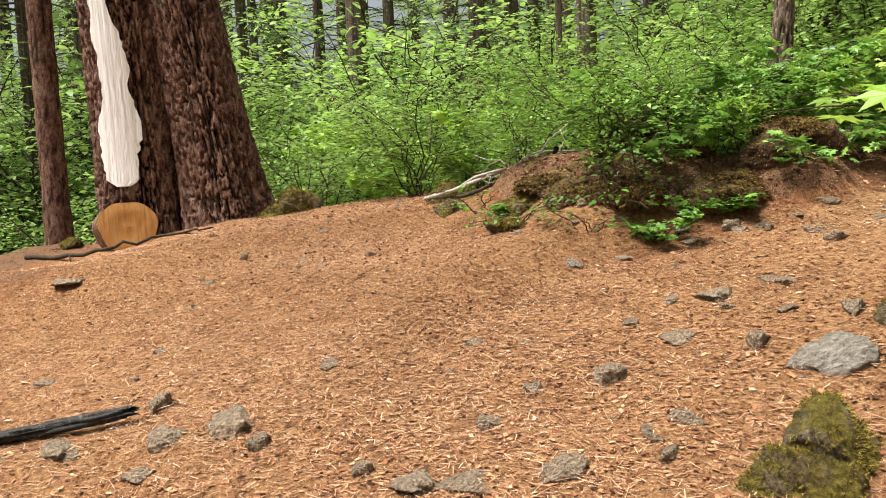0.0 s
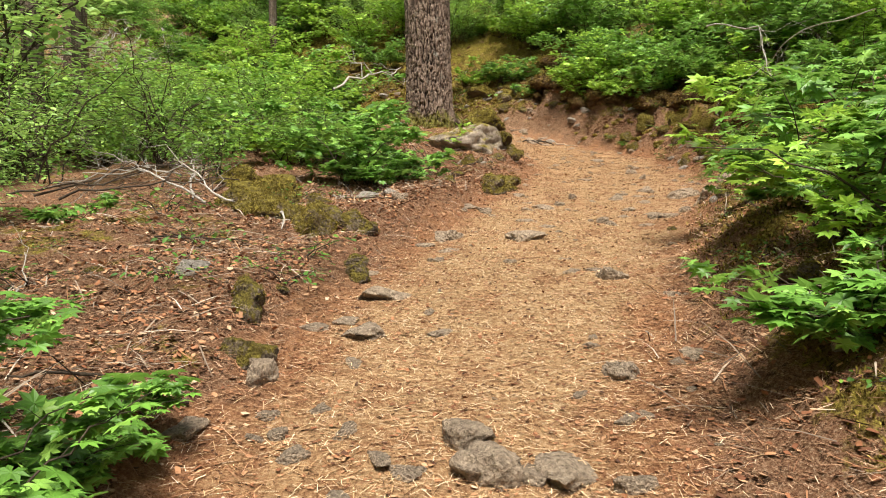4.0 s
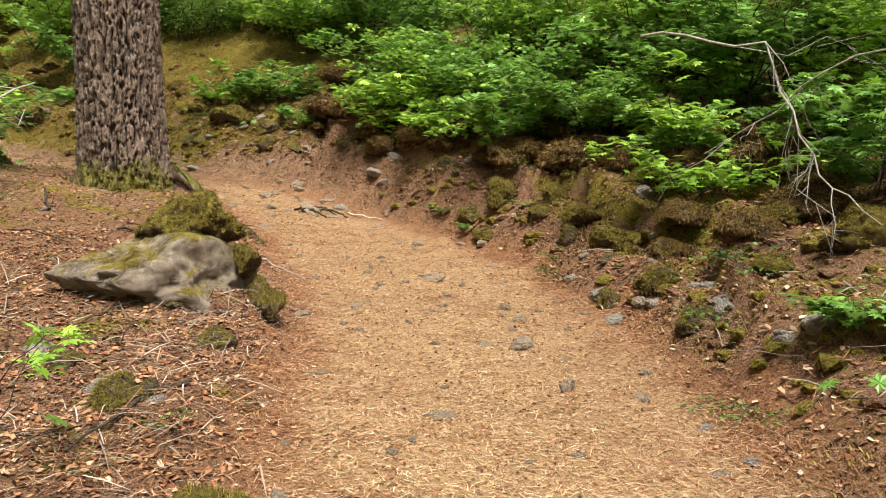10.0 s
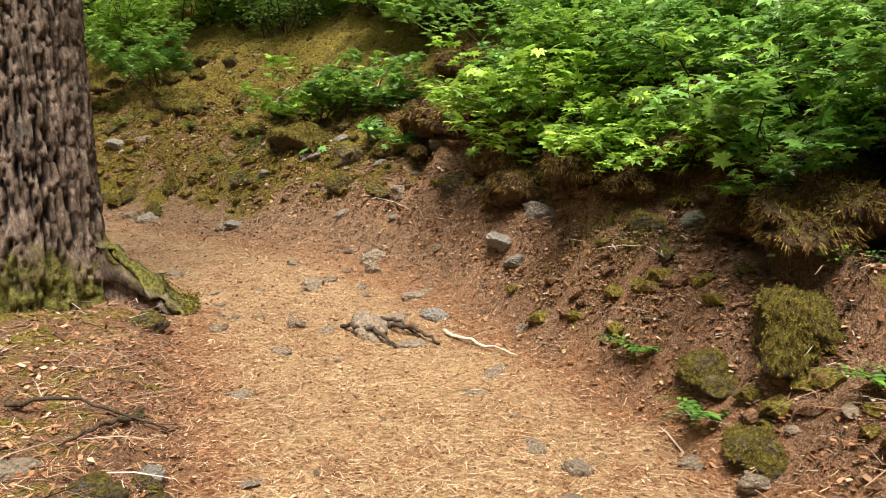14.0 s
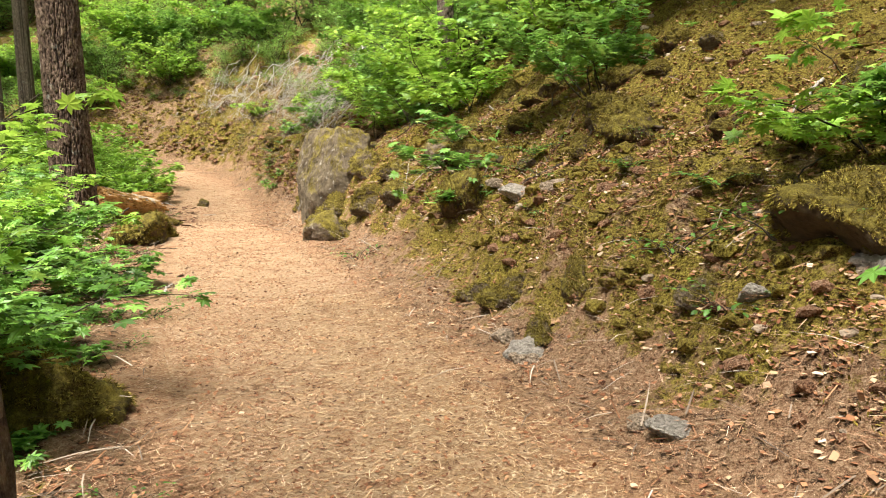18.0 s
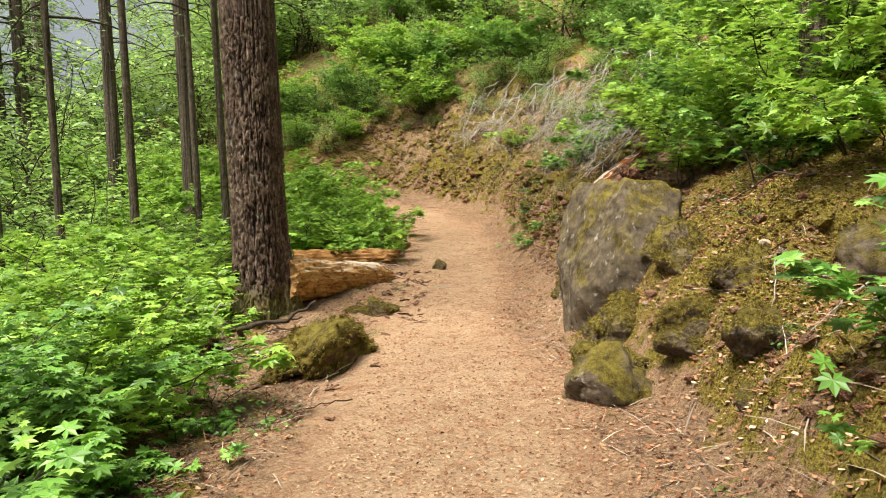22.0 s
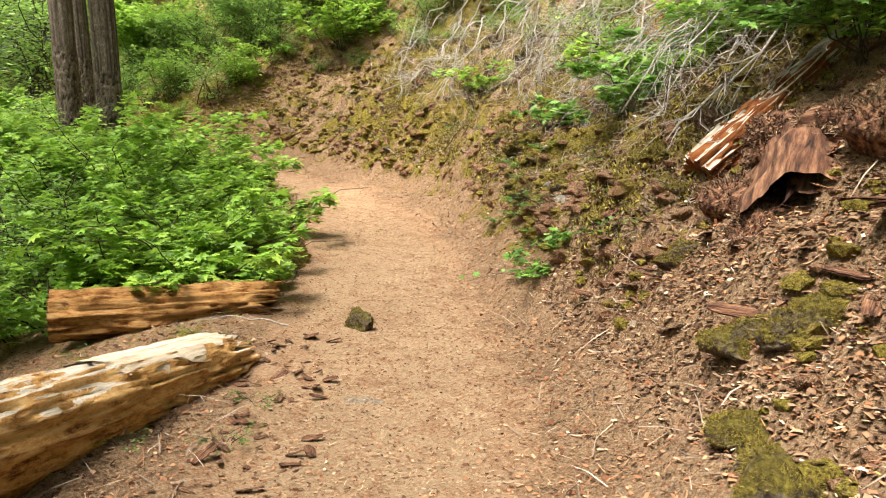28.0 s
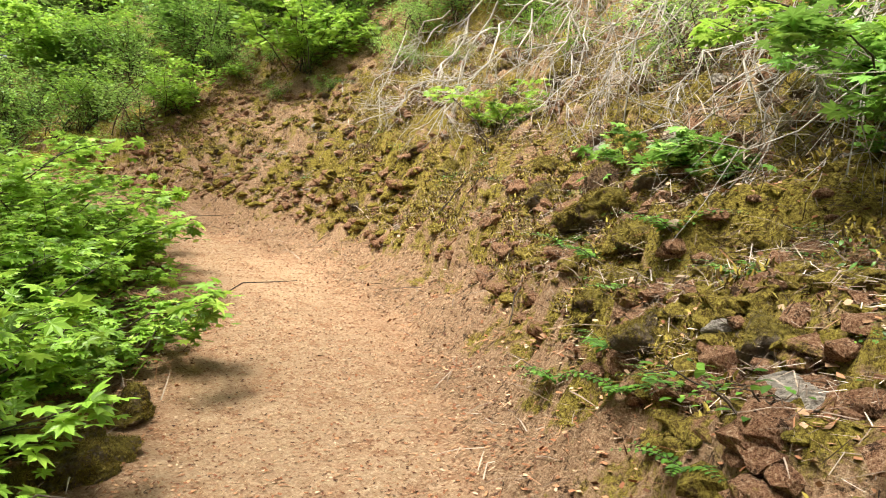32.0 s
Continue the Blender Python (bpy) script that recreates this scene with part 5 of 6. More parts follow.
# thicket up the right-hand slope
for way in np.arange(13.0, 56.0, 0.75):
    for off in (4.2, 5.6, 7.4, 9.6):
        if way < 21 and off < 7:
            continue
        if 39.5 < way < 48 and off < 4.5 and way % 1.5 < 0.75:
            continue
        x, y = beside(way + _rng.uniform(-0.4, 0.4), off + _rng.uniform(-0.6, 0.6))
        plant(["bush_tall", "maple_tall", "bush_light", "maple_tall_light"][_rng.integers(4)], x, y, _rng.uniform(0.55, 0.9))


for way in np.arange(24, 56, 1.6):
    for off in (11.5, 14.0, 17.5):
        x, y = beside(way + _rng.uniform(-0.6, 0.6), off + _rng.uniform(-1, 1))
        plant(["bush_light", "bush_tall", "maple_tall_light"][_rng.integers(3)], x, y, _rng.uniform(1.3, 1.9))
for way in np.arange(20.2, 31, 0.42):
    x, y = beside(way, _rng.uniform(2.0, 4.6))
    plant(["maple_low", "herb", "maple", "maple_light"][_rng.integers(4)], x, y, _rng.uniform(0.5, 0.9))
for kind, x, y, s in [("maple_light", 2.8, 14.8, 0.7), ("maple_tall_light", 3.3, 15.0, 0.5), ("maple_tall", 3.2, 15.8, 0.55), ("maple_light", 3.2, 13.9, 0.7), ("maple", -10.4, 26.0, 0.8), ("maple_light", -10.6, 26.8, 0.9), ("maple_tall_light", -9.9, 26.9, 0.5), ("maple_tall_light", -8.7, 26.3, 0.5), ("maple_tall", -8.2, 25.2, 0.5), ("maple_light", -7.6, 24.9, 0.9), ("maple_tall_light", -6.6, 23.6, 0.6), ("herb", -9.5, 24.3, 1.1), ("bush_light", -12.6, 28.2, 0.6)]:
    plant(kind, x, y, s)
for way in np.arange(42.4, 50, 1.3):
    for off in (-2.5,):
        x, y = beside(way, off + _rng.uniform(-0.2, 0.15))
        plant("maple_tall_light" if off < -2 else "maple_light", x, y, _rng.uniform(0.5, 0.68) if off < -2 else _rng.uniform(0.6, 0.85))
for k in range(26):
    x, y = -9.5 - 6 * ((k * 0.618) % 1), -9 + 17 * k / 26
    plant(["maple_tall_light", "bush_light", "far_bush"][k % 3], x, y, 1.0 + 0.5 * ((k * 0.37) % 1))
for k in range(34):
    a, d = math.radians(118 + 125 * k / 34), 13 + 9 * ((k * 0.618) % 1)
    plant("far_bush", 1 + d * math.cos(a) * 1.1, -2 + d * math.sin(a), 1.3 + 0.8 * ((k * 0.37) % 1))
for k in range(12):
    x, y = beside(20.5 + 0.55 * k, 4.3 + 1.3 * ((k * 0.618) % 1))
    plant("bush" if k % 2 else "bush_tall", x, y, 0.75 if k % 2 else 0.55)
for way in (27.4, 28.0, 28.5, 29.1, 29.7):
    x, y = beside(way, -2.25)
    plant("maple", x, y, 0.65)
    x, y = beside(way + 0.3, -1.75)
    plant("maple_low", x, y, 0.55)
for k in range(12):
    plant("far_bush", -29 - 9 * ((k * 0.618) % 1), 21 + k, 1.5 + 0.7 * ((k * 0.37) % 1))
for way in np.arange(43.5, 57, 0.5):
    for off in (2.9, 4.0, 5.2):
        if off < 3.5 and way < 48:
            continue
        x, y = beside(way + _rng.uniform(-0.2, 0.2), off + _rng.uniform(-0.4, 0.4))
        plant(["bush", "bush_light", "bush"][_rng.integers(3)], x, y, _rng.uniform(0.4, 0.7))
# ---------------------------------------------------------------- stones, space by space: x, y, width, which
def rocks(kind, rows, **more):
    for x, y, w, k in rows:
        rock(kind, x, y, w, k, **more)


rocks("stone", [(0.01, -2.36, 0.17, 1), (0.31, -2.29, 0.15, 2), (0.34, -2.06, 0.21, 3), (0.5, -1.96, 0.11, 4), (0.75, -1.65, 0.1, 1), (0.63, -1.21, 0.09, 2), (0.5, -1.03, 0.09, 3), (0.58, -0.77, 0.15, 4), (0.92, -0.66, 0.13, 5), (0.63, -0.24, 0.14, 4), (0.97, -1.08, 0.17, 5), (1.05, -0.78, 0.09, 0), (-1.95, -2.14, 0.14, 5), (-0.66, 0.49, 0.14, 0), (-0.56, 0.59, 0.09, 1), (0.63, 0.14, 0.15, 3), (0.22, -1.26, 0.05, 3)], sink=0.18, tall=1.1)
rocks("flat", [(0.17, -2.67, 0.23, 5), (0.45, -2.35, 0.14, 0), (0.89, -0.78, 0.08, 0), (0.17, -0.12, 0.19, 1), (0.4, -0.43, 0.17, 2), (0.21, -0.51, 0.1, 3), (0.05, -1.12, 0.11, 1), (0.03, -1.7, 0.11, 2), (-1.98, -3.21, 0.21, 3), (-1.3, -1.68, 0.12, 4), (0.9, -1.36, 0.17, 2), (-0.66, -0.14, 0.12, 5), (-0.55, -2.91, 0.14, 0), (0.26, 0.14, 0.12, 1), (0.49, -0.0, 0.12, 2)], sink=0.1)
rocks("pale", [(0.87, -0.09, 0.30, 1)], sink=0.18)
rocks("stone", [(-0.5, 0.58, 0.09, 4), (-0.27, 0.66, 0.1, 0), (-0.04, 0.61, 0.13, 1), (-0.15, 0.94, 0.08, 2), (-0.21, 1.2, 0.14, 4), (-0.2, 1.72, 0.1, 5), (0.03, 0.91, 0.09, 0), (0.15, 0.84, 0.15, 1), (0.32, 0.97, 0.21, 2), (0.31, 1.38, 0.11, 0), (0.4, 1.55, 0.16, 1), (0.14, 2.17, 0.23, 2), (-0.51, 2.3, 0.09, 4), (-0.3, 2.33, 0.11, 5), (-1.12, -0.16, 0.14, 2), (-0.64, 2.73, 0.24, 0)], sink=0.18, tall=1.1)
rocks("flat", [(-0.57, 0.98, 0.14, 5), (-0.29, 1.31, 0.12, 3), (0.29, 0.77, 0.33, 3), (0.42, 1.12, 0.18, 4), (0.2, 1.41, 0.18, 5), (-0.26, 1.98, 0.17, 3), (-0.66, 1.72, 0.12, 0), (-0.82, 0.15, 0.1, 1), (-0.99, -0.28, 0.09, 3), (-0.82, 0.03, 0.08, 4), (-0.33, 3.2, 0.23, 5), (-0.11, 2.12, 0.14, 1), (-0.67, 0.23, 0.12, 2), (-0.55, 0.77, 0.09, 3)], sink=0.1)
rocks("stone", [(0.07, 2.29, 0.2, 4), (0.53, 2.01, 0.13, 0), (-0.28, 1.83, 0.1, 1), (-0.45, 2.19, 0.11, 2), (-0.47, 1.7, 0.09, 4), (-0.75, 1.77, 0.11, 5), (-0.56, 2.41, 0.08, 0), (-0.4, 2.46, 0.08, 1), (0.65, 2.74, 0.17, 2), (0.04, 5.1, 0.24, 3), (0.89, 3.92, 0.19, 1)], sink=0.18, tall=1.1)
rocks("flat", [(0.37, 2.12, 0.28, 5), (-0.19, 2.2, 0.13, 3), (0.6, 2.34, 0.12, 3), (0.39, 1.75, 0.16, 4), (-0.38, 1.46, 0.16, 5), (-0.43, 3.3, 0.15, 0), (-0.55, 3.19, 0.16, 1), (-0.34, 2.88, 0.12, 2), (0.04, 4.66, 0.17, 4), (0.56, 5.0, 0.32, 5), (0.7, 4.05, 0.15, 0), (-0.26, 3.7, 0.36, 2), (-0.8, 2.25, 0.16, 3)], sink=0.1)
rocks("moss", [(-0.8, 3.1, 0.23, 4), (-0.48, 4.09, 0.16, 5), (-0.78, 4.71, 0.31, 0), (-0.51, 4.68, 0.22, 1), (0.93, 9.99, 0.39, 2), (0.62, 7.93, 0.42, 3)], sink=0.16)
rocks("mat", [(-1.71, 6.42, 0.36, 4), (-1.4, 6.03, 0.55, 5)], sink=0.14)
rocks("stone", [(0.35, 6.23, 0.13, 0), (1.05, 6.68, 0.12, 3), (1.2, 6.95, 0.14, 4), (1.58, 6.84, 0.16, 5), (2.01, 7.43, 0.19, 1), (2.15, 6.76, 0.3, 2), (2.07, 5.86, 0.27, 0), (1.61, 5.69, 0.15, 2), (1.19, 5.57, 0.13, 4), (1.24, 5.48, 0.11, 5), (-0.31, 5.72, 0.13, 0), (2.25, 5.93, 0.14, 2), (2.4, 9.48, 0.19, 0), (2.34, 8.83, 0.17, 1)], sink=0.18, tall=1.1)
rocks("flat", [(0.86, 6.45, 0.25, 1), (0.72, 6.29, 0.16, 2), (1.35, 6.76, 0.11, 0), (1.86, 7.04, 0.14, 3), (1.75, 6.55, 0.18, 4), (2.16, 6.13, 0.12, 5), (1.54, 6.19, 0.19, 1), (1.75, 5.67, 0.2, 3), (1.39, 5.77, 0.12, 0), (1.21, 5.72, 0.09, 1), (0.22, 6.29, 0.18, 2), (0.65, 5.66, 0.15, 3)], sink=0.1)
rocks("pale", [(-0.58, 6.11, 0.22, 4), (-0.42, 6.07, 0.19, 5), (3.29, 8.19, 0.19, 3), (3.52, 9.43, 0.23, 4), (3.37, 8.98, 0.16, 5), (1.95, 5.39, 0.12, 2)], sink=0.18)
rocks("moss", [(0.48, 7.36, 0.3, 1), (0.17, 7.9, 0.19, 3), (0.04, 7.24, 0.2, 4)], sink=0.16)
rocks("flat", [(2.27, 11.1, 0.25, 5), (2.27, 13.27, 0.24, 4), (1.88, 13.63, 0.25, 0), (2.15, 10.35, 0.1, 5), (1.41, 10.72, 0.1, 0), (1.18, 10.21, 0.14, 1), (2.33, 12.46, 0.17, 0)], sink=0.1)
rocks("stone", [(1.8, 11.27, 0.09, 0), (2.01, 11.79, 0.09, 1), (1.84, 10.93, 0.07, 2), (2.46, 12.27, 0.16, 3), (1.65, 13.81, 0.31, 1), (1.61, 15.03, 0.25, 2), (1.22, 14.69, 0.18, 3), (2.54, 10.2, 0.11, 4), (2.52, 9.92, 0.12, 2), (2.75, 10.12, 0.08, 3), (3.29, 9.71, 0.15, 5), (2.46, 10.89, 0.09, 5)], sink=0.18, tall=1.1)
rocks("pale", [(2.01, 14.02, 0.19, 5), (3.11, 9.74, 0.17, 4), (3.31, 9.6, 0.12, 0), (3.23, 10.61, 0.14, 3), (3.38, 10.69, 0.12, 4), (3.25, 10.19, 0.17, 2)], sink=0.18)
rocks("moss", [(3.06, 12.13, 0.24, 1), (3.23, 10.02, 0.24, 2), (3.44, 9.72, 0.28, 1)], sink=0.16)
rocks("stone", [(1.2, 14.57, 0.15, 3), (1.22, 13.81, 0.14, 4), (0.86, 13.92, 0.08, 1), (0.81, 13.71, 0.12, 3), (1.61, 14.82, 0.19, 1), (1.31, 14.76, 0.11, 2), (0.21, 16.4, 0.16, 5), (-0.85, 17.2, 0.2, 5), (-0.62, 16.96, 0.17, 0), (1.02, 15.23, 0.14, 1)], sink=0.18, tall=1.1)
rocks("flat", [(0.72, 14.12, 0.1, 5), (0.77, 13.93, 0.09, 0), (0.98, 13.96, 0.09, 2), (1.17, 14.07, 0.09, 4), (1.76, 13.97, 0.27, 5), (1.91, 14.35, 0.24, 0), (1.43, 15.28, 0.15, 3), (1.41, 14.91, 0.11, 4), (0.88, 14.53, 0.08, 3), (0.73, 14.66, 0.09, 4), (0.23, 14.84, 0.18, 5), (-0.09, 14.98, 0.19, 0), (0.64, 14.39, 0.09, 1)], sink=0.1)
rocks("pale", [(0.34, 16.33, 0.18, 0), (1.0, 16.7, 0.21, 1), (1.54, 14.58, 0.09, 2), (1.93, 15.75, 0.08, 2)], sink=0.18)
rocks("moss", [(2.13, 15.38, 0.18, 3), (1.32, 16.06, 0.29, 4)], sink=0.16)
rocks("moss", [(1.2, -0.38, 0.34, 0), (1.28, -0.55, 0.26, 1), (1.4, -0.15, 0.4, 2), (-1.34, -0.55, 0.3, 3), (-2.57, -0.65, 0.3, 4), (-4.2, -1.85, 0.55, 0), (-1.53, -0.45, 0.26, 1), (-2.2, -0.75, 0.22, 2), (-4.75, -3.95, 0.4, 3), (0.85, 0.25, 0.3, 4)])
rocks("root", [(-1.1, 0.1, 0.34, 0), (-0.92, 0.45, 0.32, 1), (-1.3, -0.2, 0.3, 2), (-0.9, 0.85, 0.3, 0), (-1.5, 0.35, 0.4, 1), (-0.95, 1.2, 0.3, 2)], sink=0.25, group="earth lumps")
rocks("moss", [(-0.84, 3.20, 0.26, 0), (-0.74, 2.78, 0.22, 1), (-0.78, 4.60, 0.36, 2), (-1.10, 4.98, 0.5, 3), (-1.49, 5.60, 0.36, 4), (-0.54, 4.72, 0.28, 0), (-0.46, 4.0, 0.2, 1), (-0.9, 5.5, 0.25, 2), (-1.2, 5.9, 0.3, 3), (0.62, 7.70, 0.26, 4), (0.47, 7.44, 0.32, 0), (0.3, 8.6, 0.25, 1), (0.05, 9.0, 0.2, 2)])
rocks("pale", [(3.54, 9.42, 0.11, 0), (3.43, 9.09, 0.14, 1), (3.96, 10.87, 0.26, 2), (0.92, 17.3, 0.26, 1), (1.36, 15.77, 0.18, 2), (-1.38, 18.41, 0.26, 0), (-1.0, 17.54, 0.17, 1), (-0.64, 17.07, 0.3, 2), (-7.1, 22.1, 0.36, 0), (0.25, 8.75, 0.2, 1), (-0.1, 9.3, 0.22, 2)])
rock("slab", 0.42, 10.12, 1.15, 0, turn=15, sink=0.05, tall=1.1, deep=0.75, label="broad grey lava rock with a mossy top")
rocks("mat", [(0.55, 10.2, 0.5, 0), (0.85, 10.1, 0.3, 1)], sink=-0.5, group="moss mats")
rocks("moss", [(3.23, 10.1, 0.2, 0), (3.28, 9.13, 0.26, 1), (3.45, 11.1, 0.26, 2), (3.6, 10.8, 0.24, 3), (0.67, 9.2, 0.2, 4), (1.33, 16.5, 0.45, 0), (0.83, 18.08, 0.38, 1), (3.42, 11.6, 0.3, 3), (0.53, 13.4, 0.2, 4), (-0.63, 17.18, 0.26, 0), (-1.0, 17.6, 0.3, 1), (-1.33, 17.69, 0.26, 2), (3.5, 12.5, 0.3, 4), (3.1, 13.6, 0.28, 0)])
rocks("moss", [(-2.64, 19.73, 0.6, 3), (-3.1, 20.3, 0.7, 4), (-4.85, 20.2, 0.78, 0), (-5.95, 21.6, 0.5, 1), (-5.4, 21.47, 0.5, 2), (-4.3, 20.85, 0.6, 3), (-5.42, 20.95, 0.5, 4), (-5.05, 21.2, 0.6, 0), (-3.9, 20.3, 0.42, 1), (-8.75, 20.75, 0.44, 2), (-8.9, 20.55, 0.3, 3), (-2.5, 15.25, 0.7, 4), (-10.96, 23.2, 0.34, 0), (-7.5, 22.5, 0.34, 1), (-7.9, 23.05, 0.3, 2), (-7.6, 23.1, 0.3, 3), (-13.35, 23.75, 0.5, 4), (-12.4, 27.0, 0.4, 1)])
rock("mat", -7.13, 19.3, 1.42, 2, turn=127, sink=0.06, label="long low rock under thick moss at the trail edge", tall=0.55, deep=0.42)
rocks("rot", [(-8.62, 24.4, 0.5, 0), (-8.35, 24.15, 0.45, 1), (-8.45, 24.75, 0.55, 2), (-8.0, 24.35, 0.6, 0), (-7.5, 23.9, 0.5, 1), (-8.15, 23.75, 0.35, 2)], group="rotten wood")
_rng = np.random.default_rng(29)
for _i in range(34):
    x, y = beside(20.6 + 5.6 * _i / 34 + _rng.uniform(-0.1, 0.1), 1.75 + _rng.uniform(-0.25, 0.55) + 0.5 * (_i % 3 == 0))
    rock("brow", x, y, _rng.uniform(0.35, 0.75), _i % 4, sink=-0.02, group="moss overhangs")
rocks("brow", [(-1.0, 0.12, 0.42, 0), (-1.2, -0.12, 0.36, 1), (-0.95, 0.62, 0.45, 2), (-1.0, 1.1, 0.4, 3), (-1.35, 0.55, 0.4, 1), (-1.6, -0.25, 0.36, 2)], sink=0.12, tall=0.75, group="moss overhangs")
rocks("brow", [(2.62, 14.45, 0.6, 1), (2.5, 14.85, 0.5, 3), (2.85, 14.1, 0.55, 0), (2.75, 14.75, 0.6, 2)], sink=0.0, group="moss mats")
rocks("pale", [(2.42, 14.25, 0.22, 0), (2.5, 14.1, 0.17, 1)], sink=0.1)
for _i in range(60):
    x, y = -4.2 + 5.2 * ((_i * 0.618) % 1), -3.0 + 3.0 * ((_i * 0.377) % 1)
    if land(x, y)[1][0] > 0.8:
        rock("stone" if _i % 2 else "flat", x, y, 0.03 + 0.07 * ((_i * 0.29) % 1), _i % 6)
for _i in range(70):
    _w = 7 + 18 * _i / 70
    x, y = beside(_w, 0.85 * math.sin(_i * 2.4) + 0.1)
    rock("flat" if _i % 3 else "stone", x, y, 0.09 + 0.10 * ((_i * 7) % 10) / 10, _i % 6, sink=0.13 if _i % 3 else 0.3)
rocks("mat", [(-5.42, 21.02, 0.5, 0), (-5.08, 20.42, 0.62, 1), (-4.5, 20.55, 0.5, 2), (-5.15, 21.3, 0.45, 3), (-1.95, 15.15, 0.6, 0), (-2.3, 15.0, 0.5, 2), (0.85, 16.9, 0.6, 1), (-2.2, 18.95, 0.6, 2), (-1.1, 17.6, 0.34, 3), (-0.55, 17.45, 0.36, 0), (3.6, 11.15, 0.36, 1), (3.6, 11.7, 0.36, 2), (3.42, 9.75, 0.3, 3), (3.85, 12.9, 0.4, 0), (3.58, 10.6, 0.42, 1), (3.3, 12.3, 0.45, 2), (-11.75, 26.2, 0.5, 3), (-11.6, 25.85, 0.4, 0), (-12.3, 26.6, 0.5, 1)], sink=0.12, group="moss mats")
rocks("moss", [(-12.95, 23.75, 0.34, 1), (-12.75, 23.5, 0.4, 2), (-13.1, 23.95, 0.3, 3), (-13.5, 24.2, 0.35, 0), (-7.32, 22.28, 0.3, 1), (-7.15, 22.1, 0.26, 2), (-7.7, 22.69, 0.3, 3), (-4.44, 20.42, 0.4, 2)], sink=0.12)
rocks("rot", [(-8.3, 18.75, 0.3, 0), (-8.6, 18.9, 0.24, 1), (-9.0, 18.9, 0.34, 2), (-9.9, 19.0, 0.4, 0)], sink=0.1, group="rotten wood")
rock("flat", -9.82, 22.42, 0.36, 1, label="worn grey stone sunk in the dusty trail")
rock("tall", -5.88, 21.45, 1.1, 0, turn=25, sink=0.14, tall=1.2, label="upright lava boulder with moss and grey lichen beside the trail")
_rng = np.random.default_rng(19)
for _i in range(110):
    way = _rng.uniform(14.5, 36)
    off = _rng.uniform(1.7, 2.9) if way < 22 else _rng.uniform(1.6, 4.6)
    x, y = beside(way, off)
    if math.hypot(x - 2.8, y - 14.5) > 0.9:
        rock("brow" if 20 < way < 27 and _i % 3 else "mat", x, y, _rng.uniform(0.22, 0.5), _i % 4, sink=0.12, group="moss mats")
for _i in range(54):
    x, y = beside(_rng.uniform(39.5, 51), _rng.uniform(1.5, 3.8))
    rock("root" if _i % 3 else "mat", x, y, _rng.uniform(0.12, 0.34), _i % 4, sink=0.1, group="earth lumps" if _i % 3 else "moss mats", label="lump of crumbling brown earth on the cut bank" if _i % 3 else "")
_rng = np.random.default_rng(11)
for _i in range(130):
    way = _rng.uniform(22.5, 50)
    x, y = beside(way, 0.95 + abs(_rng.normal(0, 1.1)) + 0.1)
    kind = ["moss", "moss", "moss", "stone", "pale"][_rng.integers(5)]
    rock(kind, x, y, _rng.uniform(0.08, 0.28), _rng.integers(6), group="bank stones")
for _i in range(70):
    way = _rng.uniform(9, 26)
    x, y = beside(way, _rng.choice([-1, 1]) * (0.9 + abs(_rng.normal(0, 0.7))))
    rock(["moss", "stone", "pale"][_rng.integers(3)], x, y, _rng.uniform(0.07, 0.2), _rng.integers(6), group="bank stones")
for _i in range(120):
    way = _rng.uniform(7, 25)
    x, y = beside(way, _rng.uniform(-0.9, 1.0))
    rock("stone" if _i % 3 else "flat", x, y, _rng.uniform(0.035, 0.09), _rng.integers(6))


# ---------------------------------------------------------------- logs, stumps, dead wood
def lay(name, me, a, b, label, category="log", group=""):
    """Lays a log mesh, which runs along x, from a towards b."""
    ob = new(name, me)
    turn = (Vector(b) - Vector(a)).to_track_quat("X", "Z").to_matrix().to_4x4()
    ob.matrix_basis = Matrix.Translation(a) @ turn
    return tagged(ob, label, category, group)


lay("fallen_log", log_mesh(4, 2.85, 0.23, LOG, 0.07), (-9.22, 19.84, 3.46), (-10.92, 22.14, 3.17), "decaying fallen log with ochre splintered wood beside the trail")
lay("fallen_log", log_mesh(7, 1.6, 0.19, DARK_LOG, 0.12), (-12.42, 21.48, 3.42), (-11.85, 22.95, 3.36), "short rotten log lying behind the larger log")
lay("rotten_log", log_mesh(9, 2.1, 0.14, RED_LOG, 0.16), (-9.02, 24.66, 4.26), (-8.36, 26.0, 5.34), "red-brown rotten log leaning up the bank")
_log = bpy.data.objects["fallen_log"]
_u, _w = np.meshgrid(np.linspace(0, 1, 22), np.linspace(-0.5, 0.5, 9), indexing="ij")
_half = 0.30 * (1 - 0.6 * np.abs(2 * _u - 1) ** 5) * (1 + 0.35 * grain2(_u * 3, np.sign(_w), 0.25, 97))
_ang = np.pi / 2 - 0.1 + _w * 2 * _half * 3.0
_rr = 0.242 + 0.008 * grain2(_u * 6, _w * 3, 0.3, 98) - 0.02 * np.abs(2 * _w) ** 4
_top = np.stack([1.5 + 1.15 * _u + 0.05 * grain2(_w * 4, 0 * _u, 0.3, 99), _rr * np.cos(_ang), _rr * np.sin(_ang)], -1).reshape(-1, 3)
_f = grid_faces(22, 9)
part("bleached_wood", mesh_from("bleached_wood", np.r_[_top, _top * [1, 0.9, 0.9]], np.r_[_f, _f[:, ::-1] + 198], BLEACHED), _log, "white weathered plate of wood on top")
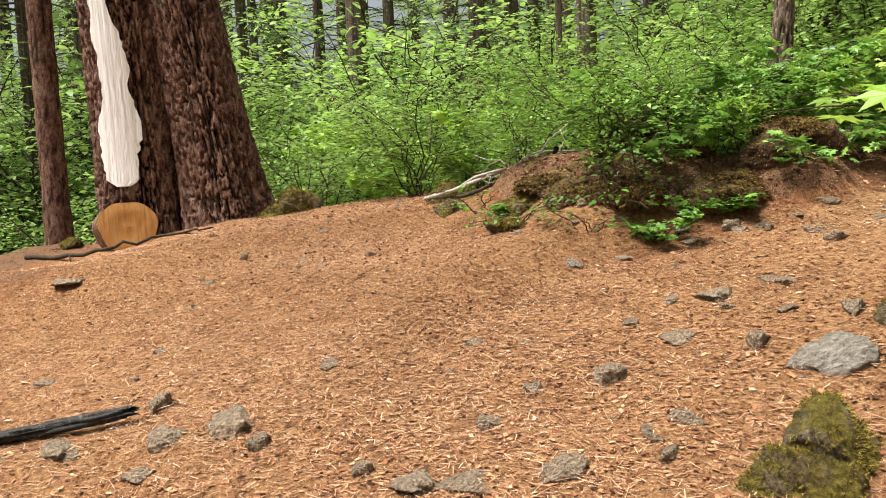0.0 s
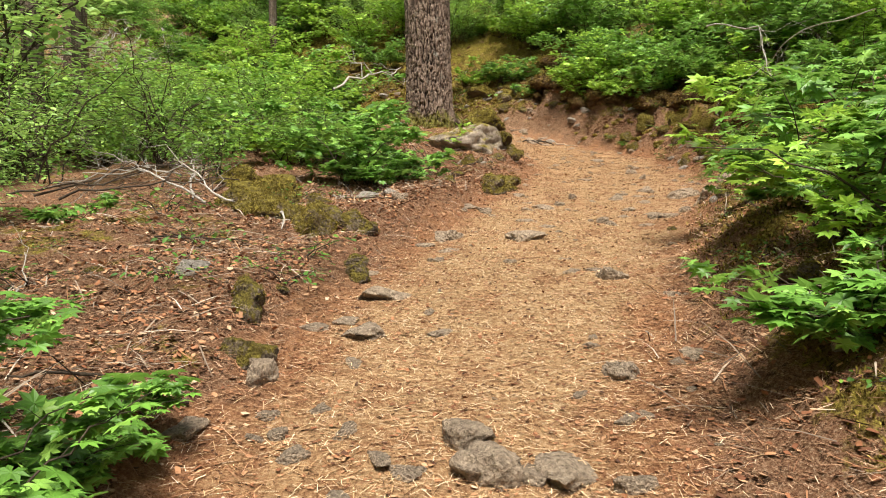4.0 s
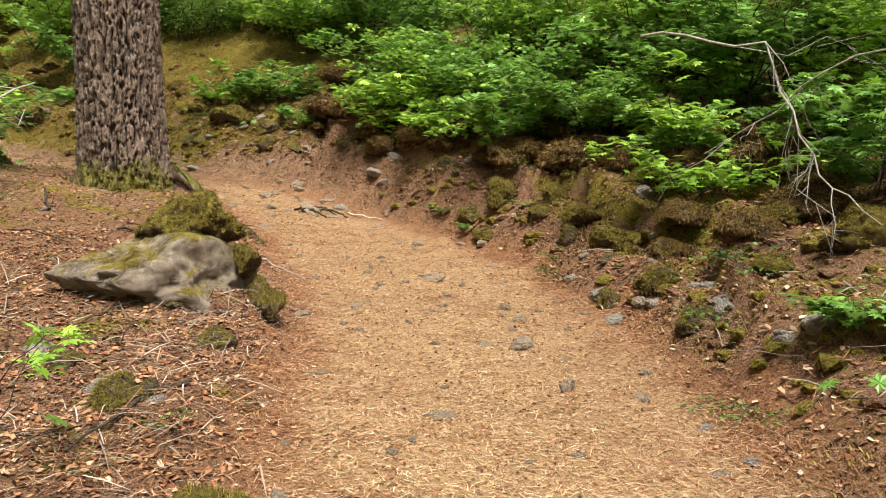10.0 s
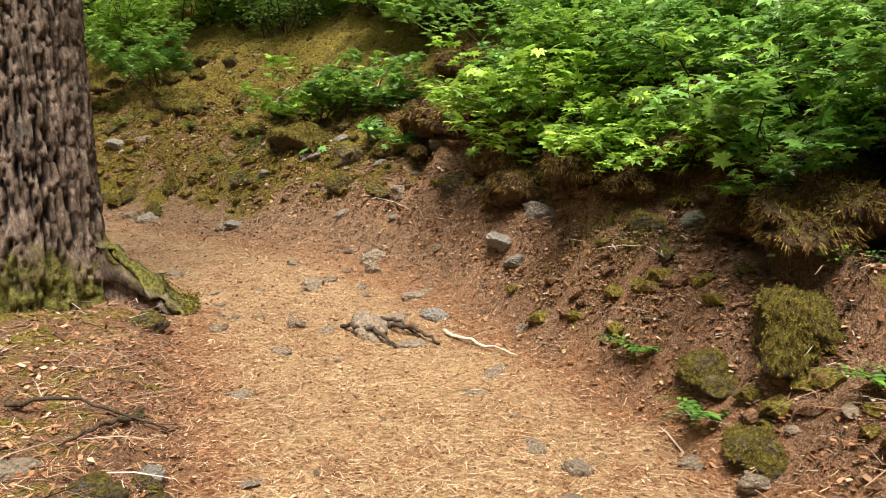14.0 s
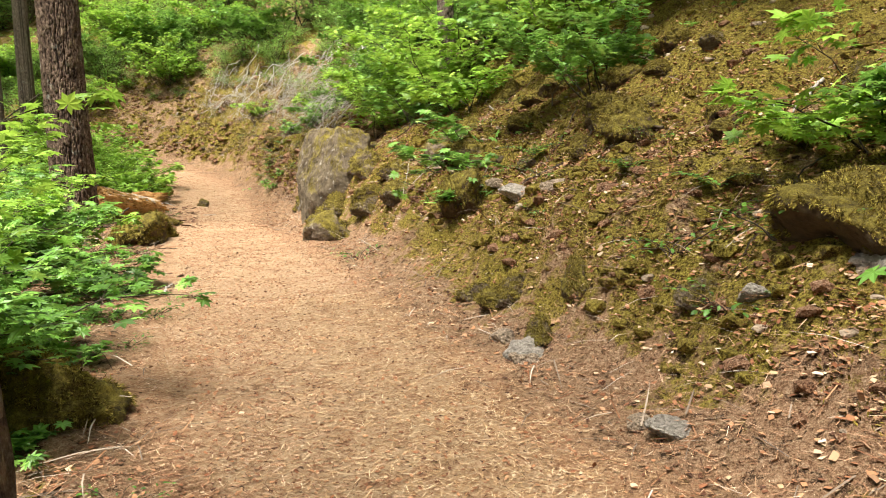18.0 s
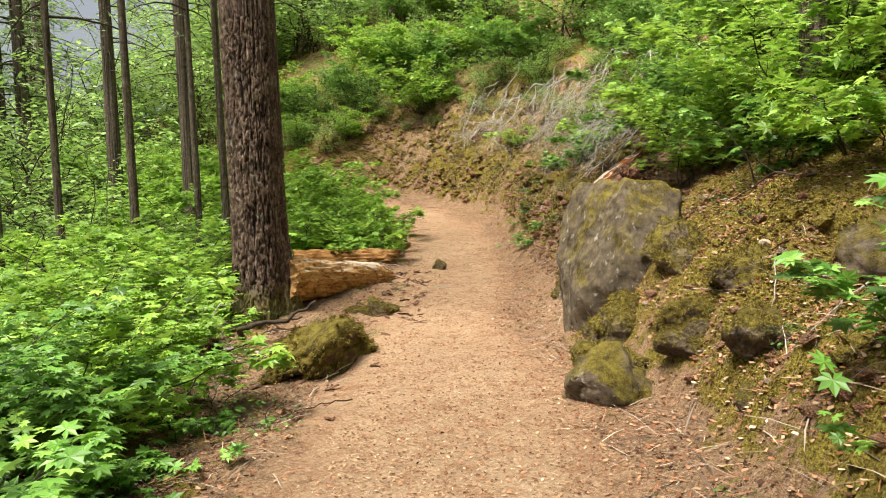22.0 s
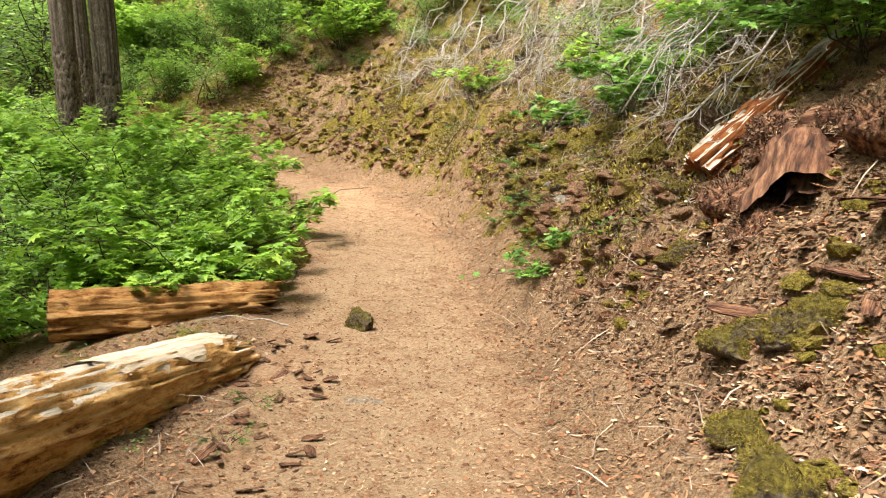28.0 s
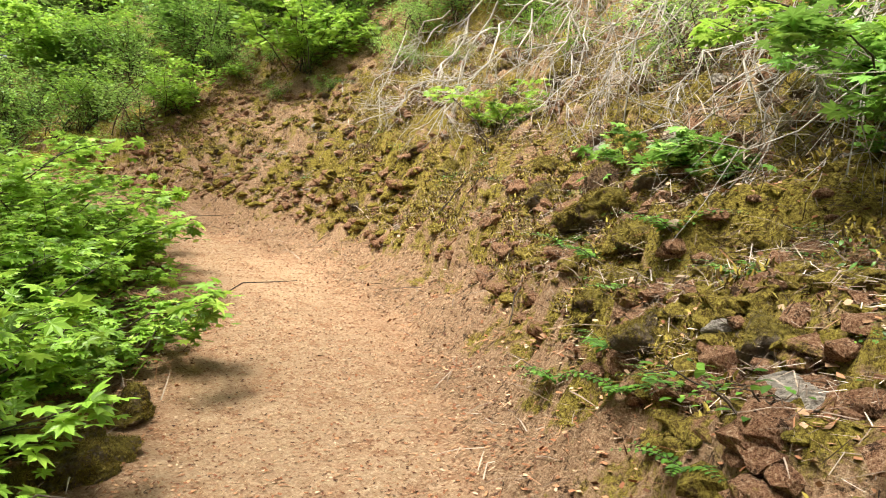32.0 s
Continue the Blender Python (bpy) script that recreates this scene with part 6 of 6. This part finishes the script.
for _i in range(9):
    a = 2 * math.pi * _i / 9
    part("splinter", log_mesh(150 + _i, 0.16 + 0.12 * ((_i * 0.618) % 1), 0.018, DARK_LOG if _i % 2 else LOG, 0.3, 8, 8), _log).matrix_basis = pose(2.72, 0.17 * math.cos(a), 0.17 * math.sin(a), 0, 8 * math.sin(a), 12 * math.cos(a))
# the hollow rotten trunk in the bank
_u, _a = np.linspace(0, 1, 16), np.linspace(0, 2 * np.pi, 48, endpoint=False)
_U, _A = np.meshgrid(np.r_[_u, _u[::-1]], _a, indexing="ij")
_side = np.r_[np.ones(16), np.zeros(16)][:, None]
_R = 0.40 * (1 + 0.14 * grain2(_A * 2.5, _U, 0.5, 91) + 0.08 * grain2(_A * 7, _U * 2, 0.4, 92)) * (0.72 + 0.28 * _side)
_V = np.stack([1.1 * _U + 0.12 * (1 - _U) * grain2(_A * 3, 0 * _U, 0.35, 93), _R * np.cos(_A), 0.85 * _R * np.sin(_A)], -1)
_V[16, :, 1:] *= 0.15
lay("hollow_log", mesh_from("hollow_log", _V, grid_faces(32, 48, True), RED_ROT), (-7.85, 23.72, 3.96), (-8.2, 24.75, 4.3), "hollow rotten red-brown log opening out of the bank")
# sawn round leaning on the twin fir
_r = thing("cut_log_round", -4.25, -3.3, z_at(-4.25, -3.3) - 0.12, "sawn log round with a fresh orange cut face", "log round")
_zz, _aa = np.linspace(0, 1, 6), np.linspace(0, 2 * np.pi, 40, endpoint=False)
_W = 0.26 * (1 + 0.05 * np.sin(3 * _aa) + 0.02 * np.sin(7 * _aa))
_v = np.stack([np.outer(_zz * -0.3, np.ones(40)), np.outer(np.ones(6), _W * np.cos(_aa)), 0.3 + np.outer(np.ones(6), 0.95 * _W * np.sin(_aa))], -1)
_bark = part("bark", mesh_from("bark", _v, grid_faces(6, 40, True), BARK_RED), _r)
give(_bark.data, "crease", np.zeros(240))
_rr = np.linspace(0.02, 0.985, 9)
_v = np.stack([0.004 + 0.004 * np.outer(np.cos(_rr * 60), np.ones(40)), np.outer(_rr, _W * np.cos(_aa)), 0.3 + np.outer(_rr, 0.95 * _W * np.sin(_aa))], -1)
part("cut_face", mesh_from("cut_face", _v, grid_faces(9, 40, True)[:, ::-1], CUT), _r, "orange sawn end grain")
_r.matrix_basis = _r.matrix_basis @ pose(0, 0, 0, 0, -8, 22)


def on_ground(rows, lift=0.02):
    return [(x, y, z_at(x, y) + lift + up) for x, y, up in rows]


branch("root_branch", on_ground([(-4.3, -4.2, 0.0), (-3.95, -3.7, 0.10), (-3.7, -3.3, 0.08), (-3.75, -2.9, 0.06), (-3.6, -2.5, 0.0)]), 0.022, TWIG_DARK, "crooked grey root lying below the cut round", twigs=2, seed=3)
lay("charred_branch", log_mesh(77, 0.55, 0.022, CHAR, 0.35, 28, 50), (-0.03, -2.98, z_at(-0.03, -2.98) + 0.02), (0.1, -2.45, z_at(0.1, -2.45) + 0.045), "short charred black branch on the needles", "branch")
branch("dead_branch", [(-1.2, 8.4, 2.45), (-0.9, 9.6, 2.75), (-0.65, 12.0, 3.2)], 0.014, TWIG_GREY, "long bare grey branch leaning against the big fir", twigs=8, seed=5)
branch("dead_branch", [(3.5, 10.2, 3.5), (3.8, 9.3, 3.35), (3.9, 8.9, 2.7), (4.0, 8.6, 2.3)], 0.009, TWIG_GREY, "hanging grey dead branch with fine twigs", twigs=12, seed=6)
branch("dead_branch", [(4.6, 8.2, 3.3), (4.2, 9.2, 3.2), (3.9, 10.0, 2.7)], 0.008, TWIG_GREY, "hanging grey dead branch with fine twigs", twigs=9, seed=7)
branch("fallen_stick", on_ground([(2.05, 13.75, 0), (2.24, 13.55, 0.01), (2.4, 13.38, 0)]), 0.012, BLEACHED, "pale peeled stick lying on the trail", "stick", "fallen sticks", seed=8)
for _i, (x, y) in enumerate([(1.62, 13.7), (1.75, 13.85), (1.85, 13.75)]):
    branch("surface_root", on_ground([(x - 0.15, y + 0.12, -0.01), (x - 0.05, y + 0.02, 0.03), (x + 0.05, y - 0.02, 0.03), (x + 0.16, y - 0.14, -0.01)]), 0.013, TWIG_DARK, "dark gnarled root crossing the trail", "root", "surface roots", seed=30 + _i, thin=0.7)
branch("dead_branch", on_ground([(-8.7, 19.2, 0.0), (-8.3, 19.0, 0.12), (-8.0, 19.35, 0.2), (-7.9, 19.6, 0.3)]), 0.03, TWIG_DARK, "broken grey branch leaning by the fir foot", seed=9)
_rng = np.random.default_rng(15)
for _i in range(34):
    way = 39.6 + 9.0 * _i / 34 + _rng.uniform(-0.2, 0.2)
    top = beside(way + _rng.uniform(-0.6, 0.6), _rng.uniform(2.7, 3.8))
    low = beside(way, _rng.uniform(1.6, 2.3))
    mid = [(a + b) / 2 + _rng.uniform(-0.25, 0.25) for a, b in zip(top, low)]
    branch("dead_branch", [(*top, z_at(*top) + _rng.uniform(0.5, 1.1)), (*mid, z_at(*mid) + _rng.uniform(0.5, 0.9)), (*low, z_at(*low) + _rng.uniform(0.1, 0.5))], _rng.uniform(0.008, 0.015), TWIG_GREY, "bare grey dead branch hanging over the mossy bank", "branch", "dead branches on the bank", twigs=24, seed=100 + _i)
for _i in range(8):
    x, y = -2.0 + _rng.uniform(-0.7, 0.5), 6.0 + _rng.uniform(-0.8, 0.8)
    a = _rng.uniform(0, 3.1)
    branch("dead_branch", on_ground([(x - 0.6 * np.cos(a), y - 0.6 * np.sin(a), 0.05), (x, y, 0.18), (x + 0.6 * np.cos(a), y + 0.6 * np.sin(a), 0.22)]), 0.009, TWIG_DARK if _i % 2 else TWIG_GREY, "grey brushwood branch heaped beside the trail", "branch", "brushwood", twigs=10, seed=200 + _i)
for _i in range(70):
    way = _rng.uniform(11.5, 50)
    side = -1 if way < 24 or _i % 4 == 0 else 1
    x, y = beside(way, side * (1.1 + abs(_rng.normal(0, 0.8))))
    a, r = _rng.uniform(0, 6.3), _rng.uniform(0.12, 0.4)
    branch("fallen_stick", on_ground([(x - r * np.cos(a), y - r * np.sin(a), 0.0), (x, y, 0.015), (x + r * np.cos(a), y + r * np.sin(a), 0.01)]), _rng.uniform(0.005, 0.013), TWIG_DARK if _i % 3 else TWIG_GREY, "dry fallen stick lying in the litter", "stick", "fallen sticks", twigs=2, seed=300 + _i)
# brushwood under the second fir, and behind the mound
for _i in range(26):
    if _i < 16:
        x, y = beside(31.5 + 5 * _i / 16, -2.0 - 1.3 * ((_i * 0.618) % 1))
    else:
        x, y = -3.0 + 0.9 * ((_i * 0.618) % 1), -0.35 + 0.8 * ((_i * 0.377) % 1)
    a, r = _i * 2.4, 0.25 + 0.4 * ((_i * 0.29) % 1)
    branch("fallen_stick", on_ground([(x - r * math.cos(a), y - r * math.sin(a), 0.02), (x, y, 0.06), (x + r * math.cos(a), y + r * math.sin(a), 0.05 + 0.12 * (_i % 3))]), 0.008 + 0.010 * ((_i * 0.41) % 1), TWIG_DARK if _i % 2 else TWIG_GREY, "dry grey stick lying in a heap of brushwood", "stick", "fallen sticks", twigs=4, seed=500 + _i)
# broken snag on the mound
_s = thing("broken_snag", -1.98, 1.65, z_at(-1.98, 1.65) - 0.05, "broken rotten snag with a splintered top on the mound", "stump")
_m = bark_mesh(41, 0.075, 2.3, 0.3, 0.10, BARK_GREY, 9, 0.09, 48, 110, lean=(0.05, 0.03))
part("trunk", _m, _s)
for _i in range(5):
    a = _i * 1.25
    part("splinter", log_mesh(50 + _i, 0.22 + 0.05 * (_i % 3), 0.022, RED_ROT, 0.3, 8, 8), _s).matrix_basis = pose(0.115 + 0.04 * math.cos(a), 0.07 + 0.04 * math.sin(a), 2.22, 0, -84 + 7 * math.sin(a * 3), math.degrees(a))

rocks("rot", [(-2.28, 1.42, 0.42, 1), (-2.15, 1.5, 0.3, 2)], sink=-0.3, label="crumbling red-brown rotten stump beside the snag", group="rotten wood")

# bark slabs by the rotten log
_slab = []
for _i in range(4):
    _u, _w = np.meshgrid(np.linspace(0, 1, 9), np.linspace(-0.5, 0.5, 5), indexing="ij")
    _wide = 0.22 + 0.08 * grain2(_u, 0 * _u + _i, 0.2, 60 + _i)
    _topz = 0.03 + 0.03 * np.cos(_w * 2.2) + 0.015 * grain2(_u * 2, _w * 2, 0.25, 70 + _i)
    _top = np.stack([_u + 0.05 * grain2(_w * 3, _u, 0.3, 80 + _i), _w * _wide * 2 * (1 - 0.5 * (2 * _u - 1) ** 4), _topz], -1).reshape(-1, 3)
    _f = grid_faces(9, 5)
    _slab.append(mesh_from("slab", np.r_[_top, _top - [0, 0, 0.035]], np.r_[_f, _f[:, ::-1] + 45], RED_ROT))
for _i in range(290):
    if _i < 120:
        x, y = beside(_rng.uniform(36.8, 40.2), _rng.uniform(0.9, 2.6))
    else:
        x, y = beside(_rng.uniform(36.3, 40), _rng.uniform(-1.35, -0.75)) if _i < 230 else beside(_rng.uniform(31, 36), _rng.uniform(-2.3, -1.0))
    ob = new("bark_slab", _slab[_i % 4])
    s = _rng.uniform(0.05, 0.24) if _i < 120 else _rng.uniform(0.04, 0.15)
    ob.matrix_basis = pose(x, y, z_at(x, y) + 0.005, _rng.uniform(-20, 20), _rng.uniform(-20, 20), _rng.uniform(0, 360)) @ Matrix.Diagonal((s, s * 0.8, s, 1))
    tagged(ob, "loose slab of red-brown rotten bark on the slope", "bark", "bark slabs")


# ---------------------------------------------------------------- ferns
def fern_mesh(seed, fronds=7):
    rng = np.random.default_rng(seed)
    wood, spots, heads, sizes = Soup(), [], [], []
    for i in range(fronds):
        h = 2 * np.pi * i / fronds + rng.uniform(-0.3, 0.3)
        path = arching(rng, rng.uniform(0.25, 0.4), 0.75, h, 0.8, 12)
        wood.tube(path, np.linspace(0.003, 0.001, 12), 4)
        for j in range(2, 12):
            for side in (-1, 1):
                spots.append(path[j])
                heads.append(h - np.pi / 2 + side * 1.2)
                sizes.append(0.085 * (1.05 - j / 12.0) + 0.012)
    n = len(spots)
    v, f = strewn(oval_leaf(0.22), np.array(spots), np.array(heads), np.abs(rng.normal(0.15, 0.12, n)), np.array(sizes), rng)
    return wood.mesh("branchwork", TWIG_DARK), mesh_from("foliage", v, f, FERN, False)


SHRUBS["fern"] = fern_mesh(3)
TEXT["fern"] = "small green fern growing from the mossy bank"
for x, y, s in [(-11.18, 25.2, 0.7), (-11.78, 25.54, 0.7), (-10.92, 25.11, 0.6), (-10.72, 24.87, 0.6), (-11.39, 25.42, 0.7), (-11.55, 25.8, 0.9), (-11.3, 25.75, 0.8), (-11.9, 26.0, 0.8), (-10.9, 25.6, 0.7), (3.0, 12.4, 0.7), (2.9, 12.9, 0.6), (-1.7, 19.3, 0.8), (1.0, 16.9, 0.7), (0.2, 17.6, 0.8), (-0.4, 18.0, 0.7), (-12.4, 26.4, 0.7), (3.4, 11.9, 0.6)]:
    shrub("fern", x, y, z_at(x, y), s, (x * 771) % 360, TEXT["fern"], "fern", "fern", "ferns on the bank")
for _i in range(190):
    way = _rng.uniform(11.5, 50)
    side = 1 if _rng.uniform() < 0.65 else -1
    x, y = beside(way, side * (1.15 + abs(_rng.normal(0, 0.9))))
    plant("herb", x, y, _rng.uniform(0.4, 0.9))


# ---------------------------------------------------------------- litter, needles and moss: too many to count
def scatter(name, shape, ways, offs, size, material, label, category, on_trail=None, tilt=0.15, lift=0.004, seed=1, extra=None):
    rng = np.random.default_rng(seed)
    x, y = beside_all(ways, offs)
    if extra is not None:
        x, y = np.r_[x, extra[0]], np.r_[y, extra[1]]
    t = quick(x, y, _T2)
    keep = np.ones(len(x), bool) if on_trail is None else (t + rng.uniform(-0.3, 0.3, len(x)) > 0.5) == on_trail
    x, y = x[keep], y[keep]
    n = len(x)
    z = quick(x, y) + lift * rng.uniform(0.4, 1.6, n)
    v, f = strewn(shape, np.stack([x, y, z], 1), rng.uniform(0, 2 * np.pi, n), np.abs(rng.normal(0, tilt, n)), size * rng.uniform(0.5, 1.5, n), rng)
    tagged(new(name, mesh_from(name, v, f, material, False)), label, category, kind="stuff")


NEEDLE = (np.array([(-0.02, 0, 0), (0.02, 0, 0), (0.016, 1, 0.03), (-0.016, 1, 0.03)], float), np.array([(0, 1, 2, 3)]))
CHIP = (np.array([(-0.3, 0, 0), (0.25, 0.05, 0.04), (0.34, 0.8, 0.1), (-0.2, 1, 0.0)], float), np.array([(0, 1, 2, 3)]))
TUFT = (np.array([(-0.16, 0, -0.1), (0.16, 0, -0.1), (0.10, 0.30, 0.40), (-0.08, 0.55, 0.62)], float), np.array([(0, 1, 2, 3)]))
_rng = np.random.default_rng(77)
_ap = (np.r_[_rng.normal(-1.8, 1.9, 120000), _rng.normal(0.8, 1.2, 30000)], np.r_[_rng.normal(-1.7, 1.2, 120000), _rng.normal(-1.5, 1.0, 30000)])
scatter("needle_litter", NEEDLE, _rng.uniform(5, 12, 30000), _rng.uniform(-1.4, 1.6, 30000), 0.042, NEEDLES, "dry orange conifer needles strewn over the open ground", "needles", True, 0.14, 0.004, 1, _ap)
scatter("needle_litter", NEEDLE, _rng.uniform(11, 30, 150000), _rng.normal(0.05, 0.55, 150000), 0.042, STRAW, "straw-coloured needles trodden into the trail", "needles", True, 0.14, 0.004, 21)
scatter("needle_litter", NEEDLE, _rng.uniform(11, 30, 110000), _rng.choice([-1, 1], 110000) * _rng.normal(1.05, 0.35, 110000), 0.042, NEEDLES, "rust-red needles along the edges of the trail", "needles", None, 0.2, 0.006, 22)
scatter("needle_litter", NEEDLE, _rng.uniform(29, 50, 60000), _rng.uniform(-1.2, 1.4, 60000), 0.03, STRAW, "dry needles trodden into the dusty trail", "needles", True, 0.12, 0.004, 23)
scatter("trail_crumbs", CHIP, _rng.uniform(7, 52, 90000), _rng.uniform(-1.1, 1.2, 90000), 0.016, LITTER, "dark crumbs of bark and earth on the trail", "litter", True, 0.3, 0.004, 8, (_ap[0][::6], _ap[1][::6]))
scatter("dry_leaf_litter", CHIP, _rng.uniform(7, 52, 170000), _rng.normal(0, 2.4, 170000), 0.022, LITTER, "brown leaf and bark litter beside the trail", "litter", False, 0.45, 0.006, 2)
scatter("needle_litter", NEEDLE, _rng.uniform(7, 52, 130000), _rng.normal(0.5, 2.6, 130000), 0.075, LITTER, "dry brown needles and twigs on the slopes", "needles", False, 0.4, 0.008, 3)
_w, _o = _rng.uniform(12, 52, 330000), 1.0 + np.abs(_rng.normal(0, 1.5, 330000))
_x, _y = beside_all(_w, _o)
_keep = (_w < 36.6) | (_w > 39.4)
_keep &= grain2(_x, _y, 0.55, 31) + 0.6 * grain2(_x, _y, 1.7, 32) > 0.30
scatter("moss_tufts", TUFT, _w[_keep], _o[_keep], 0.02, MOSS, "yellow-green moss cushions over the bank", "moss", False, 0.5, 0.0, 4)


TWIGLET = (np.array([(-0.012, 0, 0), (0.012, 0, 0), (0.03, 0.5, 0.06), (0.006, 0.5, 0.06), (0.02, 1, 0.02), (0.014, 1, 0.02)], float), np.array([(0, 1, 2, 3), (3, 2, 4, 5)]))
scatter("dry_twigs", TWIGLET, _rng.uniform(30.5, 37, 600), -0.9 - np.abs(_rng.normal(0, 0.8, 600)), 0.2, STICKS, "dry sticks and twigs littered under the fir", "twigs", False, 0.2, 0.02, 19)
scatter("dry_twigs", TWIGLET, _rng.uniform(8, 52, 16000), _rng.normal(0.6, 2.0, 16000), 0.20, STICKS, "thin dry grey twigs scattered over litter and moss", "twigs", False, 0.3, 0.02, 9)
scatter("dry_twigs", TWIGLET, _rng.uniform(10.5, 21, 3500), -1.0 - np.abs(_rng.normal(0, 1.1, 3500)), 0.16, STICKS, "dry twigs over the litter beside the bushes", "twigs", False, 0.25, 0.02, 25)
scatter("dry_leaf_litter", CHIP, _rng.uniform(10.5, 22, 26000), -0.9 - np.abs(_rng.normal(0, 1.3, 26000)), 0.019, LITTER, "brown and rust-red leaf litter beside the bushes", "litter", False, 0.5, 0.01, 26)
scatter("rotten_chips", CHIP, _rng.uniform(36.4, 40.2, 9000), 0.75 + np.abs(_rng.normal(0, 1.0, 9000)), 0.024, ROOTY, "red-brown chips of rotten wood covering the slope", "wood chips", False, 0.45, 0.01, 12)
_w, _o = _rng.uniform(39.5, 49, 7000), _rng.uniform(1.9, 4.2, 7000)
scatter("dry_twigs", TWIGLET, _w, _o, 0.24, STICKS, "tangle of thin dead twigs hanging on the bank", "twigs", False, 0.7, 0.12, 10)


def clods(name, material, count, low, high, seed, label, category, mossy=0.0, ways=(18, 53), wide=1.25, cuts=1, rough=0.5):
    """Small lumps over the right-hand bank, joined."""
    rng = np.random.default_rng(seed)
    soup = Soup()
    models = []
    for k in range(5):
        me = rock_mesh(seed * 10 + k, material, 0.55, rough, cuts, 0.3 if material is GROUND else 0.45)
        co = np.empty(len(me.vertices) * 3, np.float32)
        me.vertices.foreach_get("co", co)
        ids = np.empty(len(me.polygons) * 3, np.int32)
        me.polygons.foreach_get("vertices", ids)
        models.append((co.reshape(-1, 3), ids.reshape(-1, 3)))
        bpy.data.meshes.remove(me)
    way, off = rng.uniform(*ways, count), 0.95 + np.abs(rng.normal(0, wide, count))
    x, y = beside_all(way, off)
    z = quick(x, y)
    keep = (quick(x, y, _T2) < 0.4) & (grain2(x, y, 0.9, seed) > -0.35)
    for px, py, pz, s, a, t in zip(x[keep], y[keep], z[keep], rng.uniform(low, high, keep.sum()), rng.uniform(0, 6.3, keep.sum()), rng.integers(0, 5, keep.sum())):
        v, f = models[t]
        c, n = math.cos(a) * s, math.sin(a) * s
        soup.add(np.stack([v[:, 0] * c - v[:, 1] * n + px, (v[:, 0] * n + v[:, 1] * c) * 1.0 + py, v[:, 2] * s + pz - 0.22 * s], 1), f)
    me = soup.mesh(name, material, False)
    give(me, "moss", np.full(len(me.vertices), mossy))
    tagged(new(name, me), label, category, kind="stuff")


clods("earth_clods", GROUND, 1300, 0.05, 0.15, 3, "crumbling brown clods of earth on the bank", "earth", 0.18)
clods("moss_clumps", GROUND, 2600, 0.05, 0.17, 4, "cushions of yellow moss over small stones on the bank", "moss", 0.75)
clods("earth_clods", GROUND, 1400, 0.05, 0.20, 6, "rough brown lumps of earth on the cut bank", "earth", 0.35, (39, 53), 1.5, 2, 0.8)
clods("moss_clumps", GROUND, 800, 0.05, 0.17, 7, "lumpy yellow moss over the foot of the bank", "moss", 0.8, (39.5, 52), 0.8, 2, 0.8)
clods("bank_rubble", STONE, 500, 0.03, 0.10, 5, "loose grey rubble in the cut bank", "rubble", 0.0, (18, 53), 1.25, 2, 0.3)
_w, _o = _rng.uniform(39.2, 52, 90000), 1.0 + np.abs(_rng.normal(0, 1.4, 90000))
_x, _y = beside_all(_w, _o)
_keep = grain2(_x, _y, 0.4, 35) + 0.5 * grain2(_x, _y, 1.3, 36) > 0.05
scatter("moss_tufts", TUFT, _w[_keep], _o[_keep], 0.03, MOSS, "tufts of dry yellow moss over the lumpy bank", "moss", False, 0.6, 0.05, 14)
scatter("needle_litter", NEEDLE, _rng.uniform(39.2, 52, 40000), 1.0 + np.abs(_rng.normal(0, 1.6, 40000)), 0.07, STICKS, "dry grass, needles and twigs caught on the bank", "needles", False, 0.5, 0.06, 15)
scatter("dry_leaf_litter", CHIP, _rng.uniform(15, 50, 16000), 0.9 + np.abs(_rng.normal(0, 1.2, 16000)), 0.026, DEAD_LEAF, "pale curled dead leaves on the litter", "leaves", False, 0.5, 0.012, 24)
_w, _o = _rng.uniform(20, 39, 60000), 1.0 + np.abs(_rng.normal(0, 1.6, 60000))
scatter("dry_leaf_litter", CHIP, _w, _o, 0.019, LITTER, "dry brown leaves lying over the bank", "litter", False, 0.5, 0.015, 16)
